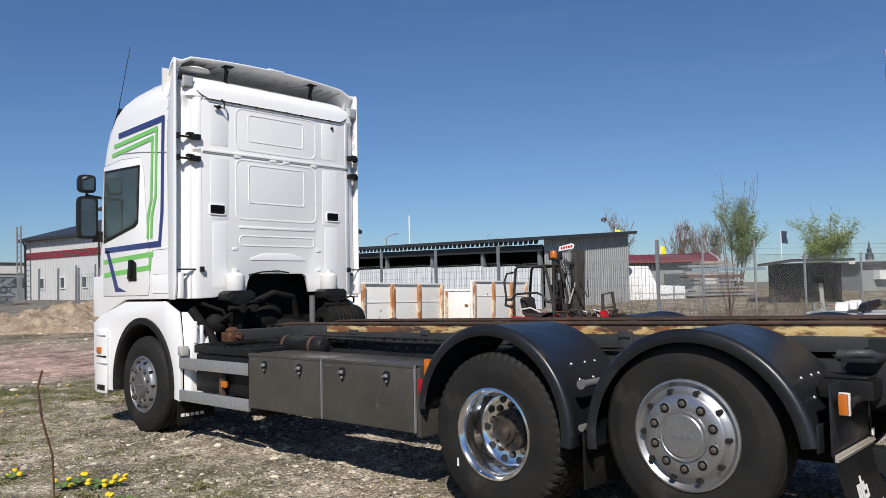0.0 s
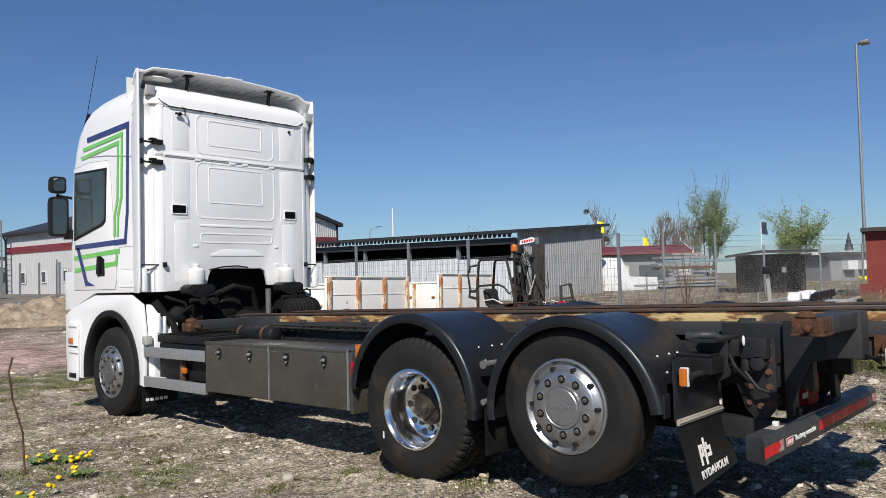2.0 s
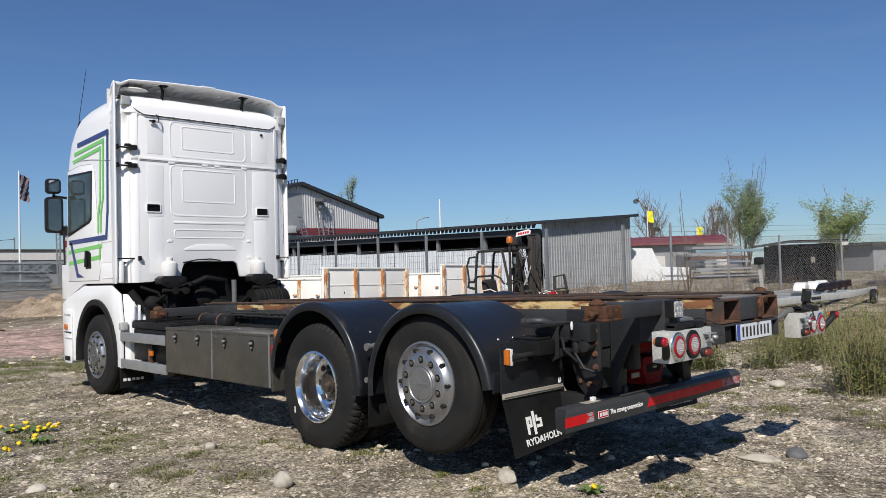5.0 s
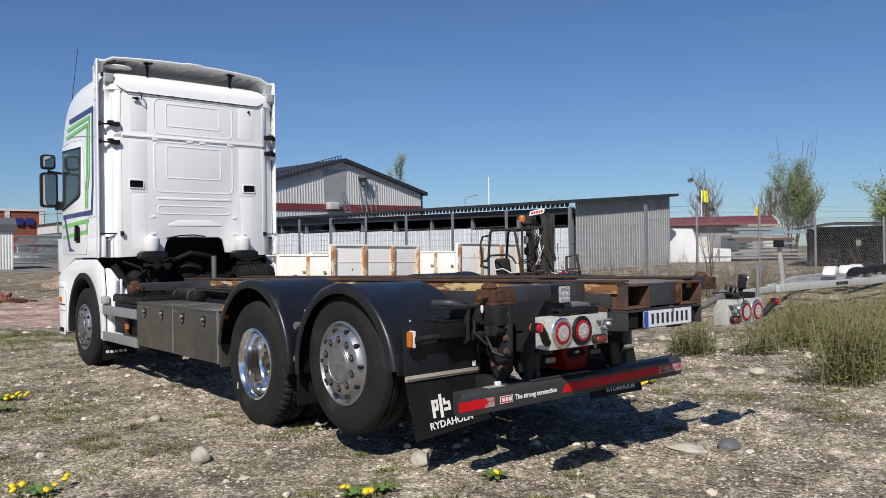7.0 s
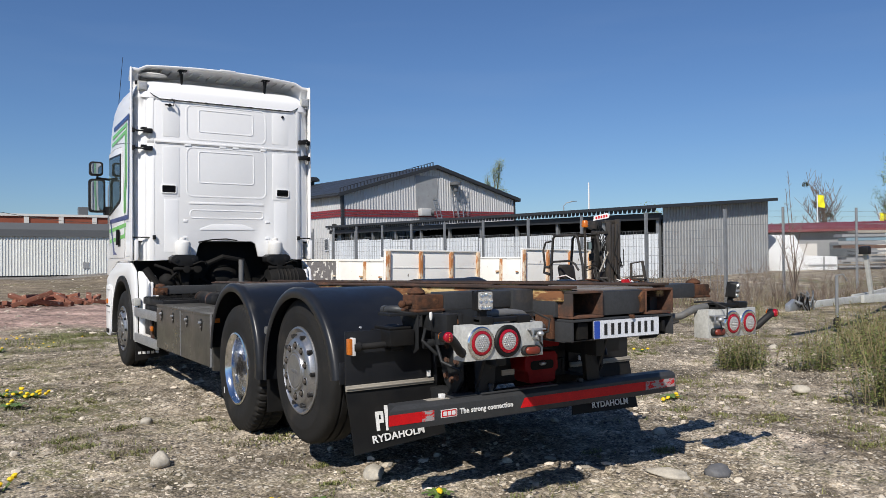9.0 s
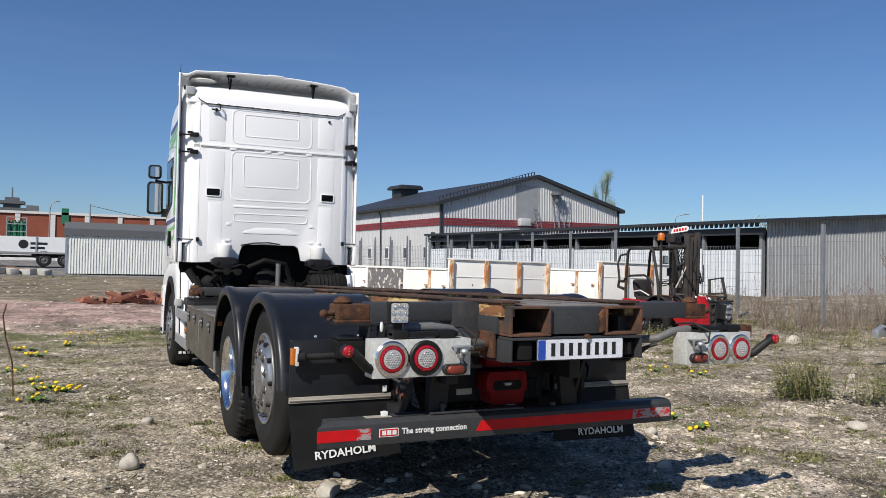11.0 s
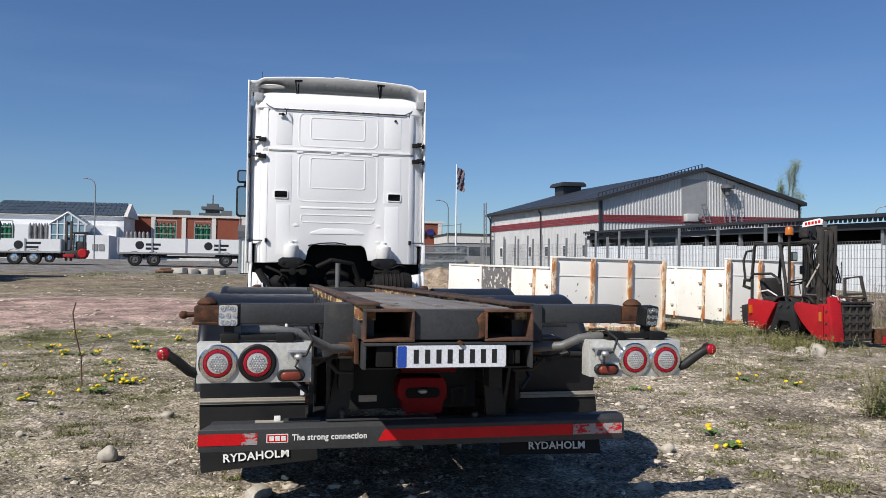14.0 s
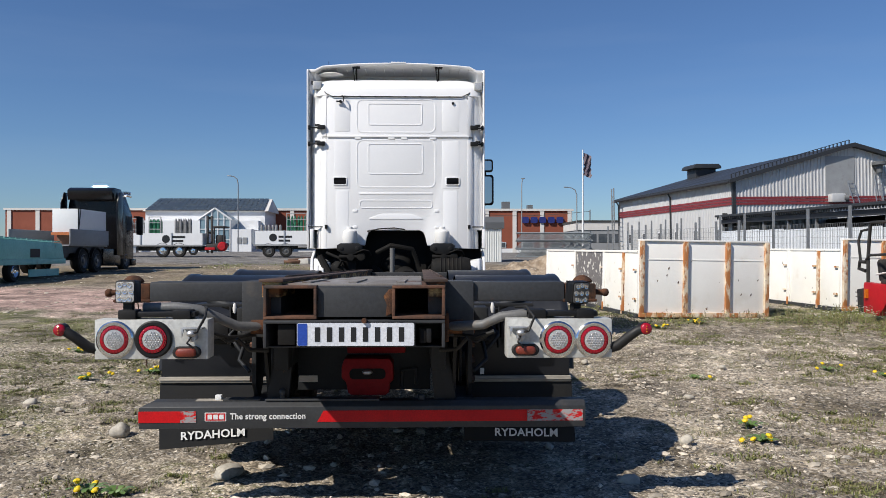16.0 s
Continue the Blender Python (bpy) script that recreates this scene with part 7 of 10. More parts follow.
    for xx in (0.70, 0.80):
        part("lift_cylinder", Shape().cyl((xx, 1.52, 0.3), (xx, 1.48, 1.85), 0.032), MASTSTEEL, f)
    part("hydraulic_column", Shape().box(0.76, 1.92, 0.62, 0.92, 2.04, 2.0), FKBLACK, f, bevel=0.02)
    part("valve_block", Shape().box(0.73, 1.88, 1.15, 0.95, 2.08, 1.32), FKBLACK, f, bevel=0.02)
    part("column_cap", Shape().box(0.72, 1.86, 1.86, 0.94, 2.10, 2.06), FKBLACK, f, bevel=0.03)
    for k in range(9):
        xx = 0.62 + 0.045 * k
        s = Shape()
        s.tube([(xx, 1.84, 0.70), (xx - 0.05, 1.70 + 0.02 * k, 1.0 + 0.03 * k), (xx, 1.80, 1.55), (xx + 0.05, 1.72, 1.98 - 0.06 * k), (xx + 0.12, 1.52, 1.72 - 0.05 * k), (xx + 0.16, 1.46, 1.0)], 0.013, 6)
        part("hydraulic_hose", s, RUBBER, f)
    part("lashing_strap", Shape().tube([(0.88, 1.38, 1.66), (0.62, 1.36, 1.42), (0.40, 1.34, 1.10), (0.30, 1.36, 0.92)], 0.018, 6), STRIPWOOD, f, "grey-beige hanging strap")
    part("loose_cable", Shape().tube([(0.85, 1.3, 1.75), (0.70, 1.30, 1.35), (0.80, 1.2, 1.05), (0.95, 1.25, 1.05), (1.0, 1.3, 1.4)], 0.010, 6), RUBBER, f)
    part("loose_cable", Shape().tube([(0.60, 1.62, 1.85), (0.50, 1.50, 1.45), (0.55, 1.45, 1.15), (0.70, 1.5, 0.85)], 0.010, 6), RUBBER, f)
    random.seed(9)
    for k in range(22):
        y1 = 0.45 + 1.0 * random.random()
        xx = 0.05 + 0.9 * random.random()
        s = Shape()
        s.tube([(xx, y1, 0.62), (xx + random.uniform(-.1, .1), y1 + random.uniform(-.15, .15), 0.72 + 0.10 * random.random()), (xx + random.uniform(-.15, .15), y1 + random.uniform(-.25, .25), 0.66 + 0.14 * random.random())], random.uniform(0.012, 0.03), 5)
        part("fitting", s, random.choice((FKBLACK, MASTSTEEL, RUSTLOCK, WHITE_DULL)), f)
    # ribbed dark guard across the front, with the fork frame behind
    part("guard_plate", Shape().box(0.17, 0.38, 0.04, 0.78, 0.405, 0.68), MASTSTEEL, f, "dark ribbed load guard", bevel=0.006)
    for xx in (0.18, 0.32, 0.46, 0.60, 0.74):
        part("guard_upright", Shape().box(xx, 0.345, 0.05, xx + 0.035, 0.379, 0.67), MASTSTEEL, f, bevel=0.006)
    for z in (0.07, 0.21, 0.35, 0.49, 0.63):
        part("guard_bar", Shape().box(0.17, 0.330, z, 0.78, 0.344, z + 0.025), MASTSTEEL, f, bevel=0.004)
    part("guard_lip", Shape().box(0.16, 0.32, 0.68, 0.80, 0.48, 0.71), FKBLACK, f, bevel=0.008)
    part("fork_frame", Shape().tube([(0.56, 0.72, 0.50), (0.54, 0.70, 1.10), (0.80, 0.62, 1.14), (0.90, 0.58, 0.56)], 0.032, 6), MASTSTEEL, f)
    part("fork_frame_bar", Shape().tube([(0.56, 0.71, 0.82), (0.85, 0.60, 0.84)], 0.02, 6), MASTSTEEL, f)
    part("fork_stub", Shape().box(0.92, 0.25, -0.02, 1.22, 0.52, 0.24), RUSTLOCK, f, bevel=0.03)
    part("fork_heel", Shape().prism([(0.90, 0.0), (1.12, 0.02), (1.12, 0.07), (0.96, 0.13), (0.90, 0.12)], "y", 0.18, 0.24), FKRED, f, bevel=0.01)
    for k in range(5):
        part("hanging_hose", Shape().tube([(0.50 + 0.07 * k, 1.42, 1.70 - 0.1 * k), (0.46 + 0.06 * k, 1.34, 1.30 - 0.08 * k), (0.58 + 0.06 * k, 1.30, 1.06 - 0.07 * k), (0.72 + 0.05 * k, 1.36, 1.20), (0.76 + 0.06 * k, 1.42, 1.62)], 0.011, 5), RUBBER, f)
    for k, (yy, zz) in enumerate(((0.70, 0.68), (0.88, 0.70), (1.05, 0.69), (1.20, 0.72), (0.60, 0.69))):
        part("valve", Shape().cyl((0.20 + 0.08 * k, yy, 0.60), (0.20 + 0.08 * k, yy, zz + 0.06), 0.04, n=8), (FKBLACK, MASTSTEEL)[k % 2], f)


build_forklift()


# ---- fences ----
def fence_panel_mesh(w, h, px, pz, r=0.0035):
    s = Shape()
    n = int(w / px)
    for i in range(n + 1):
        x = w * i / n
        s.box(x - r, -r, 0.05, x + r, r, h)
    m = int(h / pz)
    for j in range(m + 1):
        z = 0.05 + (h - 0.05) * j / m
        s.box(0, -r * 3, z - r, w, -r, z + r)
    return s.mesh("wire_panel", WIRE, smooth=0, recalc=False)


def link_panel_mesh(w, h, d=0.085, r=0.0021):
    s = Shape()
    k = -h
    while k < w:
        for sg in (1, -1):
            a = max(0.0, -k) if sg > 0 else max(0.0, -k)
            b = min(h, w - k)
            if b - a > 0.02:
                z0, z1 = (a, b) if sg > 0 else (h - a, h - b)
                s.tube([(k + a, 0, z0), (k + b, 0, z1)], r, 3)
        k += d
    return s.mesh("chain_link", WIRE, smooth=0, recalc=False)


def build_fences():
    beyond = spread(1.06, 0, -1.5, -4.2)
    fence = thing("yard_fence", "galvanised mesh fence with tall steel posts", "fence", beyond)
    pitch = 2.58
    xs = lambda y: 13.0 + 0.008 * (y - 8.4)
    pm = fence_panel_mesh(pitch - 0.05, 1.95, 0.10, 0.20)
    pf = fence_panel_mesh(pitch - 0.05, 1.95, 0.20, 0.20, 0.005)
    for k in range(15):
        y = 8.40 + pitch * k
        x, z = xs(y), land(xs(y), y)
        part("post", Shape().box(x - 0.035, y - 0.035, z - 0.3, x + 0.035, y + 0.035, z + 2.45), GALVPOST, fence)
        if k < 14:
            tagged(part("wire_panel", pm if k < 6 else pf, None, fence, M=pose(x - 0.04, y + 0.02, z, 0, 0, 90)), "", "", "", "stuff")
    link = thing("chain_link_fence", "chain-link fence with galvanised posts", "fence", beyond)
    cm = link_panel_mesh(3.0, 2.05)
    pts = [(13.0, 8.40), (14.8, 8.02), (17.7, 7.75), (19.6, 6.98), (23.0, 6.3), (26.0, 5.7), (29.0, 5.1), (32.0, 4.5)]
    for i, (x, y) in enumerate(pts):
        z = land(x, y)
        hh = 2.5 if i in (1, 2) else 2.10
        if i:
            part("post", Shape().cyl((x, y, z - 0.3), (x, y, z + hh), 0.035, n=8), GALVPOST, link)
        if i < len(pts) - 1:
            d = Vector((pts[i + 1][0] - x, pts[i + 1][1] - y))
            M = pose(x, y, z, 0, 0, math.degrees(math.atan2(d.y, d.x))) @ Matrix.Diagonal((d.length / 3.0, 1, 1, 1))
            tagged(part("chain_link", cm, None, link, M=M), "", "", "", "stuff")
            part("top_wire", Shape().tube([(x, y, z + 2.06), (*pts[i + 1], land(*pts[i + 1]) + 2.06)], 0.008, 4), WIRE, link)
            for b in (2.25, 2.4):
                part("barbed_wire", Shape().tube([(x, y, z + b), (*pts[i + 1], land(*pts[i + 1]) + b)], 0.004, 3), WIRE, link)
    # far fence along the hall
    far = thing("hall_fence", "tall grey fence posts in front of the warehouse", "fence")
    for k in range(9):
        y = 42.2 + 2.87 * k
        x = 18.5 - 0.105 * (y - 52)
        z = land(x, y)
        part("post", Shape().box(x - 0.06, y - 0.06, z - 0.3, x + 0.06, y + 0.06, z + 2.5), GALVPOST, far)


build_fences()


# ---- far left: white hut, brick building, works building, lorries ----
def build_hut():
    h = thing("white_hut", "white corrugated hut with grey roof band", "hut", pose(-3.35, 44.0, 0.62, 0, 0, 1.0))
    W, D = 8.7, 3.0
    part("front_wall", corrugated(0, W, 2.25, 0.1, 0.145, 0.03), CORRWHITE, h, smooth=0)
    part("side_wall", corrugated(0, D, 2.25, 0.1, 0.145, 0.03), CORRWHITE, h, smooth=0, M=pose(0, D, 0, 0, 0, -90))
    part("core", Shape().box(0.05, 0.05, 0.1, W - 0.05, D, 2.25), CORRWHITE, h)
    part("roof_band", Shape().prism([(-0.12, 2.24), (D, 2.24), (D, 2.95), (0.25, 3.0), (-0.12, 2.62)], "x", -0.12, W + 0.15), GREYROOF, h, "grey sloping roof band")
    part("base_frame", Shape().box(0.1, 0.1, -0.3, W - 0.1, D, 0.1), DARKSHED, h)
    part("corner_trim", Shape().box(-0.05, -0.05, 0.1, 0.06, 0.06, 2.3), TRUSSGREY, h)
    part("wall_hatch", Shape().box(6.7, -0.06, 0.45, 7.0, -0.03, 0.8), GREYWALL, h)


build_hut()


def build_brick():
    b = thing("brick_building", "long red-brick building with pale pilasters", "building", pose(-62, 114, 1.0, 0, 0, 0))
    W, H = 85.4, 6.65
    part("wall", Shape().box(0, 0, -1, W, 14, H), BRICK, b)
    part("roof_edge", Shape().box(-0.2, -0.2, H, W + 0.2, 14.2, H + 0.32), PALE, b)
    n = 20
    for k in range(n + 1):
        x = W - 0.4 - k * 4.22
        if x > -0.2:
            part("pilaster", Shape().box(x - 0.3, -0.15, 0, x + 0.3, -0.001, H), PALE, b)
    part("plinth_band", Shape().box(0, -0.1, 0.0, W, -0.005, 0.9), WHITEWALL, b)
    for k in range(9):
        x = W - 2.6 - k * 4.22
        w = part("window", Shape().box(x - 0.9, -0.13, 1.0, x + 0.9, -0.003, 1.9), WHITEWALL, b)
        part("pane", Shape().box(x - 0.78, -0.16, 1.08, x + 0.78, -0.131, 1.82), DARKGLASS, w)
    # company sign, as plain shapes
    for k in range(5):
        s = Shape()
        x = W - 7.7 + k * 1.32
        s.loft([[(x + 0.5 + px, yy, 5.25 + pz) for px, pz in rr2(-0.52, -0.48, 0.52, 0.48, 0.25)] for yy in (-0.35, -0.16)])
        part("sign_shape", s, SIGNBLUE, b)
    for x, w, hh in ((30, 1.2, 1.6), (52, 1.5, 1.0), (75, 1.2, 1.3), (79, 0.8, 0.8), (45, 2.4, 0.9)):
        part("roof_vent", Shape().box(x, 3, H + 0.3, x + w, 4.5, H + 0.3 + hh), GREYROOF, b)
    part("green_panel", Shape().box(56.5, -0.2, H - 1.2, 57.4, -0.15, H + 0.9), BOTTLEGREEN, b)


build_brick()


def build_works():
    b = thing("works_building", "white works building with solar roof and glazed gable", "building", pose(-38.4, 106, 1.0))
    W = 16.7
    part("wall", Shape().box(0, 0, -1, W, 8, 6.15), WHITEWALL, b)
    part("ledge", Shape().box(0, -1.6, -1, W - 0.6, -0.01, 4.75), WHITEWALL, b)
    s = Shape()
    s.add([(-0.3, -0.4, 6.1), (W + 0.5, -0.4, 6.1), (W + 0.1, 5.0, 8.15), (0.5, 5.0, 8.15), (-0.3, 9, 6.1), (W + 0.5, 9, 6.1)], [(0, 1, 2, 3), (1, 5, 2), (0, 3, 4), (3, 2, 5, 4), (0, 4, 5, 1)])
    part("roof", s, PALE, b, smooth=0)
    for i in range(24):
        for j in range(4):
            f0, f1 = (j + 0.06) / 4, (j + 0.97) / 4
            xa0, xb0 = 0.0 + i * 0.694, 0.665 + i * 0.694

            def P(x, f):
                sh = 0.75 * f * (1 - 2 * x / W)
                return (x + sh * 0.5, -0.38 + 5.3 * f, 6.17 + 2.02 * f)
            s = Shape()
            q = [Vector(P(xa0 + 0.05, f0)), Vector(P(xb0, f0)), Vector(P(xb0, f1)), Vector(P(xa0 + 0.05, f1))]
            s.add(q + [v + Vector((0, -0.03, 0.08)) for v in q], [(3, 2, 1, 0), (4, 5, 6, 7), (0, 1, 5, 4), (1, 2, 6, 5), (2, 3, 7, 6), (3, 0, 4, 7)])
            part("solar_panel", s, SOLAR, b, smooth=0)
    part("low_wing", Shape().box(13.2, -6.5, -1, 16.2, 0, 3.4), WHITEWALL, b)
    for k in range(2):
        w = part("window", Shape().box(14.3 + 0.75 * k, -6.58, 1.5, 14.9 + 0.75 * k, -6.52, 2.3), GREYWALL, b)
    for k in range(4):
        w = part("window", Shape().box(1.5 + 2.2 * k, -1.68, 2.1, 2.6 + 2.2 * k, -1.62, 2.9), DARKGLASS, b)
    cx, hw, ez, az = 11.4, 2.0, 4.75, 6.1
    part("glazed_porch", Shape().prism([(cx - hw, -0.8), (cx + hw, -0.8), (cx + hw, ez), (cx, az), (cx - hw, ez)], "y", -6.5, -1.7), BLUEGLASS, b, "blue glazed porch gable")
    for k in range(6):
        x = cx - hw + 0.8 * k
        z = ez + (az - ez) * (1 - abs(x - cx) / hw)
        part("glazing_bar", Shape().box(x - 0.06, -6.6, -0.8, x + 0.06, -6.51, z), WHITEWALL, b)
    for z in (0.6, 2.0, 3.4, 4.75):
        part("glazing_bar", Shape().box(cx - hw, -6.61, z - 0.05, cx + hw, -6.602, z + 0.05), WHITEWALL, b)
    for sg in (-1, 1):
        part("porch_verge", Shape().tube([(cx + sg * (hw + 0.2), -6.56, ez - 0.1), (cx, -6.56, az + 0.08)], 0.12, 5), WHITEWALL, b)
    part("signboard", Shape().box(-3.4, -3, 0.5, -0.6, -2.9, 3.2), WHITEWALL, b)


build_works()


def dark_wheel(parent, x, y, z, r=0.5, w=0.3, bright=False):
    s = Shape()
    s.lathe([(r * 0.5, 0.0), (r * 0.62, 0.02), (r * 0.9, 0.0), (r, 0.05), (r, w - 0.05), (r * 0.9, w), (0.05, w)], 22, (x, y, z), (0, 1, 0))
    wh = part("wheel", s, TYRE, parent, smooth=35)
    s = Shape()
    s.lathe([(r * 0.60, 0.01), (r * 0.56, -0.01), (r * 0.42, 0.06), (r * 0.2, 0.05), (r * 0.16, -0.01), (0.01, -0.015)], 18, (x, y, z), (0, 1, 0))
    part("rim", s, CHROME if bright else RIMDARK, wh, smooth=35)
    for k in range(6):
        a = 2 * math.pi * k / 6
    return wh


def gas_board(t, x0, x1, z0, z1, y=0.0, marks=()):
    part("drop_side", Shape().box(x0, y, z0, x1, y + 2.5, z1), WHITEWALL, t, "white drop-side body")
    n = max(1, round((x1 - x0) / 2.4))
    for k in range(n + 1):
        x = x0 + (x1 - x0) * k / n
        part("stake", Shape().box(x - 0.05, y - 0.05, z0, x + 0.05, y - 0.001, z1 + 0.02), ALU, t)
    part("side_rail", Shape().box(x0, y - 0.04, z0 - 0.12, x1, y - 0.001, z0 - 0.01), GREYWALL, t)
    for mx in marks:
        part("round_emblem", Shape().cyl((mx, y - 0.01, (z0 + z1) / 2), (mx, y - 0.002, (z0 + z1) / 2), 0.30, n=20), INK, t)
        for j in range(2):
            part("letter_bar", Shape().box(mx + 0.42, y - 0.01, z0 + 0.20 + 0.30 * j, mx + 1.45 - 0.15 * (1 - j), y - 0.002, z0 + 0.36 + 0.30 * j), INK, t)


def bottles(t, x0, x1, y, z, mat, n, h=1.0, rack=True):
    for k in range(n):
        x = x0 + (x1 - x0) * (k + 0.5) / n
        part("gas_bottle", Shape().lathe([(0.10, 0), (0.11, 0.02), (0.11, h * 0.8), (0.06, h * 0.93), (0.04, h)], 10, (x, y + 0.12 * (k % 2), z), (0, 0, 1), caps=True), mat, t)
    if rack:
        s = Shape()
        for x in (x0, x1):
            s.box(x - 0.03, y - 0.2, z, x + 0.03, y - 0.15, z + h * 1.15)
        for zz in (0.3, 0.75, 1.15):
            s.box(x0, y - 0.2, z + h * zz - 0.03, x1, y - 0.16, z + h * zz + 0.03)
        part("bottle_rack", s, GREYWALL, t)


def build_gas_lorries():
    z = 0.99
    t = thing("gas_lorry", "white drop-side lorry loaded with gas bottles", "truck", pose(-23.5, 55, z))
    gas_board(t, -2.0, 7.3, 0.95, 1.82, 0, (4.55,))
    part("under_frame", Shape().box(-2.0, 0.8, 0.5, 7.2, 1.7, 0.9), DARKSHED, t)
    for x in (4.28, 5.52):
        dark_wheel(t, x, 0.05, 0.5, 0.5, bright=True)
    part("side_tank", Shape().box(0.3, 0.05, 0.35, 2.3, 0.6, 0.85), ALU, t)
    for x in (4.28, 5.52):
        s = Shape()
        s.loft([[(x + r * math.cos(a), yy, 0.5 + r * math.sin(a)) for yy, r in ((0.0, 0.56), (0.4, 0.56), (0.4, 0.6), (0.0, 0.6))] for a in [radians(10 + 16 * k) for k in range(11)]])
        part("mudguard", s, BLACK, t)
    bottles(t, 3.0, 3.9, 1.0, 1.82, BOTTLEGREEN, 6, 1.1)
    bottles(t, 4.9, 6.2, 1.0, 1.82, BOTTLEGREY, 7, 1.15, False)
    bottles(t, 1.2, 2.6, 1.0, 1.82, BOTTLEGREY, 7, 1.0)
    f = thing("mounted_forklift", "small red and black forklift behind the lorry", "forklift", pose(-16.05, 55, z))
    for x in (0.62, 1.35):
        part("cab_post", Shape().tube([(x, 0.3, 0.8), (x + 0.03, 0.3, 2.25), (x, 1.6, 2.3)], 0.06, 6), FKBLACK, f)
    part("cab_roof", Shape().box(0.55, 0.25, 2.25, 1.45, 1.8, 2.38), FKBLACK, f, bevel=0.04)
    part("seat_block", Shape().box(0.7, 0.4, 0.8, 1.25, 1.5, 1.7), FKBLACK, f, bevel=0.12)
    for x in (0.0, 0.32):
        part("mast_rail", Shape().box(x, 0.5, 0.3, x + 0.14, 0.7, 3.15), MASTSTEEL, f, bevel=0.02)
    for z in (0.9, 1.8, 2.9):
        part("mast_cross", Shape().box(0.0, 0.71, z, 0.46, 0.8, z + 0.18), FKBLACK, f)
    part("body", Shape().prism([(0.1, 0.55), (1.0, 0.45), (1.35, 0.9), (1.3, 1.1), (0.1, 1.0)], "y", 0.1, 2.0), FKBLACK, f, bevel=0.05)
    part("counterweight", Shape().lathe([(0.02, 0), (0.26, 0.0), (0.36, 0.12), (0.36, 0.4), (0.26, 0.5), (0.02, 0.5)], 18, (1.28, 0.0, 0.82), (0, 1, 0)), FKRED, f, smooth=40)
    part("red_plate", Shape().box(0.0, 0.0, 0.55, 0.75, 0.1, 0.75), FKRED, f, bevel=0.02)
    dark_wheel(f, -0.9, 0.1, 0.5, 0.34, 0.2, True)
    tr = thing("gas_trailer", "white drop-side trailer loaded with gas racks", "trailer", pose(-12.5, 55.5, 1.0))
    gas_board(tr, 0.0, 11.8, 0.98, 2.02, 0, (1.5, 6.3))
    part("under_frame", Shape().box(0, 0.8, 0.6, 11.6, 1.7, 0.95), DARKSHED, tr)
    for x in (1.15, 2.45, 7.55, 8.85):
        dark_wheel(tr, x, 0.05, 0.47, 0.48)
    for x in (1.15, 2.45, 7.55):
        s = Shape()
        s.loft([[(x + r * math.cos(a), yy, 0.47 + r * math.sin(a)) for yy, r in ((0.0, 0.55), (0.4, 0.55), (0.4, 0.59), (0.0, 0.59))] for a in [radians(10 + 16 * k) for k in range(11)]])
        part("mudguard", s, BLACK, tr)
    part("underrun_rail", Shape().box(3.4, 0.0, 0.75, 6.8, 0.06, 0.92), PALE, tr)
    part("underrun_rail", Shape().box(3.4, 0.0, 0.40, 6.8, 0.06, 0.5), PALE, tr)
    bottles(tr, 2.4, 3.9, 1.0, 2.02, BOTTLEGREEN, 6, 1.2)
    bottles(tr, 5.2, 6.4, 1.0, 2.02, BOTTLEGREEN, 6, 1.15)
    bottles(tr, 0.3, 2.0, 1.0, 2.02, BOTTLEGREY, 6, 0.5, False)


build_gas_lorries()


def side_wheel(parent, x, y, z, r=0.5, w=0.3, bright=False):
    """Wheel turning in the y-z plane, disc facing +x."""
    wh = part("wheel", Shape().lathe([(r * 0.5, 0.0), (r * 0.62, 0.02), (r * 0.9, 0.0), (r, 0.05), (r, w - 0.05), (r * 0.9, w), (0.05, w)], 22, (x, y, z), (-1, 0, 0)), TYRE, parent, smooth=35)
    part("rim", Shape().lathe([(r * 0.60, 0.01), (r * 0.56, -0.01), (r * 0.42, 0.06), (r * 0.2, 0.05), (r * 0.16, -0.01), (0.01, -0.015)], 18, (x, y, z), (-1, 0, 0)), CHROME if bright else RIMDARK, wh, smooth=35)
    return wh


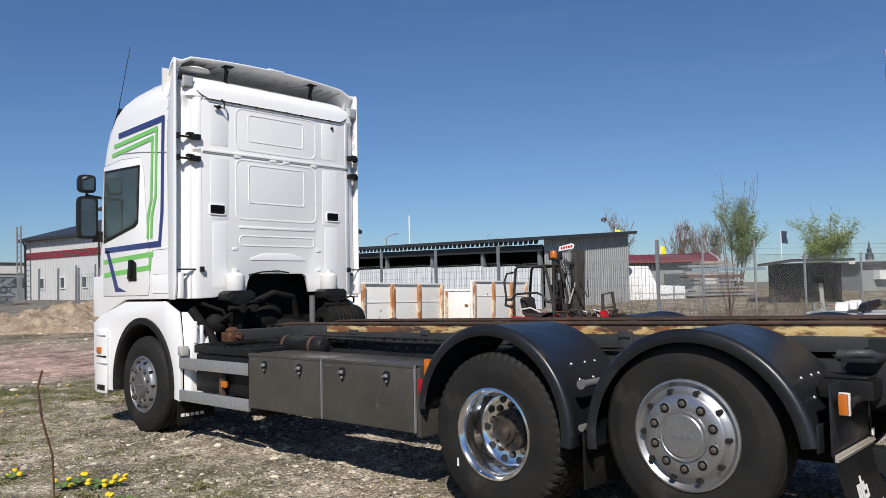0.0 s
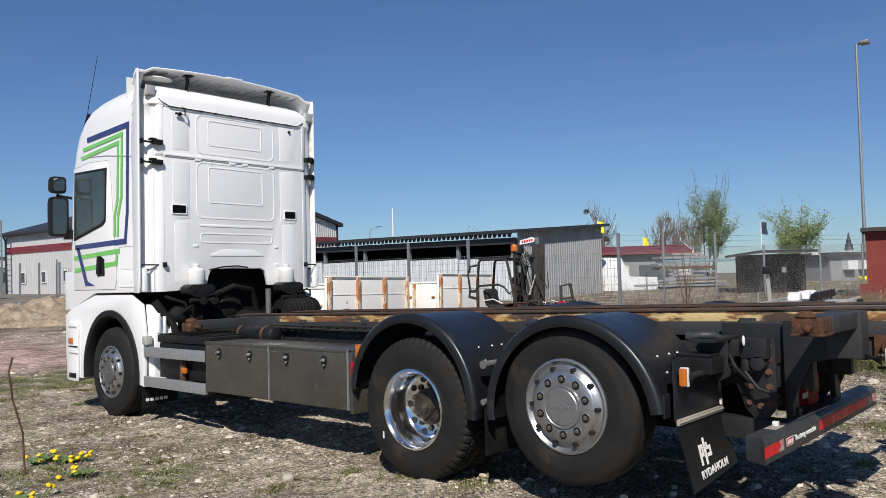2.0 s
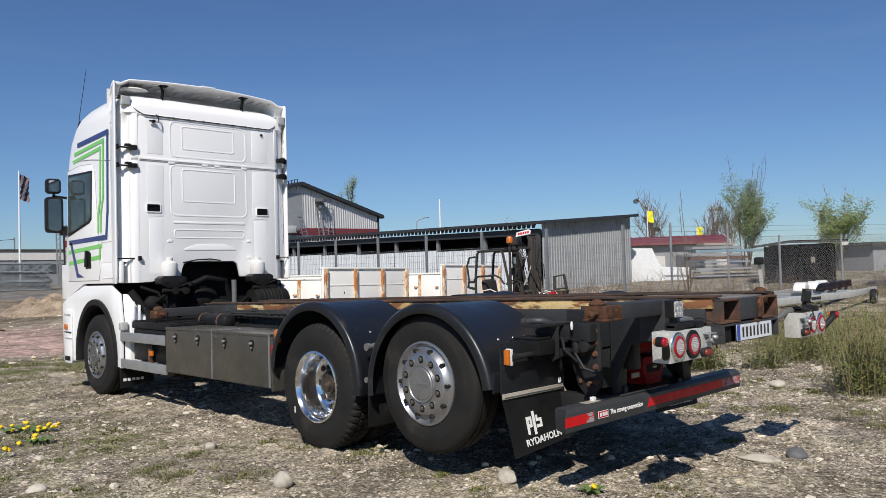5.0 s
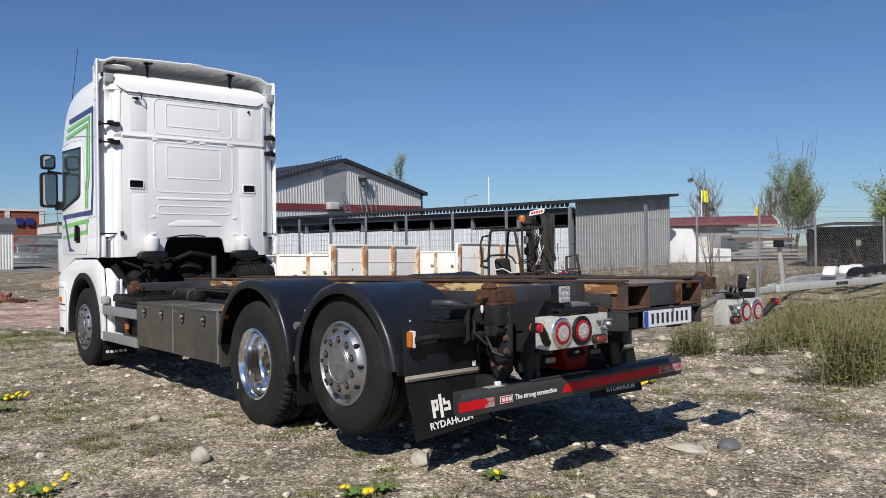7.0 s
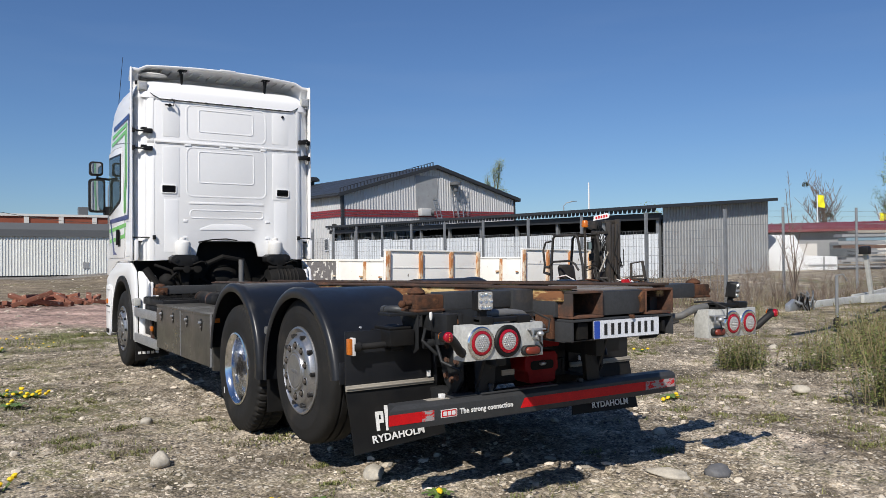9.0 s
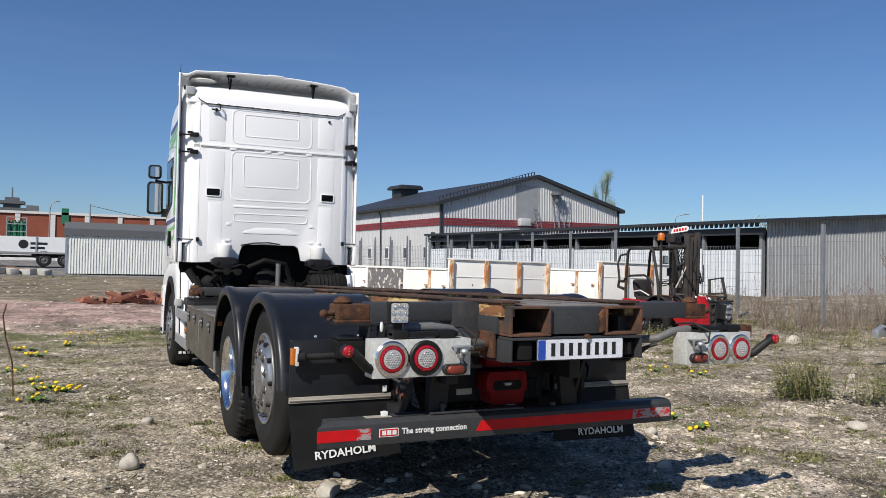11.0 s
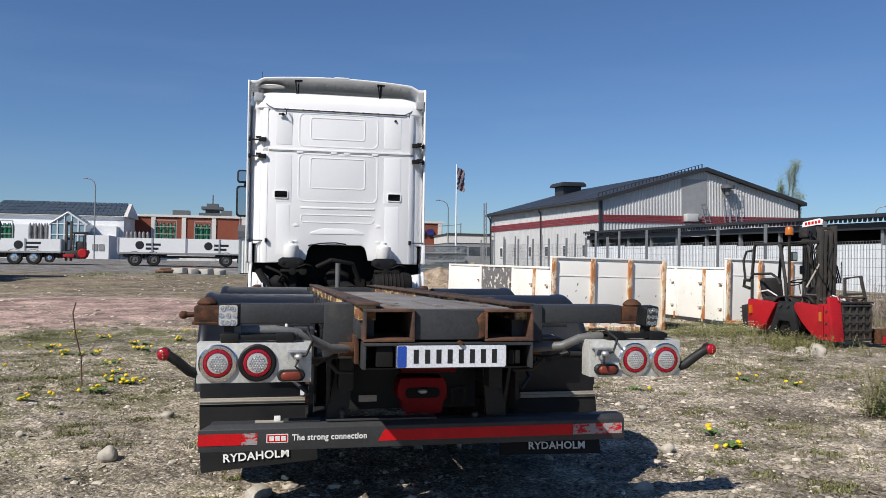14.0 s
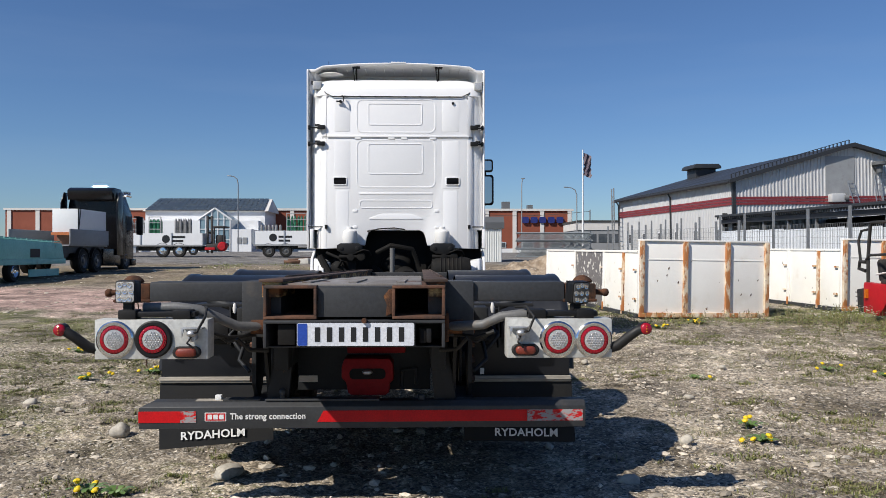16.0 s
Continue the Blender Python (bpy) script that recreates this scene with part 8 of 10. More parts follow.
def build_black_truck():
    zg = land(-15, 31)
    t = thing("black_truck", "black tractor truck with high sleeper cab", "truck", pose(-13.95, 29.1, zg - 0.03))
    # local: x from the right side (0) to the left (-2.5), y from the rear axle forwards
    s = Shape()
    s.loft([[(x, y, zz) for x, y in ((0, 4.0), (0, 5.6), (-0.15, 6.05), (-2.35, 6.05), (-2.5, 5.6), (-2.5, 4.0))] for zz in (0.55, 2.1)] +
           [[(x, y, 2.75) for x, y in ((0, 4.0), (0, 5.4), (-0.15, 5.85), (-2.35, 5.85), (-2.5, 5.4), (-2.5, 4.0))]] +
           [[(x, y, 3.55) for x, y in ((-0.12, 4.0), (-0.14, 5.0), (-0.3, 5.35), (-2.2, 5.35), (-2.36, 5.0), (-2.38, 4.0))]] +
           [[(x, y, 3.80) for x, y in ((-0.22, 4.0), (-0.26, 4.8), (-0.45, 5.05), (-2.05, 5.05), (-2.24, 4.8), (-2.28, 4.0))]])
    part("cab", s, TRUCKBLACK, t, "glossy black sleeper cab", bevel=0.04)
    for xx in (0.03, -2.57):
        part("side_deflector", Shape().prism([(3.35, 0.75), (4.05, 0.75), (4.05, 3.7), (3.75, 3.72), (3.42, 3.2)], "x", xx, xx + 0.05), TRUCKBLACK, t, bevel=0.015)
    part("roof_spoiler", Shape().prism([(3.55, 3.35), (4.9, 3.45), (4.6, 3.92), (3.75, 3.94), (3.5, 3.8)], "x", -2.3, -0.2), TRUCKBLACK, t, bevel=0.04)
    part("side_window", Shape().prism([(4.75, 1.95), (4.75, 2.65), (5.35, 2.62), (5.52, 1.95)], "x", 0.001, 0.012), DARKGLASS, t)
    part("door_seam", Shape().box(0.001, 4.62, 0.9, 0.008, 4.65, 2.75), BLACK, t)
    part("mirror", Shape().box(0.12, 5.65, 1.75, 0.42, 5.80, 2.65), BLACK, t, bevel=0.05)
    part("mirror_arm", Shape().box(0.0, 5.70, 2.6, 0.3, 5.74, 2.68), BLACK, t)
    part("roof_lamp_bar", Shape().tube([(-0.15, 5.1, 3.70), (-0.05, 5.4, 3.62), (-0.5, 5.5, 3.72), (-2.0, 5.5, 3.72)], 0.05), CHROME, t)
    for k in range(3):
        part("roof_lamp", Shape().lathe([(0.02, 0), (0.10, 0.0), (0.10, 0.08), (0.02, 0.1)], 14, (-0.2 - 0.12 * k, 5.5, 3.80), (0, 1, 0)), CHROME, t)
    part("air_horn", Shape().tube([(-0.7, 4.2, 4.02), (-1.4, 4.3, 4.02)], 0.03), CHROME, t)
    part("side_fairing", Shape().box(-0.10, 2.0, 0.30, 0.0, 4.0, 1.05), TRUCKBLACK, t, bevel=0.03)
    part("front_skirt", Shape().box(-2.4, 5.5, 0.22, -0.02, 6.08, 0.56), TRUCKBLACK, t, bevel=0.05)
    part("frame", Shape().box(-1.75, -0.9, 0.55, -0.75, 4.4, 0.95), DARKSHED, t)
    for y in (0.0, 1.35):
        for xx in (0.0, -2.2):
            side_wheel(t, xx, y, 0.51, 0.51)
    for xx in (0.0, -2.2):
        side_wheel(t, xx, 4.7, 0.51, 0.51)
    for y in (0.0, 1.35):
        s = Shape()
        s.loft([[(xx, y + r * math.cos(a), 0.51 + r * math.sin(a)) for xx, r in ((0.0, 0.57), (-0.4, 0.57), (-0.4, 0.6), (0.0, 0.6))] for a in [radians(15 + 15 * k) for k in range(11)]])
        part("mudguard", s, BLACK, t)
    lo = thing("low_loader", "turquoise low-loader trailer with plank ramp bed", "trailer", pose(-13.9, 23.5, land(-15, 24) - 0.02))
    part("deck", Shape().box(-2.5, -9.0, 0.60, 0.0, 3.8, 0.80), TURQ, lo, bevel=0.02)
    part("raised_bed", Shape().prism([(-1.6, 0.801), (3.7, 0.801), (3.5, 1.40), (-1.2, 1.54)], "x", -2.48, -0.02), TURQ, lo, bevel=0.02)
    for k in range(12):
        part("deck_board", Shape().box(-2.46, -1.1 + 0.38 * k, 0, -0.04, -0.78 + 0.38 * k, 0.05), TURQ, lo, M=pose(0, 0, 1.55 - 0.01 * k))
    # dark panel laid on the side stands in for a shaded recess
    part("bed_recess", Shape().box(-0.018, 1.0, 0.86, -0.004, 1.7, 1.18), DARKSHED, lo)
    part("side_skirt", Shape().box(-0.05, 0.9, 0.15, 0.0, 3.2, 0.42), TURQ, lo)
    part("gooseneck", Shape().prism([(3.3, 0.60), (3.2, 1.0), (4.0, 1.30), (8.0, 1.30), (8.0, 1.05), (4.6, 1.00), (3.9, 0.60)], "x", -2.3, -0.2), STEELGREY, lo, bevel=0.02)
    for xx in (-0.05, -2.5):
        part("neck_board", Shape().box(xx, 4.2, 1.36, xx + 0.05, 8.05, 2.0), GREYWALL, lo, "grey drop board", bevel=0.01)
    part("neck_floor", Shape().box(-2.44, 4.2, 1.301, -0.06, 8.05, 1.36), GREYWALL, lo)
    for y in (-3.0, -1.6, -0.1):
        for xx in (0.0, -2.2):
            side_wheel(lo, xx, y, 0.37, 0.37, 0.28, bright=True)
    cr = thing("white_crate", "white panel box with a dark strap", "box", pose(-15.05, 28.6, land(-15, 24) + 1.345))
    part("panel", Shape().box(0, 0, 0.45, 1.05, 2.9, 1.50), WHITEWALL, cr, bevel=0.01)
    part("bearer", Shape().box(0.1, 0.2, -0.002, 0.95, 0.4, 0.449), OLDWOOD, cr)
    part("bearer", Shape().box(0.1, 2.4, -0.002, 0.95, 2.6, 0.449), OLDWOOD, cr)
    part("strap", Shape().box(1.051, 0.02, 0.45, 1.06, 0.10, 1.51), DARKSHED, cr)
    part("strap", Shape().prism([(0.0, 0.5), (0.07, 0.5), (0.3, 1.5), (0.23, 1.5)], "x", 1.061, 1.068), DARKSHED, cr)
    part("orange_plank", Shape().box(0.0, -0.12, 0.40, 1.0, -0.02, 0.52), ORANGE, cr, "orange planks")


build_black_truck()


def build_left_clutter():
    random.seed(21)
    for k in range(26):
        x, y = random.gauss(-0.8, 0.75), random.gauss(21.0, 0.6)
        z = land(x, y) + random.uniform(0.02, 0.30) * math.exp(-((x + 0.8) / 1.0) ** 2)
        l = random.uniform(0.5, 1.1)
        s = Shape().box(-l / 2, -0.07, -0.05, l / 2, 0.07, 0.07)
        solid("timber_piece", s, BRICKPILE, "reddish broken timber piece in a heap", "timber", "heap of broken timber", bevel=0.012, M=pose(x, y, z, random.uniform(-15, 15), random.uniform(-20, 20), random.uniform(0, 180)))
    for k in range(8):
        x, y = -7.2 + 0.22 * k + random.uniform(-.3, .3), 43.2 + random.uniform(-.5, .5)
        s = Shape().cyl((-1.0, 0, 0), (1.0, 0, 0), 0.10, 0.08, 7)
        solid("log", s, OLDWOOD, "weathered brown log in a low stack", "log", "stack of logs", M=pose(x, y, land(x, y) + 0.09 + 0.08 * (k % 3), 0, random.uniform(-4, 4), random.uniform(-25, 25)))
    for k in range(4):
        x, y = -6.6 + 0.75 * k, 42.6 - 0.2 * k
        s = Shape().box(-0.22, -0.45, 0, 0.22, 0.45, 0.34)
        solid("concrete_block", s, CONCRETE, "pale weathered concrete block", "block", "row of concrete blocks", bevel=0.06, M=pose(x, y, land(x, y) - 0.03, random.uniform(-6, 6), random.uniform(-8, 8), random.uniform(10, 60)))
    # stacked lattice masts
    for k in range(9):
        L, q = 5.6, 0.60
        t = thing("lattice_section", "galvanised lattice mast section lying in a stack", "truss", pose(7.6 + 0.35 * (k % 3), 54.5 + 1.0 * (k % 3), land(10, 55) + 0.62 * (k // 3), 0, 0, 3 + 3 * (k % 2)), "stack of lattice masts")
        s = Shape()
        for yy in (0, q):
            for zz in (0.05, q):
                s.tube([(0, yy, zz), (L, yy, zz)], 0.045, 5)
        part("chord", s, TRUSSGREY, t)
        s = Shape()
        n = 9
        for i in range(n):
            a, b = L * i / n, L * (i + 1) / n
            s.tube([(a, 0, 0.05), (b, 0, q)], 0.028, 4)
            s.tube([(b, 0, 0.05), (a, 0, q)], 0.028, 4)
            s.tube([(a, q, 0.05), (b, q, q)], 0.028, 4)
            s.tube([(a, 0, q), (b, q, q)], 0.028, 4)
        part("lacing", s, TRUSSGREY, t)
    g = thing("grey_office", "low grey flat-roofed office building", "building", pose(20.5, 95, 1.2))
    part("wall", Shape().box(0, 0, 0, 26, 10, 3.0), GREYWALL, g)
    part("upper_band", Shape().box(-0.1, -0.1, 3.0, 26.1, 10, 4.0), PALE, g)
    part("roof_edge", Shape().box(-0.2, -0.2, 4.0, 26.2, 10.1, 4.25), DARKSHED, g)
    for k in range(6):
        part("window", Shape().box(0.6 + 2.0 * k, -0.05, 1.4, 2.3 + 2.0 * k, -0.01, 2.5), DARKGLASS, g)
    # lamps, flags, wires
    for x, y, h, arm in ((-22.9, 95, 9.6, -1.0), (13.2, 95, 9.5, 0.3), (20.3, 95, 8.4, -1.3), (-6.6, 105, 7.5, 1.0)):
        l = thing("street_lamp", "tall grey street lamp with curved arm", "street lamp", at(x, y))
        part("pole", Shape().tube([(0, 0, 0), (0, 0, h - 1.0), (arm * 0.15, 0, h - 0.4), (arm * 0.5, 0, h - 0.1), (arm, 0, h)], 0.075, 8, taper=0.05), GALVPOST, l)
        part("lamp_head", Shape().box(arm - 0.38, -0.12, h - 0.06, arm + 0.12, 0.12, h + 0.06), GALVPOST, l, bevel=0.04)
    fl = thing("flagpole", "white flagpole with limp dark flag", "flagpole", at(16.9, 75))
    part("pole", Shape().cyl((0, 0, 0), (0, 0, 10.6), 0.11, 0.06, 10), WHITEWALL, fl)
    s = Shape()
    s.loft([[(0.1 + 0.75 * i / 8 + 0.08 * math.sin(3 * j), 0.12 * math.sin(i * 1.3 + j), 10.3 - 2.3 * j / 8 - 0.35 * i / 8) for i in range(9)] for j in range(9)], caps=False, closed=False)
    part("flag", s, FLAGDARK, fl)
    s = Shape()
    pts = [(-2.0 + 24.0 * i / 16, 100 - 5.0 * i / 16, 8.2 - 1.6 * i / 16 - 1.2 * math.sin(math.pi * i / 16)) for i in range(17)]
    s.tube(pts, 0.04, 4)
    w = thing("overhead_cable", "thin overhead cable between two posts", "cable")
    part("wire", s, DARKSHED, w)
    part("pole", Shape().cyl((pts[-1][0], pts[-1][1], 1.2), (*pts[-1][:2], 6.8), 0.08, n=6), GALVPOST, w)
    part("pole", Shape().cyl((pts[0][0], pts[0][1], 1.2), (*pts[0][:2], 8.4), 0.08, n=6), GALVPOST, w)
    tw = thing("control_tower", "small grey stepped tower on a far roof", "tower", pose(-15.8, 170, 1.0))
    for (a, b, c) in ((1.6, 0, 9.9), (2.6, 9.9, 10.5), (1.4, 10.5, 11.3), (2.2, 11.3, 11.9), (1.2, 11.9, 12.6), (0.12, 12.6, 14.6)):
        part("storey", Shape().box(-a, -a, b, a, a, c), GREYROOF, tw)
    # dirt mound
    s, loops = Shape(), []
    noise.seed_set(5)
    nx, ny = 150, 90
    for j in range(ny):
        row = []
        for i in range(nx):
            x, y = 2.2 + 9.4 * i / (nx - 1), 22.3 + 9.4 * j / (ny - 1)
            u, v = (x - 6.9) / 4.1, (y - 27.0) / 4.1
            e = max(0.0, 1 - u * u - v * v)
            hgt = (1.10 * e ** 0.9 * (0.72 + 0.5 * noise.noise((x * 0.45, y * 0.45, 0))) + (0.22 * noise.noise((x * 1.6, y * 1.6, 3)) + 0.13 * noise.noise((x * 4.5, y * 4.5, 7)) + 0.06 * noise.noise((x * 11, y * 11, 2))) * min(1, 3 * e)) if e > 0 else 0
            row.append((x, y, land(x, y) + hgt - (0.06 if e <= 0.02 else 0)))
        loops.append(row)
    s.loft(loops, caps=False, closed=False)
    mound = solid("earth_mound", s, SANDHEAP, "heap of brown earth and stones", "mound", smooth=60)


SANDHEAP = shader("earth_heap", (0.36, 0.285, 0.205), (0.20, 0.145, 0.095), 2.6, 0.95, grain=18, bump=0.9, dist=0.03, amount=0.7, spots=((0.45, 0.39, 0.31), 5, 0.58, 0.68))
build_left_clutter()


# ---- far right ----
def tree(x, y, h, spread, name, label, leafmat, seed, nleaf, leaf=0.07, bare=False, trunk=0.09, birch=False, width=0.0, balls=0, leaders=0):
    rng = random.Random(seed)
    t = thing(name, label, "tree", at(x, y))
    tips, limbs = [], []

    def limb(p, d, ln, r, depth):
        pts = [Vector(p)]
        dd = Vector(d).normalized()
        n = 4
        for i in range(n):
            dd = (dd + Vector((rng.uniform(-.22, .22), rng.uniform(-.22, .22), rng.uniform(-0.05, .18)))).normalized()
            pts.append(pts[-1] + dd * ln / n)
            if depth > 0:
                for q in range(3 if bare else 2):
                    if i >= (1 if depth < 3 else 0):
                        a = rng.uniform(0, 2 * math.pi)
                        side = Vector((math.cos(a), math.sin(a), rng.uniform(0.15, 0.8)))
                        limb(pts[-1], (dd * 0.55 + side * spread).normalized(), ln * rng.uniform(0.38, 0.6), r * 0.45, depth - 1)
            if depth <= 1:
                tips.append((pts[-1], depth))
        limbs.append((pts, r, depth))
    if birch:
        limb((0, 0, 0), (0, 0, 1), h * 0.9, trunk, 3)
    else:
        for k in range(5):
            a = rng.uniform(0, 6.28)
            limb((0.25 * math.cos(a), 0.25 * math.sin(a), 0), (0.35 * math.cos(a) * spread, 0.35 * math.sin(a) * spread, 1), h * rng.uniform(0.62, 0.9), trunk * 0.6, 2)
    top = max(q.z for pts, r, d in limbs for q in pts)
    wide = sorted(math.hypot(q.x, q.y) for pts, r, d in limbs for q in pts)[-6] if width else 1.0
    thin = 0.0024 * h if bare else 0.004
    kz, kx = h / top, (width / 2 / wide if width else h / top)
    fit = lambda q: Vector((q.x * kx, q.y * kx, q.z * kz))
    wood = Shape()
    for pts, r, d in limbs:
        wood.tube([tuple(fit(q)) for q in pts], max(r, thin), 5 if d > 1 else 3, taper=max(r * 0.4, thin * 0.7))
    tips = [(fit(q), d) for q, d in tips]
    # bare leading shoots standing out of the crown
    for k in range(leaders):
        a, q = rng.uniform(0, 6.28), rng.uniform(0.0, 0.18) * h
        p = Vector((q * math.cos(a), q * math.sin(a), h * 0.80))
        pts = [p + Vector((0.05 * h * f * math.cos(a + f), 0.05 * h * f * math.sin(a), f * h * rng.uniform(0.20, 0.40))) for f in (0, 0.35, 0.7, 1.0)]
        wood.tube(pts, 0.013, 4, taper=0.006)
        for w in range(9):
            f = rng.uniform(0.1, 0.9) * 3
            c = pts[int(f)].lerp(pts[int(f) + 1], f % 1)
            wood.tube([c, c + Vector((rng.uniform(-.25, .25), rng.uniform(-.25, .25), rng.uniform(0.15, 0.5)))], 0.007, 3, taper=0.004)
    part("trunk", wood, TWIG if bare else BARK, t, smooth=60)
    if nleaf:
        s = Shape()
        for k in range(nleaf):
            p, dp = tips[rng.randrange(len(tips))]
            c = p + Vector((rng.gauss(0, 1), rng.gauss(0, 1), rng.gauss(0, 1))) * leaf * 1.6
            u = Vector((rng.gauss(0, 1), rng.gauss(0, 1), rng.gauss(0, 1))).normalized()
            w = u.orthogonal().normalized()
            L = leaf * rng.uniform(0.7, 1.4)
            s.add([c - u * L * 0.5, c + w * L * 0.32, c + u * L * 0.5, c - w * L * 0.32], [(0, 1, 2, 3)])
        me = s.mesh("crown", leafmat, smooth=0, recalc=False)
        tagged(part("crown", me, None, t), "", "", "", "stuff")
    for k in range(balls):
        p, dp = tips[rng.randrange(len(tips))]
        s, R = Shape(), rng.uniform(0.025, 0.042) * h
        for q in range(260):
            u = Vector((rng.gauss(0, 1), rng.gauss(0, 1), rng.gauss(0, 1))).normalized()
            w = u.orthogonal().normalized() * R * 0.13
            c = p * 0.93 + u * R * rng.uniform(0.3, 1.0)
            s.add([c - w, c + u * R * 0.4, c + w], [(0, 1, 2)])
        part("mistletoe", s.mesh("mistletoe", MISTLE, smooth=0, recalc=False), None, t, "dark round mistletoe clump")
    return t


def build_right():
    tree(41.3, 17.95, 6.2, 0.74, "young_tree", "young tree in fresh green leaf behind the fence", LEAF, 3, 14000, 0.085, width=4.4, leaders=5)
    tree(50.8, 15.9, 5.1, 0.8, "young_tree", "bushy young tree with yellow-green leaves", LEAFYEL, 7, 12500, 0.11, width=4.8, leaders=2)
    for x, y, h, w, seed, balls, lab in ((149.3, 88.6, 18.0, 10.6, 11, 5, "bare tree with dark mistletoe balls"), (143.0, 70.8, 14.0, 8.0, 12, 4, "bare brown tree with mistletoe behind the sheds"),
                                       (139.9, 65.7, 12.5, 8.0, 13, 0, "bare brown tree behind the red roof"), (150.5, 66.7, 13.6, 9.0, 14, 3, "bare brown tree with mistletoe behind the sheds")):
        tree(x, y, h, 0.85, "bare_tree", lab, LEAF, seed, 0, bare=True, trunk=0.22, width=w, balls=balls)
    tree(76.0, 103.0, 17.2, 0.35, "birch", "slim birch in light spring leaf beside the warehouse", LEAF, 17, 7000, 0.17, trunk=0.22, birch=True, width=6.0)
    tree(46.2, 40.7, 4.9, 0.7, "young_tree", "small leafy treetop behind the shed roof", LEAF, 19, 1800, 0.13, trunk=0.10, width=2.6)
    # leafless sapling among the dry grass by the fence corner
    rng = random.Random(3)
    sp = thing("bare_sapling", "thin leafless sapling in front of the fence", "tree", at(14.0, 7.3))
    for k in range(7):
        a, h = rng.uniform(0, 6.28), (3.35, 2.9, 2.2, 1.9, 1.6, 1.3, 1.8)[k]
        dx, dy = (0.10 + 0.10 * k) * math.cos(a), (0.10 + 0.10 * k) * math.sin(a)
        s = Shape()
        pts = [Vector((dx * f * f + 0.05 * math.sin(5 * f + k), dy * f * f, h * f)) for f in (0, 0.2, 0.4, 0.6, 0.8, 1.0)]
        s.tube([tuple(q) for q in pts], 0.016, 5, taper=0.005)
        for q in range(26):
            f = rng.uniform(0.25, 1.0)
            i = min(4, int(f * 5))
            p = pts[i].lerp(pts[i + 1], f * 5 - i)
            d = Vector((rng.uniform(-1, 1), rng.uniform(-1, 1), rng.uniform(0.3, 1.2))).normalized()
            L = rng.uniform(0.04, 0.5 * (1.15 - f))
            s.tube([tuple(p), tuple(p + d * L * 0.5), tuple(p + d * L + Vector((0, 0, 0.05 * L)))], 0.005, 3, taper=0.002)
        part("stem", s, TWIG, sp)
    # low house with a red roof, white van body in front
    h = thing("red_roofed_house", "low house with red sheet roof and pale gable", "house", spread(1.40, 0.2, -5.2, -1.8) @ pose(27.6, 20.6, 0.08, 0, 0, -58))
    W = 6.8
    part("wall", Shape().box(0, 0, -0.5, W, 4.4, 2.4), GREYWALL, h)
    part("roof", Shape().prism([(-0.4, 2.44), (2.2, 2.84), (4.8, 2.44), (4.8, 2.54), (2.2, 2.94), (-0.4, 2.54)], "x", -0.5, W + 0.3), REDROOF, h, "red ribbed sheet roof")
    for k in range(18):
        part("roof_rib", Shape().prism([(-0.41, 2.541), (2.2, 2.941), (2.2, 2.97), (-0.41, 2.57)], "x", -0.3 + 0.4 * k, -0.26 + 0.4 * k), REDROOF, h)
    part("barge_board", Shape().prism([(-0.45, 2.36), (-0.45, 2.57), (2.2, 2.98), (4.85, 2.57), (4.85, 2.36), (2.2, 2.76)], "x", W + 0.301, W + 0.36), PALE, h)
    for k in range(4):
        part("window", Shape().box(0.8 + 1.9 * k, -0.05, 1.3, 2.2 + 1.9 * k, -0.01, 1.9), PALE if k % 2 else DARKGLASS, h)
    v = thing("white_boat", "white boat hull under a sloping cover behind the fence", "boat", spread(1.16, 0.2, -5.2, -1.8) @ pose(27.1, 17.35, 0.52, 0, 0, -42))
    part("hull", Shape().prism([(0.0, 0.0), (0.0, 1.85), (1.15, 1.82), (1.55, 0.92), (2.9, 0.86), (2.9, 0.0)], "y", 0, 1.8), WHITEWALL, v, "white slanted hull", bevel=0.03)
    part("rail", Shape().box(1.7, -0.03, 0.45, 2.85, -0.001, 0.52), GREYWALL, v)
    part("rail", Shape().box(2.3, -0.03, 0.0, 2.38, -0.001, 0.86), GREYWALL, v)
    pl = thing("pallet_stack", "stack of timber and pallets behind the fence", "timber", spread(1.14, 0.2, -5.2, -1.8) @ pose(29.9, 15.9, 0.55, 0, 0, -38))
    random.seed(31)
    for k in range(12):
        part("board", Shape().box(random.uniform(0, 1), 0, 0.17 * k, random.uniform(2.5, 4.5), 0.9, 0.17 * k + random.uniform(0.06, 0.14)), (GREYWALL, STRIPWOOD, GREYWALL, STRIPWOOD, GREYWALL, STRIPWOOD, GREYWALL, OLDWOOD, GREYWALL, BLUEGLASS, GREYWALL, STRIPWOOD)[k], pl)
    d = thing("dark_shelter", "dark lean-to shelter with thin black felt roof", "shed", pose(30.6, 12.35, 0.0, 0, 0, -70))
    part("roof", Shape().loft([[(x, -0.7, z - 0.10), (x, 4.2, z + 0.04), (x, 4.2, z + 0.10), (x, -0.7, z - 0.03)] for x, z in ((-0.45, 2.30), (1.1, 2.50), (3.45, 2.46))]), FELTSHADE, d, "thin black felt roof")
    part("fascia", Shape().loft([[(x, -0.74, z - 0.13), (x, -0.701, z - 0.13), (x, -0.701, z - 0.04), (x, -0.74, z - 0.04)] for x, z in ((-0.43, 2.30), (1.1, 2.48), (3.43, 2.44))]), DARKSHED, d, "weathered fascia board")
    # walls, posts and board near-black: the interior's shade is in their colour
    part("back_wall", Shape().box(0, 3.9, -0.2, 2.95, 4.0, 2.38), FELTSHADE, d)
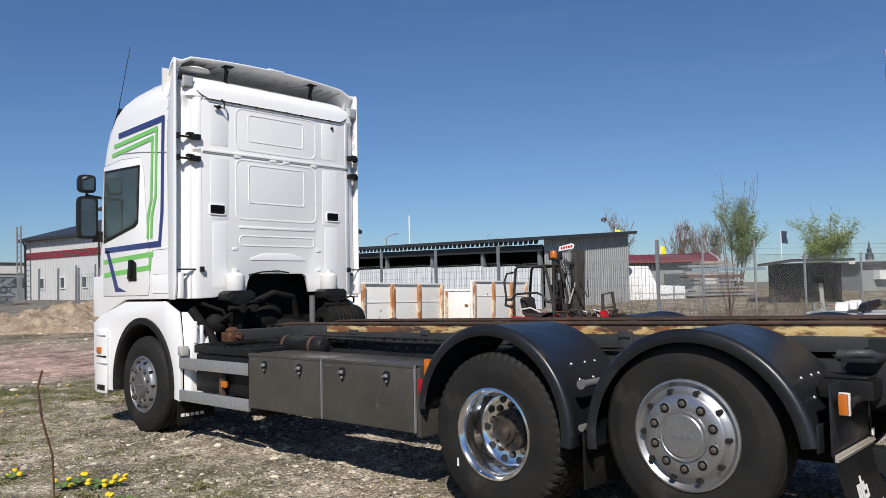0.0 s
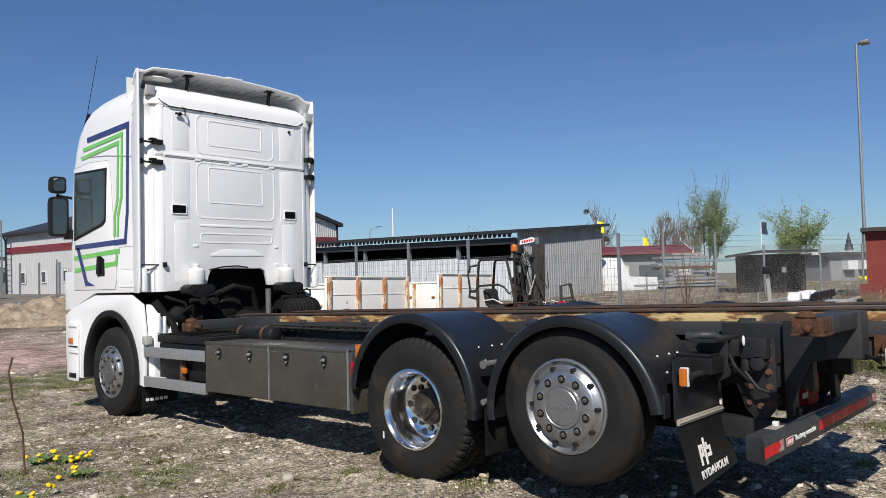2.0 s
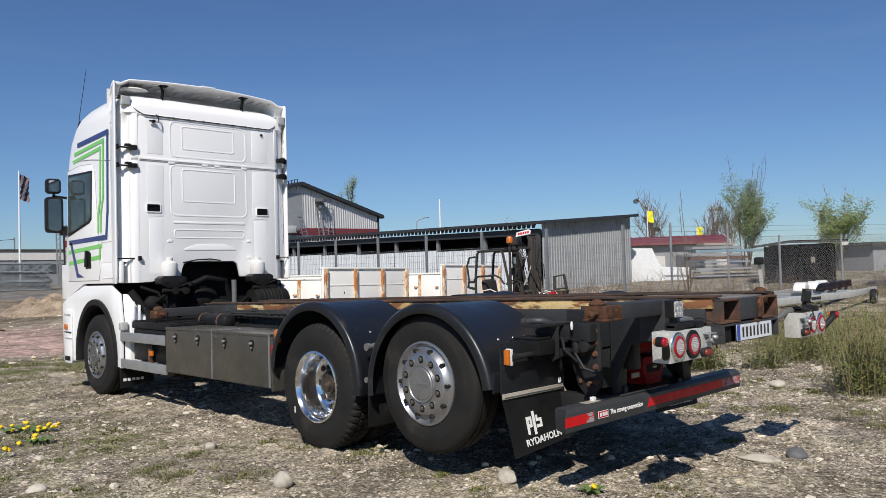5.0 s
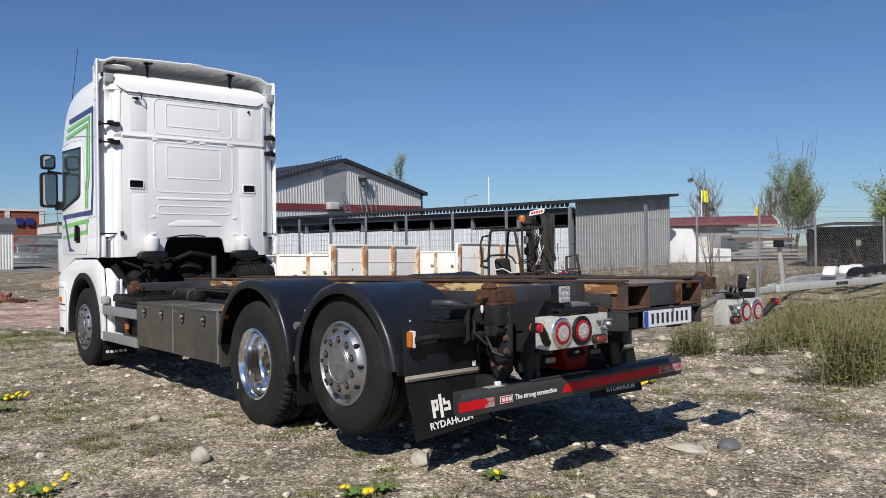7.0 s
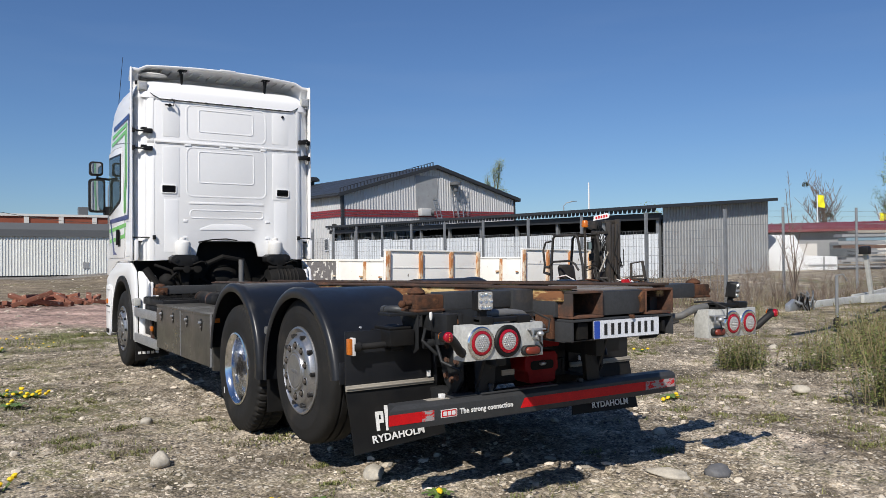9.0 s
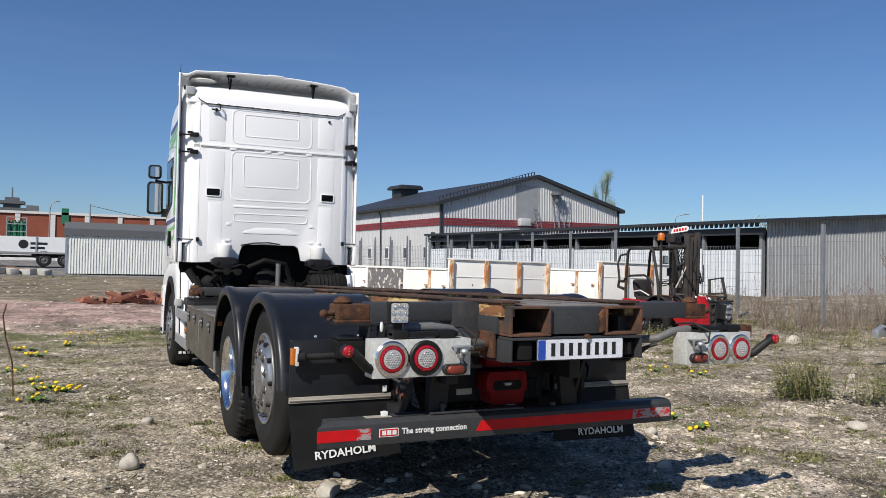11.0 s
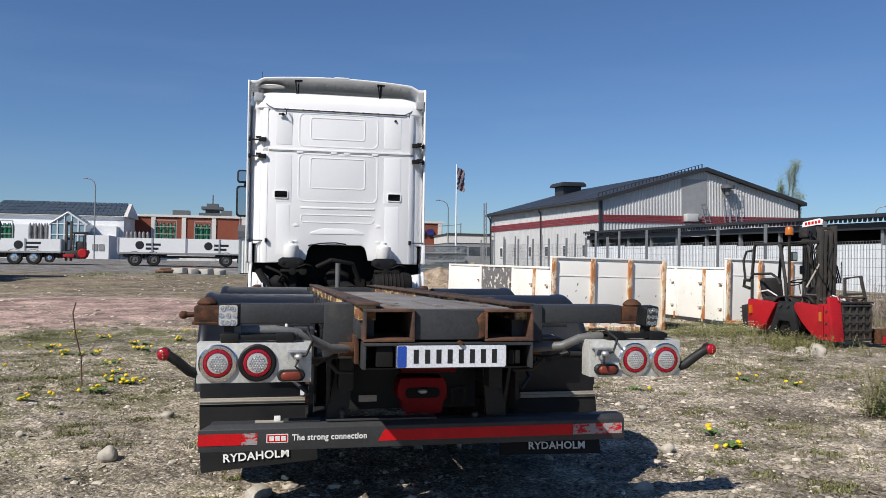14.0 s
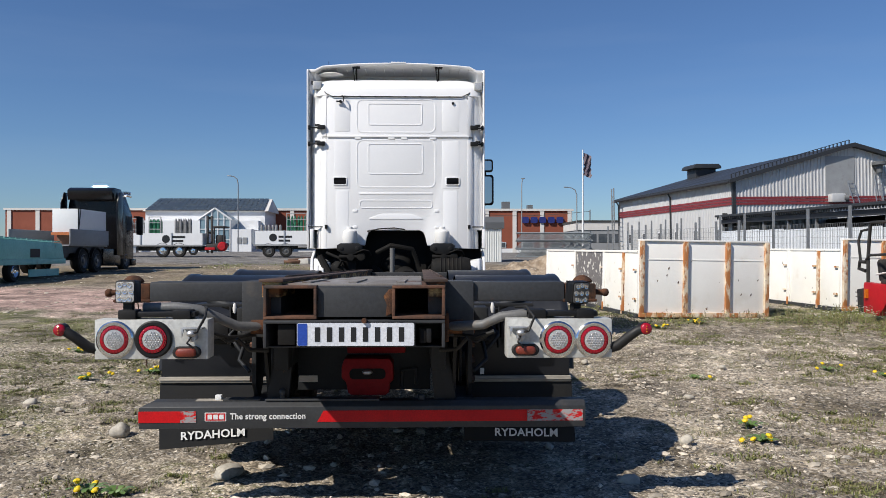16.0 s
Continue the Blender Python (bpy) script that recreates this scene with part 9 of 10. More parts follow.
    for x in (0.0, 2.85):
        part("side_wall", Shape().box(x, 0, -0.2, x + 0.1, 3.899, 2.24), FELTSHADE, d)
    for x in (0.12, 1.05, 1.95, 2.75):
        part("roof_post", Shape().box(x, -0.42, -0.2, x + 0.08, -0.34, 2.20), FELTSHADE, d)
    part("front_board", Shape().box(0.12, 0.5, -0.2, 1.3, 0.58, 1.5), FELTSHADE, d)
    part("white_end", Shape().box(3.2, -0.75, 2.18, 3.45, -0.742, 2.32), PALE, d)
    part("notice", Shape().box(1.95, -0.5, 1.45, 2.13, -0.44, 1.70), STRIPWOOD, d)
    g = thing("grey_depot", "long low grey depot building", "building", pose(49.5, 13.4, 0.3, 0, 0, -30))
    part("wall", Shape().box(0, 0, -0.5, 14, 6, 2.1), GREYWALL, g)
    part("roof_edge", Shape().box(-0.3, -0.3, 2.1, 14.3, 6.3, 2.35), DARKSHED, g)
    for k in range(3):
        part("cooling_unit", Shape().box(1.0 + 1.3 * k, -0.5, 1.2, 1.8 + 1.3 * k, -0.01, 1.8), WHITEWALL, g)
    part("yellow_bin", Shape().box(1.6, -1.2, 0.45, 2.5, -0.6, 0.75), FLAGYELLOW, g, bevel=0.1)
    r = thing("red_shed", "red boarded shed with black roof edge", "shed", pose(28.0, 6.25, 0.5, 0, 0, -78))
    part("wall", Shape().box(0, 0, -0.4, 6, 4, 2.45), REDWALL, r)
    part("roof", Shape().prism([(-0.35, 2.45), (4.3, 2.52), (4.3, 2.66), (-0.35, 2.60)], "x", -0.15, 6.3), DARKSHED, r)
    part("lower_box", Shape().box(-0.25, -0.6, -0.4, 1.0, -0.02, 0.45), REDWALL, r)
    l = thing("yard_lamp", "tall galvanised yard lamp post", "street lamp", at(59.9, 13.7) @ Matrix.Scale(2.06, 4))
    part("pole", Shape().tube([(0, 0, 0), (-0.02, 0, 3), (-0.05, -0.03, 8.7)], 0.075, 8, taper=0.04), GALVPOST, l)
    part("lower_sleeve", Shape().cyl((0, 0, 0), (-0.01, 0, 1.8), 0.10, n=8), GALVPOST, l)
    part("lamp_head", Shape().box(-0.15, -0.45, 8.68, 0.3, -0.12, 8.80), GALVPOST, l, bevel=0.05)
    part("lamp_arm", Shape().tube([(-0.05, -0.03, 8.68), (0.08, -0.25, 8.74)], 0.035, 6), GALVPOST, l)
    s = thing("church_spire", "far church spire with dark cap", "spire", pose(315, 78.7, 0.5) @ Matrix.Scale(1.12, 4))
    part("tower", Shape().box(-1.0, -1.0, 0, 1.0, 1.0, 7.6), PALE, s)
    part("cap", Shape().lathe([(1.5, 7.6), (1.2, 8.5), (1.3, 9.2), (0.7, 10), (0.8, 10.8), (0.35, 11.5), (0.4, 12), (0.05, 13.6)], 8, (0, 0, 0), (0, 0, 1), caps=True), SPIREDARK, s)
    for x, y, z, mat, lab in ((135.9, 81.2, 11.6, FLAGYELLOW, "yellow banner flag on a pole"), (233.0, 121.0, 12.8, FLAGYELLOW, "yellow banner flag on a pole"), (184.7, 65.2, 12.4, FLAGBLUE, "navy flag on a pole")):
        k = 2.1 if x < 150 else 2.7 if x < 200 else 3.3
        f = thing("banner_flag", lab, "flag", at(x, y))
        part("pole", Shape().cyl((0, 0, 0), (0, 0, z), 0.05 * k, n=6), WHITEWALL, f)
        q = Shape()
        q.loft([[(k * (0.06 + 0.5 * i / 6), k * (-0.35 * i / 6 + 0.05 * math.sin(i + j)), z - k * (1.1 * j / 6 + 0.12 * i / 6)) for i in range(7)] for j in range(7)], caps=False, closed=False)
        part("flag", q, mat, f)
    wp = thing("thin_mast", "thin white mast behind the shed", "mast", at(99.8, 104.9) @ Matrix.Scale(1.43, 4))
    part("pole", Shape().cyl((0, 0, 0), (0, 0, 10.0), 0.13, 0.10, 8), WHITEWALL, wp)
    q = thing("street_lamp", "far street lamp behind the shed roof", "street lamp", at(88.6, 99.4))
    part("pole", Shape().tube([(0, 0, 0), (0, 0, 9.2), (0.4, -0.2, 9.7), (1.2, -0.8, 9.95)], 0.09, 6), GALVPOST, q)
    part("lamp_head", Shape().prism([(1.1, 9.90), (2.1, 9.98), (2.1, 10.08), (1.1, 10.06)], "y", -1.1, -0.7), GALVPOST, q, bevel=0.02)
    # boat trailer with winch post and white fenders
    b = thing("boat_trailer", "galvanised boat trailer with winch post and white rollers", "trailer", pose(12.42, 4.60, land(12.4, 4.6) + 0.01, 0, 0, 9))
    part("tongue", Shape().prism([(-3.3, 0.42), (0.9, 0.42), (0.9, 0.56), (-3.3, 0.53)], "y", -0.05, 0.05), GALV, b, "pale galvanised tongue", bevel=0.01)
    for sg in (-1, 1):
        s = Shape()
        s.loft([[(x, sg * (yy + e), z) for e, z in ((-0.035, 0.41), (0.035, 0.41), (0.035, 0.57), (-0.035, 0.57))] for x, yy in ((-0.7, 0.09), (0.6, 0.26), (4.2, 0.98), (9.0, 1.04))])
        part("side_beam", s, GALV, b, "pale galvanised side beam", bevel=0.01)
    for k in range(7):
        x = 2.0 + 0.085 * k
        part("beam_bar", Shape().box(x, -0.598 - 0.017 * k, 0.46, x + 0.055, -0.578 - 0.017 * k, 0.53), INK, b)
    part("coupling", Shape().prism([(-3.75, 0.40), (-3.2, 0.42), (-3.2, 0.54), (-3.5, 0.60), (-3.75, 0.52)], "y", -0.05, 0.05), ALU, b, bevel=0.02)
    part("jockey_post", Shape().cyl((-1.95, -0.10, 0.06), (-1.95, -0.10, 0.98), 0.028), GALVPOST, b)
    part("jockey_crank", Shape().tube([(-1.95, -0.10, 0.98), (-1.95, -0.22, 1.0), (-1.86, -0.25, 0.88)], 0.012), GALVPOST, b)
    part("jockey_wheel", Shape().lathe([(0.02, 0), (0.09, 0), (0.11, 0.02), (0.11, 0.06), (0.09, 0.08), (0.02, 0.08)], 16, (-1.95, -0.14, 0.11), (0, 1, 0)), TYRE, b)
    part("winch_post", Shape().loft([[(x + px, py, z) for px, py in ((-0.05, -0.035), (0.05, -0.035), (0.05, 0.035), (-0.05, 0.035))] for x, z in ((0.02, 0.55), (-0.26, 1.38))]), GALV, b, "leaning galvanised winch post", bevel=0.006)
    part("bow_stop", Shape().prism([(-0.38, 1.36), (-0.20, 1.36), (-0.18, 1.46), (-0.24, 1.53), (-0.38, 1.51)], "y", -0.09, 0.09), BLACK, b, "black bow stop", bevel=0.02)
    for x in (2.4, 4.6, 6.8):
        w = 0.55 if x < 3 else 0.88
        part("cross_beam", Shape().box(x, -w, 0.44, x + 0.08, w, 0.54), ALU, b, bevel=0.008)
    for x, y in ((4.2, 0.22), (5.5, 0.15), (6.6, 0.15)):
        part("white_roller", Shape().prism([(x, 0.60), (x + 0.08, 0.76), (x + 0.26, 0.84), (x + 0.46, 0.80), (x + 0.58, 0.62)], "y", y - 0.22, y + 0.10), WHITE_DULL, b, "white plastic keel roller", bevel=0.05)
    for x in (4.5, 5.8, 7.0, 8.1):
        part("black_pad", Shape().prism([(x, 0.58), (x + 1.05, 0.58), (x + 1.0, 0.80), (x + 0.3, 0.76), (x, 0.66)], "y", -0.36, -0.20), BLACK, b, "black bunk pad", bevel=0.03)
        part("pad_bracket", Shape().box(x + 0.45, -0.32, 0.48, x + 0.53, -0.24, 0.60), GALVPOST, b)
    for y in (-1.25, 1.10):
        dark_wheel(b, 7.6, y, 0.27, 0.27, 0.16)
    rng = random.Random(8)
    for k in range(16):
        a = Vector((-3.55 + 0.09 * (k % 5), -0.15 + 0.05 * (k // 5), 0.52))
        e = Vector((rng.uniform(-.12, .12), rng.uniform(-.1, .1), rng.uniform(0.05, 0.2)))
        part("tangled_chain", Shape().tube([a, a + e, a + e + Vector((rng.uniform(-.1, .2), rng.uniform(-.1, .1), rng.uniform(-0.1, 0.08))), a + Vector((0.18, 0.02, -0.12))], 0.012, 5), rng.choice((MASTSTEEL, BLACK, GALVPOST)), b)


build_right()


# ---- ground ----
def gravel_material():
    m = bpy.data.materials.new("gravel_ground")
    m.use_nodes = True
    nt = m.node_tree
    p = nt.nodes["Principled BSDF"]
    N = lambda kind: nt.nodes.new("ShaderNode" + kind)
    L = nt.links.new
    co = N("TexCoord").outputs["Object"]

    def noi(sc, det=6.0, rough=0.6):
        n = N("TexNoise")
        n.inputs["Scale"].default_value, n.inputs["Detail"].default_value, n.inputs["Roughness"].default_value = sc, det, rough
        L(co, n.inputs["Vector"])
        return n.outputs[0]

    def rng(src, lo, hi, a=0.0, b=1.0, smooth=False):
        r = N("MapRange")
        if smooth:
            r.interpolation_type = 'SMOOTHSTEP'
        for k, v in (("From Min", lo), ("From Max", hi), ("To Min", a), ("To Max", b)):
            r.inputs[k].default_value = v
        L(src, r.inputs["Value"])
        return r.outputs[0]

    def mix(fac, x, y, mode='MIX'):
        k = N("Mix")
        k.data_type, k.blend_type = 'RGBA', mode
        if isinstance(fac, float):
            k.inputs[0].default_value = fac
        else:
            L(fac, k.inputs[0])
        for s, v in ((6, x), (7, y)):
            if isinstance(v, tuple):
                k.inputs[s].default_value = (*v, 1)
            else:
                L(v, k.inputs[s])
        return k.outputs[2]

    def math2(op, a, b):
        k = N("Math")
        k.operation = op
        for s, v in ((0, a), (1, b)):
            if isinstance(v, float):
                k.inputs[s].default_value = v
            else:
                L(v, k.inputs[s])
        return k.outputs[0]
    sep = N("SeparateXYZ")
    L(co, sep.inputs[0])
    X, Y = sep.outputs[0], sep.outputs[1]
    big, mid, fine = noi(0.22), noi(1.4, 8.0, 0.68), noi(14.0, 5.0, 0.7)
    col = mix(rng(mid, 0.38, 0.62), (0.355, 0.295, 0.220), (0.50, 0.430, 0.335))
    col = mix(rng(noi(0.55, 7.0, 0.65), 0.50, 0.64), col, mix(rng(fine, 0.35, 0.65), (0.15, 0.122, 0.086), (0.30, 0.252, 0.185)))
    col = mix(math2('MULTIPLY', rng(noi(5.5, 6.0, 0.7), 0.54, 0.70), 0.8), col, (0.135, 0.108, 0.076))
    # bare sandy patches
    sand = math2('MULTIPLY', rng(noi(0.75, 6.0, 0.66), 0.52, 0.66, smooth=True), 0.85)
    col = mix(sand, col, mix(rng(mid, 0.35, 0.65), (0.44, 0.375, 0.285), (0.55, 0.475, 0.375)))
    spot = N("VectorMath")
    spot.operation = 'DISTANCE'
    L(co, spot.inputs[0])
    spot.inputs[1].default_value = (2.1, -0.15, 0)
    heap = rng(math2('ADD', spot.outputs["Value"], rng(noi(4.0), 0.3, 0.7, -0.3, 0.3)), 0.55, 0.20, smooth=True)
    col = mix(math2('MULTIPLY', heap, 0.85), col, (0.60, 0.50, 0.40))
    v = N("TexVoronoi")
    v.inputs["Scale"].default_value = 58.0
    L(co, v.inputs["Vector"])
    v2 = N("TexVoronoi")
    v2.inputs["Scale"].default_value = 27.0
    L(co, v2.inputs["Vector"])
    sepc = N("SeparateColor")
    L(v.outputs["Color"], sepc.inputs[0])
    sepd = N("SeparateColor")
    L(v2.outputs["Color"], sepd.inputs[0])
    # each stone its own tone, dark soil in the gaps between stones
    stone = rng(sepc.outputs[0], 0.0, 1.0, 0.50, 1.55)
    col = mix(1.0, col, stone, 'MULTIPLY')
    gap = math2('MULTIPLY', rng(v.outputs["Distance"], 0.42, 0.66), rng(noi(3.2, 6.0, 0.7), 0.42, 0.62))
    col = mix(math2('MULTIPLY', gap, 0.7), col, (0.085, 0.067, 0.047))
    pale = math2('MULTIPLY', rng(sepd.outputs[1], 0.62, 0.68), rng(v2.outputs["Distance"], 0.46, 0.34))
    col = mix(pale, col, (0.60, 0.545, 0.46))
    darkst = math2('MULTIPLY', rng(sepd.outputs[2], 0.78, 0.86), rng(v2.outputs["Distance"], 0.46, 0.34))
    col = mix(darkst, col, (0.11, 0.10, 0.095))
    # pink gravel strip, then brown earth, then grey road metal far ahead on the left
    wob = math2('ADD', Y, rng(big, 0.3, 0.7, -2.5, 2.5))
    left = rng(math2('ADD', X, rng(mid, 0.3, 0.7, -0.8, 0.8)), 3.5, 1.5, 0, 1)
    pink = math2('MULTIPLY', math2('MULTIPLY', rng(wob, 12.5, 14.5, smooth=True), rng(wob, 22.0, 19.5, smooth=True)), left)
    col = mix(math2('MULTIPLY', pink, 0.92), col, mix(rng(fine, 0.3, 0.7), (0.42, 0.275, 0.225), (0.57, 0.415, 0.36)))
    earth = rng(wob, 20.0, 23.5, smooth=True)
    col = mix(math2('MULTIPLY', earth, 0.75), col, mix(rng(mid, 0.35, 0.65), (0.31, 0.245, 0.17), (0.21, 0.165, 0.11)))
    tuft = math2('MULTIPLY', earth, math2('MULTIPLY', rng(noi(0.45, 8.0, 0.7), 0.52, 0.62), rng(noi(9.0, 6.0), 0.40, 0.58)))
    col = mix(math2('MULTIPLY', tuft, 0.8), col, (0.135, 0.135, 0.055))
    far = rng(wob, 10.5, 13.5, smooth=True)
    col = mix(far, col, mix(1.0, col, rng(noi(2.6, 8.0, 0.8), 0.36, 0.64, 0.72, 1.30), 'MULTIPLY'))
    specks = N("TexVoronoi")
    specks.inputs["Scale"].default_value = 7.0
    L(co, specks.inputs["Vector"])
    sps = N("SeparateColor")
    L(specks.outputs["Color"], sps.inputs[0])
    clod = math2('MULTIPLY', far, math2('MULTIPLY', rng(sps.outputs[0], 0.72, 0.80), rng(specks.outputs["Distance"], 0.42, 0.25)))
    col = mix(math2('MULTIPLY', clod, 0.75), col, mix(rng(sps.outputs[1], 0.4, 0.6), (0.105, 0.085, 0.058), (0.47, 0.41, 0.33)))
    road = rng(wob, 38.0, 42.0, smooth=True)
    col = mix(math2('MULTIPLY', road, 0.85), col, mix(rng(fine, 0.3, 0.7), (0.20, 0.195, 0.19), (0.29, 0.28, 0.27)))
    # thin moss and dry grass
    mossn = noi(0.8, 9.0, 0.72)
    moss = math2('MULTIPLY', rng(mossn, 0.535, 0.64), rng(noi(22.0), 0.44, 0.58))
    nearer = rng(wob, 13.0, 10.0)
    col = mix(math2('MULTIPLY', math2('MULTIPLY', moss, nearer), 0.7), col, (0.15, 0.155, 0.05))
    leftmoss = math2('MULTIPLY', math2('MULTIPLY', rng(X, -1.0, -2.2, smooth=True), rng(wob, 1.0, 4.0, smooth=True)), math2('MULTIPLY', rng(noi(1.3, 9.0, 0.75), 0.45, 0.56), rng(noi(26.0, 4.0), 0.40, 0.54)))
    col = mix(math2('MULTIPLY', math2('MULTIPLY', leftmoss, nearer), 0.75), col, (0.15, 0.155, 0.055))
    band = math2('MULTIPLY', rng(wob, 9.0, 11.5, smooth=True), rng(wob, 14.0, 12.0, smooth=True))
    col = mix(math2('MULTIPLY', math2('MULTIPLY', band, rng(noi(1.1, 9.0), 0.44, 0.54)), 0.85), col, (0.145, 0.155, 0.05))
    rightg = math2('MULTIPLY', rng(math2('ADD', X, rng(mid, 0.3, 0.7, -2.0, 2.0)), 8.0, 13.0, smooth=True), rng(noi(1.6, 9.0), 0.46, 0.62))
    col = mix(math2('MULTIPLY', rightg, 0.85), col, mix(rng(fine, 0.35, 0.65), (0.17, 0.155, 0.065), (0.29, 0.235, 0.14)))
    # stains at two scales: damp dark earth and dusty pale drifts
    col = mix(1.0, col, rng(noi(0.9, 7.0, 0.74), 0.36, 0.62, 0.36, 1.14), 'MULTIPLY')
    col = mix(1.0, col, rng(noi(7.5, 5.0, 0.75), 0.36, 0.60, 0.58, 1.14), 'MULTIPLY')
    col = mix(1.0, col, rng(noi(34.0, 3.0, 0.8), 0.34, 0.66, 0.74, 1.22), 'MULTIPLY')
    L(col, p.inputs["Base Color"])
    p.inputs["Roughness"].default_value = 0.95
    p.inputs["Specular IOR Level"].default_value = 0.2
    hgt = math2('ADD', math2('MULTIPLY', v.outputs["Distance"], -0.5), math2('ADD', math2('MULTIPLY', v2.outputs["Distance"], -0.6), math2('MULTIPLY', fine, 0.9)))
    b = N("Bump")
    b.inputs["Strength"].default_value, b.inputs["Distance"].default_value = 0.75, 0.014
    L(hgt, b.inputs["Height"])
    L(b.outputs[0], p.inputs["Normal"])
    return m


def axis(lo, hi, fine, far_lo, far_hi):
    out = list(np.arange(lo, hi + 1e-6, fine))
    st, v = fine, hi
    while v < far_hi:
        st *= 1.07
        v += st
        out.append(v)
    st, v = fine, lo
    while v > far_lo:
        st *= 1.07
        v -= st
        out.insert(0, v)
    return out


def uneven(x, y):
    """Small humps and stones of the gravel."""
    d = math.hypot(x, y - 4)
    f = max(0.0, 1 - d / 60)
    lump = max(0.0, noise.noise((x * 4.2, y * 4.2, 6.6)))
    crumb = max(0.0, noise.noise((x * 10.5, y * 10.5, 2.2)))
    return f * (0.030 * noise.noise((x * 0.55, y * 0.55, 1.3)) + 0.022 * noise.noise((x * 1.9, y * 1.9, 4.1)) + 0.034 * lump + 0.030 * crumb * (0.5 + lump) + 0.014 * noise.noise((x * 17, y * 17, 8.8))) - 0.016


noise.seed_set(2)
gx, gy = axis(-5.5, 7.5, 0.030, -900, 900), axis(-2.6, 8.5, 0.030, -600, 900)
gv = [(x, y, land(x, y) + uneven(x, y)) for y in gy for x in gx]
nx = len(gx)
gf = [(j * nx + i, j * nx + i + 1, (j + 1) * nx + i + 1, (j + 1) * nx + i) for j in range(len(gy) - 1) for i in range(nx - 1)]
gme = bpy.data.meshes.new("ground")
gme.from_pydata(gv, [], gf)
gme.materials.append(gravel_material())
gme.shade_smooth()
tagged(new("ground", gme), "uneven pale gravel yard with sparse grass", "ground", kind="structure")


# ---- stones ----
STONE = shader("loose_stone", (0.50, 0.445, 0.365), (0.36, 0.31, 0.245), 5, 0.9, grain=60, bump=0.3, rand=0.5, island=True)
ROCK = shader("field_stone", (0.46, 0.42, 0.35), (0.36, 0.33, 0.28), 7, 0.9, grain=50, bump=0.5, rand=0.15, spots=((0.24, 0.22, 0.19), 9, 0.55, 0.75))
ROCKGREY = shader("grey_field_stone", (0.13, 0.13, 0.135), (0.10, 0.10, 0.105), 7, 0.85, grain=50, bump=0.5)
PHI = (1 + 5 ** 0.5) / 2
ICO_V = [Vector(v).normalized() for v in ((-1, PHI, 0), (1, PHI, 0), (-1, -PHI, 0), (1, -PHI, 0), (0, -1, PHI), (0, 1, PHI), (0, -1, -PHI), (0, 1, -PHI), (PHI, 0, -1), (PHI, 0, 1), (-PHI, 0, -1), (-PHI, 0, 1))]
ICO_F = [(0, 11, 5), (0, 5, 1), (0, 1, 7), (0, 7, 10), (0, 10, 11), (1, 5, 9), (5, 11, 4), (11, 10, 2), (10, 7, 6), (7, 1, 8), (3, 9, 4), (3, 4, 2), (3, 2, 6), (3, 6, 8), (3, 8, 9), (4, 9, 5), (2, 4, 11), (6, 2, 10), (8, 6, 7), (9, 8, 1)]

OCT_V = [Vector(v) for v in ((1, 0, 0.1), (0, 1, -0.1), (-1, 0, 0.1), (0, -1, 0), (0.2, 0.1, 1), (-0.1, -0.2, -1))]
OCT_F = [(0, 1, 4), (1, 2, 4), (2, 3, 4), (3, 0, 4), (1, 0, 5), (2, 1, 5), (3, 2, 5), (0, 3, 5)]


def scatter_stones():
    rng = random.Random(77)
    s = Shape()
    for k in range(74000):
        if k % 3:
            x, y = rng.uniform(-6.0, 6.5), rng.uniform(-2.4, 8.0)
        else:
            x, y = rng.uniform(-7.0, 12.0), rng.uniform(-3.0, 16.0)
        cl = noise.noise((x * 0.8, y * 0.8, 5.0)) + 0.7 * noise.noise((x * 2.7, y * 2.7, 7.0))
        if cl < 0.0 and rng.random() < 0.80:
            continue
        small = rng.random() < 0.80
        r = 0.004 + 0.010 * rng.random() ** 2 if small else 0.008 + 0.030 * rng.random() ** 4.0
        a = rng.uniform(0, 6.28)
        ca, sa = math.cos(a), math.sin(a)
        ex, ey, ez = rng.uniform(0.8, 1.7), rng.uniform(0.6, 1.1), rng.uniform(0.35, 0.8)
        z = land(x, y) + uneven(x, y) + r * ez * rng.uniform(-0.2, 0.4)
        vs = []
        for v in (OCT_V if small else ICO_V):
            j = rng.uniform(0.6, 1.3) * r if small else rng.uniform(0.72, 1.25) * r
            px, py = v.x * j * ex, v.y * j * ey
            vs.append((x + px * ca - py * sa, y + px * sa + py * ca, z + v.z * j * ez))
        s.add(vs, OCT_F if small else ICO_F)
    # coarser stones and clods over the bare earth farther ahead
    for k in range(2600):
        x, y = rng.uniform(-15, 4.0), 12.5 + 27 * rng.random() ** 1.3
        if noise.noise((x * 0.35, y * 0.35, 8.0)) < -0.05:
            continue
        r = 0.014 + 0.05 * rng.random() ** 4
        ez = rng.uniform(0.35, 0.7)
        z = land(x, y) + uneven(x, y) + r * ez * 0.3
        s.add([(x + v.x * r * rng.uniform(0.8, 1.5), y + v.y * r * rng.uniform(0.8, 1.3), z + v.z * r * ez) for v in ICO_V], ICO_F)
    me = s.mesh("gravel_stones", STONE, smooth=0, recalc=False)
    tagged(new("gravel_stones", me), "loose pale stones strewn over the gravel", "gravel", kind="stuff")


scatter_stones()


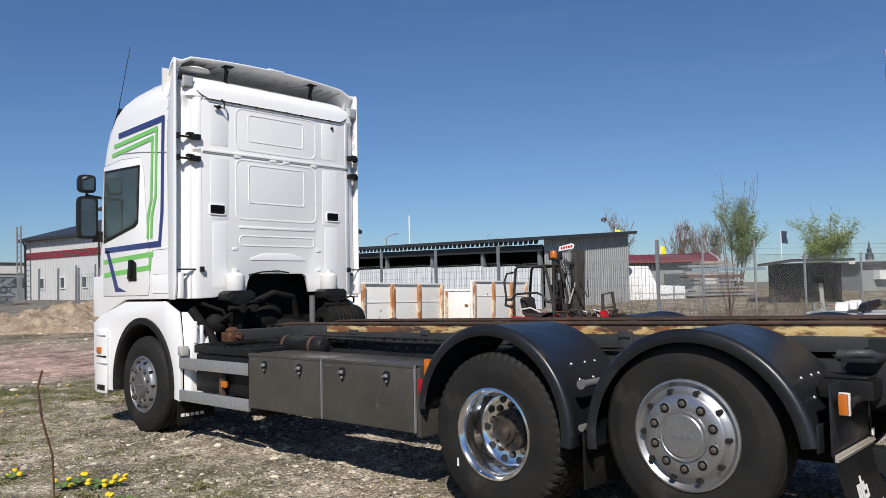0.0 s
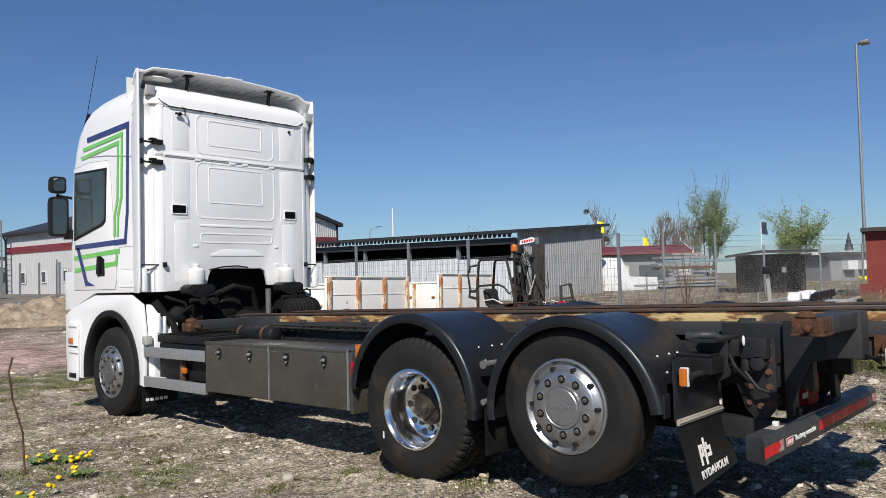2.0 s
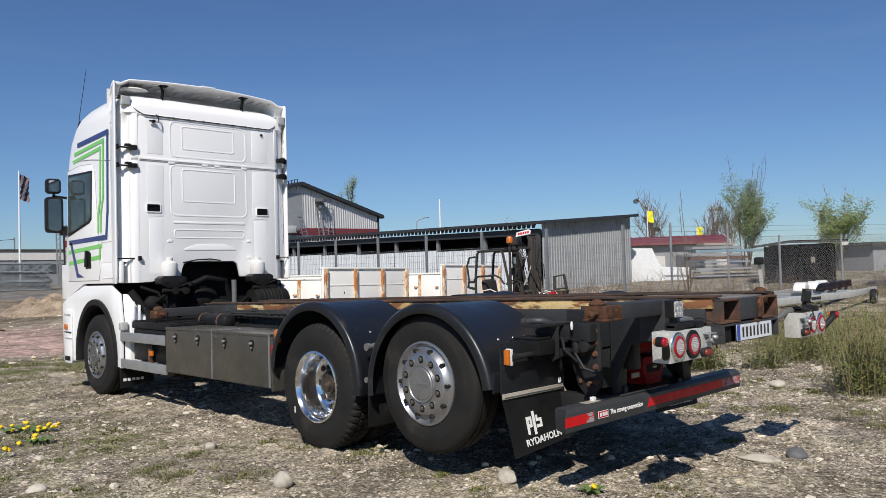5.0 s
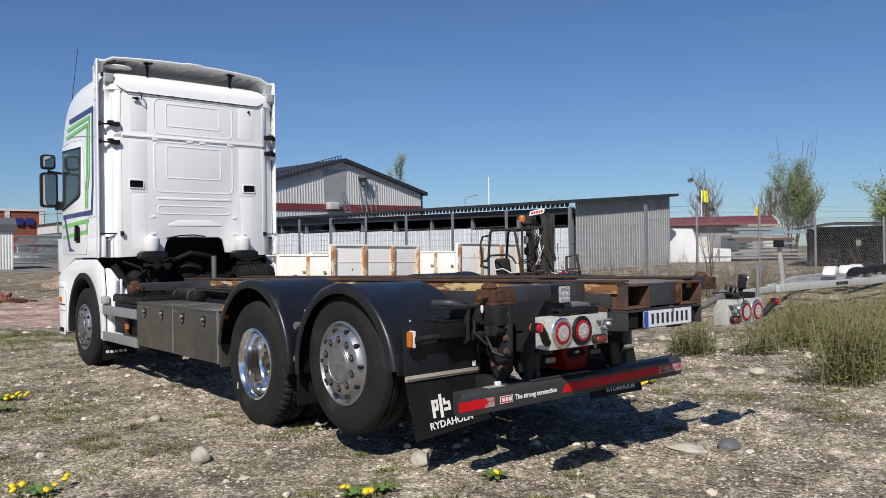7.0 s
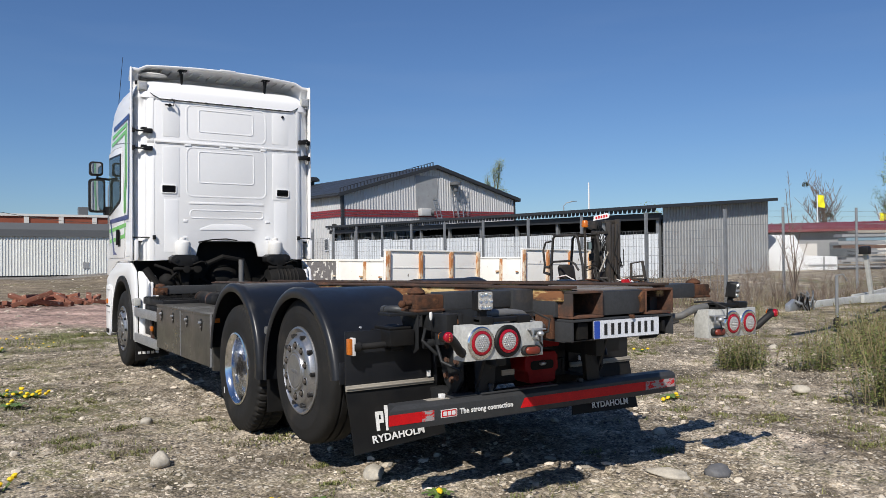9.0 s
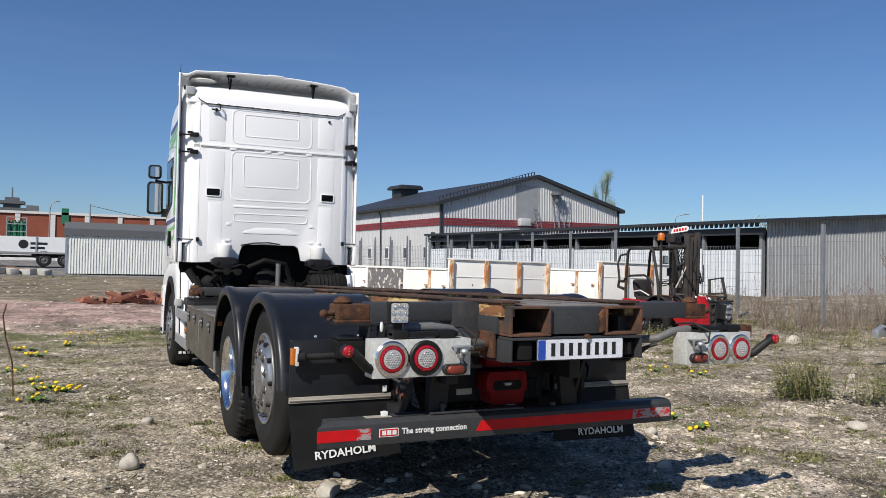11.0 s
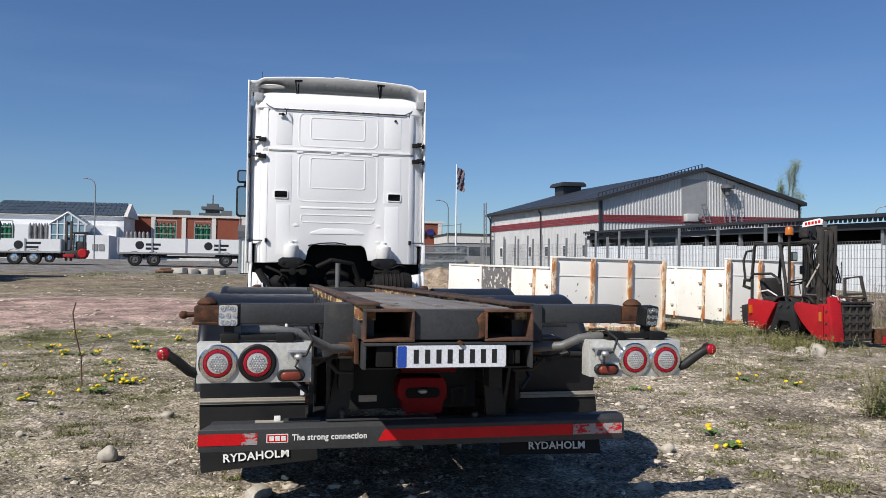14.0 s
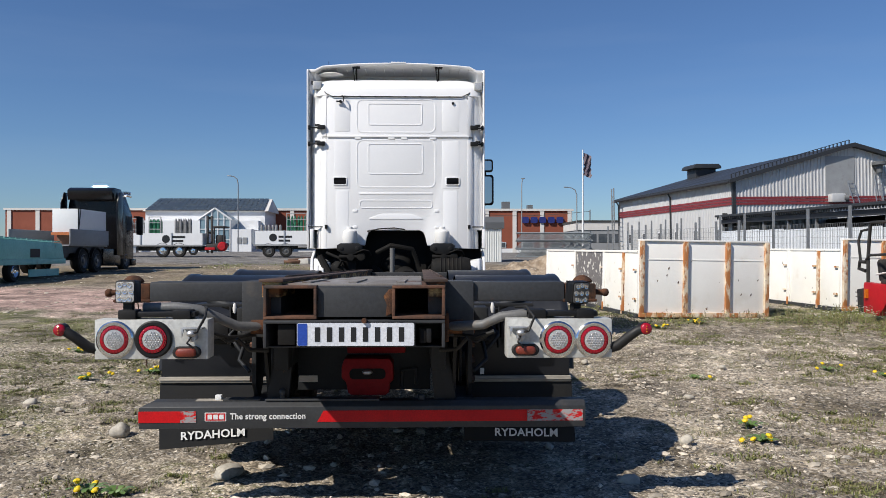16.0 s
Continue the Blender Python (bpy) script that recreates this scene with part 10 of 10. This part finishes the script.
def rock(x, y, sx, sy, sz, seed, mat=None, label="rounded pale field stone on the gravel"):
    rng = random.Random(seed)
    bm = bmesh.new()
    bmesh.ops.create_icosphere(bm, subdivisions=3, radius=1.0)
    off = rng.uniform(0, 50)
    for v in bm.verts:
        k = 1 + 0.30 * noise.noise(v.co * 1.1 + Vector((off, 0, 0))) + 0.14 * noise.noise(v.co * 2.6 + Vector((0, off, 0)))
        v.co = Vector((v.co.x * sx, v.co.y * sy, v.co.z * sz)) * k
    me = bpy.data.meshes.new("rock")
    bm.to_mesh(me)
    bm.free()
    me.materials.append(mat or ROCK)
    me.shade_smooth()
    ob = new("rock", me)
    ob.matrix_basis = pose(x, y, land(x, y) + sz * 0.25, 0, 0, rng.uniform(0, 180))
    return tagged(ob, label, "stone", "field stones")


for i, (x, y, a, b, c) in enumerate(((-2.02, 1.91, 0.085, 0.07, 0.06), (2.28, 1.47, 0.055, 0.05, 0.045), (0.72, -0.36, 0.15, 0.09, 0.030), (7.78, 6.90, 0.17, 0.14, 0.15), (7.60, 7.06, 0.10, 0.08, 0.09), (-0.9, 0.75, 0.10, 0.07, 0.05),
                                     (2.9, 3.2, 0.05, 0.04, 0.03), (4.35, 1.0, 0.09, 0.07, 0.05), (-3.3, 3.1, 0.07, 0.06, 0.04), (3.9, 4.9, 0.05, 0.04, 0.03), (6.3, 3.6, 0.07, 0.06, 0.05), (7.4, 3.4, 0.08, 0.06, 0.05), (5.9, 1.1, 0.08, 0.06, 0.05),
                                     (-2.6, 0.6, 0.06, 0.05, 0.035), (1.6, 0.5, 0.07, 0.05, 0.04), (-1.8, 3.4, 0.06, 0.05, 0.04), (2.4, 5.6, 0.05, 0.04, 0.03), (10.4, 7.0, 0.2, 0.15, 0.12))):
    rock(x, y, a, b, c, 100 + i)
rock(1.02, -0.52, 0.11, 0.08, 0.045, 140, ROCKGREY, "dark grey field stone on the gravel")
rock(7.0, 25.7, 0.34, 0.22, 0.20, 141, SANDHEAP, "pale boulder on the earth heap").location.z += 0.80

# ---- grass and weeds ----
GRASS = shader("grass_blade", (0.125, 0.145, 0.038), (0.185, 0.180, 0.060), 3, 0.6, bump=0, rand=0.35, island=True)
DRY = shader("dry_grass", (0.26, 0.215, 0.145), (0.15, 0.12, 0.085), 3, 0.7, bump=0, rand=0.3, island=True)
WEEDSTEM = shader("weed_stem", (0.22, 0.18, 0.09), (0.15, 0.11, 0.06), 3, 0.7, bump=0)
WEED = shader("weed_leaf", (0.115, 0.150, 0.034), (0.190, 0.200, 0.058), 3, 0.6, bump=0, rand=0.6, island=True)
PETAL = shader("dandelion_petals", (0.80, 0.56, 0.01), (0.72, 0.47, 0.01), 30, 0.6, grain=200, bump=0.4)
LEAFGREEN = shader("dandelion_leaf", (0.09, 0.16, 0.035), (0.12, 0.19, 0.05), 9, 0.5, bump=0.1)
DAISY = shader("white_flower", (0.75, 0.74, 0.70), None, 9, 0.7, bump=0)


def blade(s, x, y, z, h, w, lean, a, rng):
    dx, dy = math.cos(a), math.sin(a)
    wx, wy = -dy * w, dx * w
    m = (x + dx * lean * 0.35, y + dy * lean * 0.35, z + h * 0.6)
    t = (x + dx * lean, y + dy * lean, z + h)
    s.add([(x - wx, y - wy, z - 0.01), (x + wx, y + wy, z - 0.01), (m[0] + wx * 0.7, m[1] + wy * 0.7, m[2]), (m[0] - wx * 0.7, m[1] - wy * 0.7, m[2]), t], [(0, 1, 2, 3), (3, 2, 4)])


def under_truck(x, y):
    return -1.0 < x < 1.15 and 0.3 < y < 8.6


def scatter_grass():
    rng = random.Random(5)
    green, dry = Shape(), Shape()
    n = 0
    while n < 2600:
        x, y = rng.uniform(-7, 10), rng.uniform(-2.8, 13.5)
        f = noise.noise((x * 0.45, y * 0.45, 9.0)) + 0.6 * noise.noise((x * 1.6, y * 1.6, 2.0))
        thr = 0.10 if x < 3.0 else -0.02
        if y > 9:
            thr -= 0.2
        if f < thr or under_truck(x, y):
            if rng.random() > 0.02:
                continue
        n += 1
        z = land(x, y) + uneven(x, y)
        R = rng.uniform(0.03, 0.11)
        for k in range(rng.randrange(10, 26)):
            r, a = R * math.sqrt(rng.random()), rng.uniform(0, 6.28)
            h = rng.uniform(0.012, 0.042) * (1.5 if x > 4 else 1.0)
            blade(green if rng.random() < 0.62 else dry, x + r * math.cos(a), y + r * math.sin(a), z, h, rng.uniform(0.0015, 0.004), rng.uniform(0.01, 0.06), rng.uniform(0, 6.28), rng)
    # low dense mats of grass and clover
    mats = [(5.18, 5.77, .55), (2.94, 4.86, .35), (3.41, 4.38, .25), (3.72, 3.94, .18), (3.54, 2.38, .18), (2.63, 0.7, .13), (5.41, 4.1, .3), (5.66, 4.79, .4), (5.34, 1.05, .14), (8.4, 8.6, .5), (-1.89, 0.65, .17), (-1.45, 0.47, .12), (-2.46, 2.69, .16), (-4.9, 6.5, .4), (-2.87, 5.25, .3), (-3.7, 6.2, .5), (-2.47, 4.1, .15), (0.75, 0.35, .12), (1.2, 0.1, .1), (-0.9, -0.4, .12)]
    while len(mats) < 230:
        x, y = rng.uniform(-7, 9), rng.uniform(-2.5, 12.5)
        if not under_truck(x, y) and noise.noise((x * 0.45, y * 0.45, 9.0)) > (0.02 if y < 4 else -0.08):
            mats.append((x, y, rng.uniform(0.06, 0.30) * (1.3 if y > 5 else 0.8)))
    for cx, cy, R in mats:
        for k in range(int(260 * R / 0.15)):
            x, y = rng.gauss(cx, R * 0.55), rng.gauss(cy, R * 0.36)
            if noise.noise((x * 7, y * 7, 1.0)) < -0.12:
                continue
            blade(green if rng.random() < 0.8 else dry, x, y, land(x, y) + uneven(x, y), rng.uniform(0.008, 0.028), rng.uniform(0.003, 0.007), rng.uniform(0.01, 0.05), rng.uniform(0, 6.28), rng)
    for k in range(9000):
        x, y = rng.uniform(-6.5, 9), rng.uniform(-2.8, 10)
        if noise.noise((x * 0.7, y * 0.7, 3.0)) < 0.0 or under_truck(x, y):
            continue
        z = land(x, y) + uneven(x, y)
        a = rng.uniform(0, 6.28)
        l = rng.uniform(0.04, 0.14)
        dry.add([(x, y, z + 0.008), (x + l * math.cos(a), y + l * math.sin(a), z + rng.uniform(0.005, 0.03)), (x + l * math.cos(a) - 0.003 * math.sin(a), y + l * math.sin(a) + 0.003 * math.cos(a), z + 0.012)], [(0, 1, 2)])
    tagged(new("grass_tufts", green.mesh("grass_tufts", GRASS, smooth=0, recalc=False)), "small green grass tufts on gravel", "grass", kind="stuff")
    tagged(new("dry_stalks", dry.mesh("dry_stalks", DRY, smooth=0, recalc=False)), "dry straw-coloured stalks on gravel", "grass", kind="stuff")


scatter_grass()


def weed_patch(name, label, zones, seed, n):
    """Upright leafy weeds: a stem with small leaves all the way up."""
    rng = random.Random(seed)
    s, d = Shape(), Shape()
    for k in range(n):
        cx, cy, rx, ry, hh = zones[rng.randrange(len(zones))]
        x, y = rng.gauss(cx, rx), rng.gauss(cy, ry)
        z = land(x, y) + uneven(x, y)
        h = hh * rng.uniform(0.45, 1.1)
        lx, ly = rng.uniform(-.32, .32) * h, rng.uniform(-.32, .32) * h
        d.tube([(x, y, z - 0.02), (x + lx * 0.4, y + ly * 0.4, z + h * 0.5), (x + lx, y + ly, z + h)], 0.0035, 3)
        for q in range(int(16 + h * 100)):
            f = rng.uniform(0.08, 1.0)
            a = rng.uniform(0, 6.28)
            L = rng.uniform(0.014, 0.042) * (1.3 - 0.6 * f)
            bx, by, bz = x + lx * f, y + ly * f, z + h * f
            sp = rng.uniform(0.0, 0.13) * (1.15 - f)
            bx, by = bx + sp * math.cos(a), by + sp * math.sin(a)
            up = rng.uniform(-0.2, 0.7)
            e = Vector((math.cos(a), math.sin(a), up)).normalized() * L
            w = Vector((-math.sin(a), math.cos(a), rng.uniform(-.4, .4))).normalized() * L * 0.36
            c = Vector((bx, by, bz))
            s.add([c, c + e * 0.5 + w, c + e, c + e * 0.5 - w], [(0, 1, 2, 3)])
    tagged(new(name, s.mesh(name, WEED, smooth=0, recalc=False)), label, "weeds", kind="stuff")
    tagged(new("weed_stems", d.mesh("weed_stems", WEEDSTEM, smooth=0, recalc=False)), "thin dry stems of tall weeds", "weeds", kind="stuff")


weed_patch("tall_weeds", "tall yellow-green weeds beside the gravel", ((5.29, 2.35, 0.20, 0.14, 0.48), (5.35, 2.45, 0.16, 0.12, 0.45), (5.9, 1.80, 0.20, 0.15, 0.50), (6.9, 1.65, 0.32, 0.20, 0.62), (7.6, 2.0, 0.40, 0.25, 0.66), (8.4, 2.6, 0.45, 0.3, 0.66), (4.35, 0.0, 0.18, 0.14, 0.72), (4.85, 0.1, 0.20, 0.18, 0.80), (5.4, 0.2, 0.22, 0.2, 0.80), (6.3, 0.6, 0.30, 0.25, 0.72), (7.1, 0.8, 0.35, 0.25, 0.75), (9.8, 3.1, 0.5, 0.3, 0.42), (11.8, 3.8, 0.6, 0.3, 0.30), (8.0, 1.6, 0.5, 0.3, 0.6), (9.2, 2.2, 0.5, 0.3, 0.6), (10.2, 2.3, 0.6, 0.4, 0.62), (11.4, 2.9, 0.6, 0.3, 0.56), (12.6, 2.6, 0.7, 0.4, 0.58), (9.4, 1.2, 0.6, 0.35, 0.66)), 41, 880)
weed_patch("border_weeds", "weeds and bushes along the container bodies", ((5.4, 9.6, 1.2, 0.35, 0.22), (8.0, 8.6, 0.7, 0.8, 0.24), (7.6, 9.9, 0.6, 0.5, 0.26), (3.6, 11.0, 0.6, 1.0, 0.20), (10.0, 6.3, 1.0, 0.5, 0.3), (7.9, 7.6, 0.4, 0.5, 0.25)), 43, 420)


def dry_reeds():
    rng = random.Random(61)
    s = Shape()
    for k in range(3000):
        if k % 2:
            y = rng.uniform(7.8, 21.0)
            x = rng.uniform(11.6, 13.2) if k % 4 == 1 else rng.uniform(13.6, 19.0)
        else:
            f = rng.random()
            x, y = 13.0 + 12.5 * f + rng.gauss(0, 0.5), 8.7 - 2.7 * f + rng.gauss(0.3, 0.8)
        z = land(x, y)
        blade(s, x, y, z, rng.uniform(0.15, 0.5), 0.005, rng.uniform(0.02, 0.3), rng.uniform(0, 6.28), rng)
    # rank brush on both sides of the chain-link fence
    for k in range(2600):
        x = rng.uniform(13.4, 32.0)
        y = 8.35 - 0.205 * (x - 13.0) + (rng.uniform(-0.7, -0.05) if k % 2 else rng.uniform(0.1, 3.2))
        if 21.6 < x < 27.8 and k % 2 == 0 or noise.noise((x * 0.9, y * 0.9, 4.0)) < -0.15:
            continue
        blade(s, x, y, land(x, y), rng.uniform(0.15, 0.55), rng.uniform(0.004, 0.009), rng.uniform(0.05, 0.35), rng.uniform(0, 6.28), rng)
    tagged(new("dry_reeds", s.mesh("dry_reeds", DRY, smooth=0, recalc=False)), "tall dry straw grass along the fence", "grass", kind="stuff")


dry_reeds()


def bare_brush():
    """Leafless twiggy shrubs along and behind the fence."""
    rng = random.Random(67)
    s = Shape()
    for k in range(95):
        if k % 4 == 3:
            x, y = rng.uniform(11.7, 12.8), rng.uniform(6.5, 19.0)
        else:
            x = rng.uniform(13.0, 29.0)
            y = 8.35 - 0.205 * (x - 13.0) + (rng.uniform(-0.8, -0.1) if k % 4 == 0 else rng.uniform(0.2, 3.5))
        if 21.4 < x < 28.0 and k % 4 in (1, 2):
            continue
        z, H = land(x, y), rng.uniform(0.35, 1.15)
        for q in range(rng.randrange(7, 15)):
            a, sp, h = rng.uniform(0, 6.28), rng.uniform(0.1, 0.5), H * rng.uniform(0.5, 1.1)
            pts = [Vector((x + 0.08 * math.cos(a) + sp * f * f * math.cos(a) + rng.gauss(0, 0.02), y + 0.08 * math.sin(a) + sp * f * f * math.sin(a), z + h * f)) for f in (0, 0.35, 0.7, 1.0)]
            s.tube(pts, 0.006, 3, taper=0.002)
            for w in range(7):
                f = rng.uniform(0.25, 1.0)
                i = min(2, int(f * 3))
                p = pts[i].lerp(pts[i + 1], f * 3 - i)
                d = Vector((rng.uniform(-1, 1), rng.uniform(-1, 1), rng.uniform(0.1, 1.2))).normalized() * rng.uniform(0.08, 0.30) * h
                s.tube([p, p + d * 0.5 + Vector((0, 0, 0.02)), p + d], 0.0035, 3, taper=0.0015)
    tagged(new("bare_brush", s.mesh("bare_brush", TWIG, smooth=0, recalc=False)), "leafless grey-brown brush along the fence", "shrub", kind="stuff")


bare_brush()
weed_patch("fence_weeds", "low green weeds along the chain-link fence", ((14.5, 7.5, 1.0, 0.4, 0.26), (17.5, 6.9, 1.3, 0.4, 0.30), (20.5, 6.2, 1.2, 0.4, 0.34), (23.5, 5.4, 1.2, 0.5, 0.36), (12.2, 8.5, 0.4, 1.6, 0.28), (27.0, 4.6, 1.5, 0.5, 0.36)), 47, 300)


def dandelion(x, y, n, seed):
    rng = random.Random(seed)
    z = land(x, y) + uneven(x, y)
    d = thing("dandelion", "dandelion clump with bright yellow flowers" if n > 1 else "single dandelion with a yellow flower", "flower", pose(x, y, z), "dandelions")
    s = Shape()
    for c in range(1 + n // 3):
        ox, oy = (rng.gauss(0, 0.09), rng.gauss(0, 0.09)) if c else (0, 0)
        for k in range(9):
            a = 2 * math.pi * k / 9 + rng.uniform(-.3, .3)
            L = rng.uniform(0.07, 0.13)
            pts = [(0, 0.006), (0.25, 0.016), (0.4, 0.010), (0.6, 0.020), (0.75, 0.013), (0.9, 0.016), (1.0, 0.001)]
            vs = []
            for f, w in pts:
                hh = 0.05 * math.sin(f * 2.2)
                vs += [(ox + L * f * math.cos(a) - w * math.sin(a), oy + L * f * math.sin(a) + w * math.cos(a), hh), (ox + L * f * math.cos(a) + w * math.sin(a), oy + L * f * math.sin(a) - w * math.cos(a), hh)]
            s.add(vs, [(2 * i, 2 * i + 1, 2 * i + 3, 2 * i + 2) for i in range(6)])
    part("leaf_rosette", s, LEAFGREEN, d)
    for k in range(3 * n // 2):
        ox, oy, h = rng.gauss(0, 0.085), rng.gauss(0, 0.085), rng.uniform(0.03, 0.075)
        st = Shape().tube([(ox * 0.7, oy * 0.7, 0), (ox, oy, h)], 0.004, 5)
        fl = Shape().lathe([(0.006, -0.012), (0.015, -0.004), (0.024, 0.004), (0.022, 0.012), (0.014, 0.018), (0.003, 0.020)], 12, (ox, oy, h), (rng.uniform(-.7, .3), rng.uniform(-.7, .3), 1), wob=lambda i, j: 1 if i % 2 else 0.85)
        part("stem", st, LEAFGREEN, d)
        part("flower", fl, PETAL, d)


for i, (x, y, n) in enumerate(((-4.0, 8.5, 5), (-3.2, 7.46, 3), (-3.6, 8.45, 4), (-3.05, 9.1, 6), (-3.3, 10.0, 5), (-2.54, 5.5, 7), (-2.8, 4.84, 3), (-3.34, 4.35, 4), (2.98, 1.97, 2), (2.87, 1.47, 3), (5.5, 4.3, 2),
                               (-4.4, 9.3, 5), (-4.49, 6.82, 5), (-1.66, 0.47, 2), (-1.47, 0.40, 1), (-3.12, 1.76, 5), (-2.66, 5.7, 4), (-2.9, 6.5, 2), (-0.8, 0.08, 1), (5.33, 9.8, 6), (4.4, 9.0, 5), (5.08, 4.72, 2),
                               (3.37, 4.36, 1), (-3.9, 10.6, 5), (-2.6, 10.4, 4))):
    dandelion(x, y, n, 300 + i)
rod = thing("bent_iron_rod", "thin bent rusty rod standing in the gravel", "rod", at(-3.0, 5.3))
part("rod", Shape().tube([(0, 0, -0.05), (-0.02, 0, 0.35), (-0.09, 0.01, 0.62), (-0.12, 0.01, 0.85), (-0.09, 0.01, 0.97)], 0.008, 6), RUST, rod)


# ---- weed strip with yellow flowers far ahead on the left ----
def far_weeds():
    rng = random.Random(91)
    s, fl = Shape(), Shape()
    for k in range(5200):
        x, y = rng.uniform(-13, -2.0), rng.gauss(38.5, 2.2)
        if k % 3 == 0:
            x, y = rng.gauss(-3.4, 0.9), rng.gauss(11.0, 0.5)
        if noise.noise((x * 0.45, y * 0.45, 6.0)) < (0.02 if y > 20 else -0.05):
            continue
        z = land(x, y)
        blade(s, x, y, z, rng.uniform(0.03, 0.11) * (1.0 if y > 20 else 0.9), 0.008 if y > 20 else 0.004, rng.uniform(0.02, 0.12), rng.uniform(0, 6.28), rng)
        if k % 9 == 0 and noise.noise((x * 0.8, y * 0.8, 2.0)) > 0.08:
            r = 0.035 if y > 20 else 0.022
            zz = z + rng.uniform(0.08, 0.2) * (1.0 if y > 20 else 0.5)
            fl.add([(x - r, y, zz), (x, y - r, zz + 0.01), (x + r, y, zz), (x, y + r, zz + 0.01), (x, y, zz + r)], [(0, 1, 4), (1, 2, 4), (2, 3, 4), (3, 0, 4)])
    tagged(new("weed_strip", s.mesh("weed_strip", WEED, smooth=0, recalc=False)), "strip of low weeds along the gravel road", "weeds", kind="stuff")
    tagged(new("yellow_blossom", fl.mesh("yellow_blossom", PETAL, smooth=0, recalc=False)), "small yellow blossoms among low weeds", "flowers", kind="stuff")


far_weeds()


# ---- white daisies in front of the forklift ----
def daisies():
    rng = random.Random(97)
    s, st = Shape(), Shape()
    for k in range(170):
        x, y = rng.gauss(8.29, 0.42), rng.gauss(9.72, 0.35)
        z = land(x, y)
        h, r = rng.uniform(0.10, 0.30), rng.uniform(0.012, 0.020)
        c = Vector((x + rng.uniform(-.04, .04), y + rng.uniform(-.04, .04), z + h))
        st.tube([(x, y, z), tuple(c)], 0.002, 3)
        for q in range(6):
            a, b = q * 1.047, q * 1.047 + 0.7
            s.add([tuple(c), (c.x + r * math.cos(a), c.y + r * math.sin(a), c.z + 0.004), (c.x + r * math.cos(b), c.y + r * math.sin(b), c.z + 0.008)], [(0, 1, 2)])
    tagged(new("daisy_blossom", s.mesh("daisy_blossom", DAISY, smooth=0, recalc=False)), "small white daisies among the weeds", "flowers", kind="stuff")
    tagged(new("daisy_stems", st.mesh("daisy_stems", WEED, smooth=0, recalc=False)), "thin green stems of daisies", "flowers", kind="stuff")


daisies()
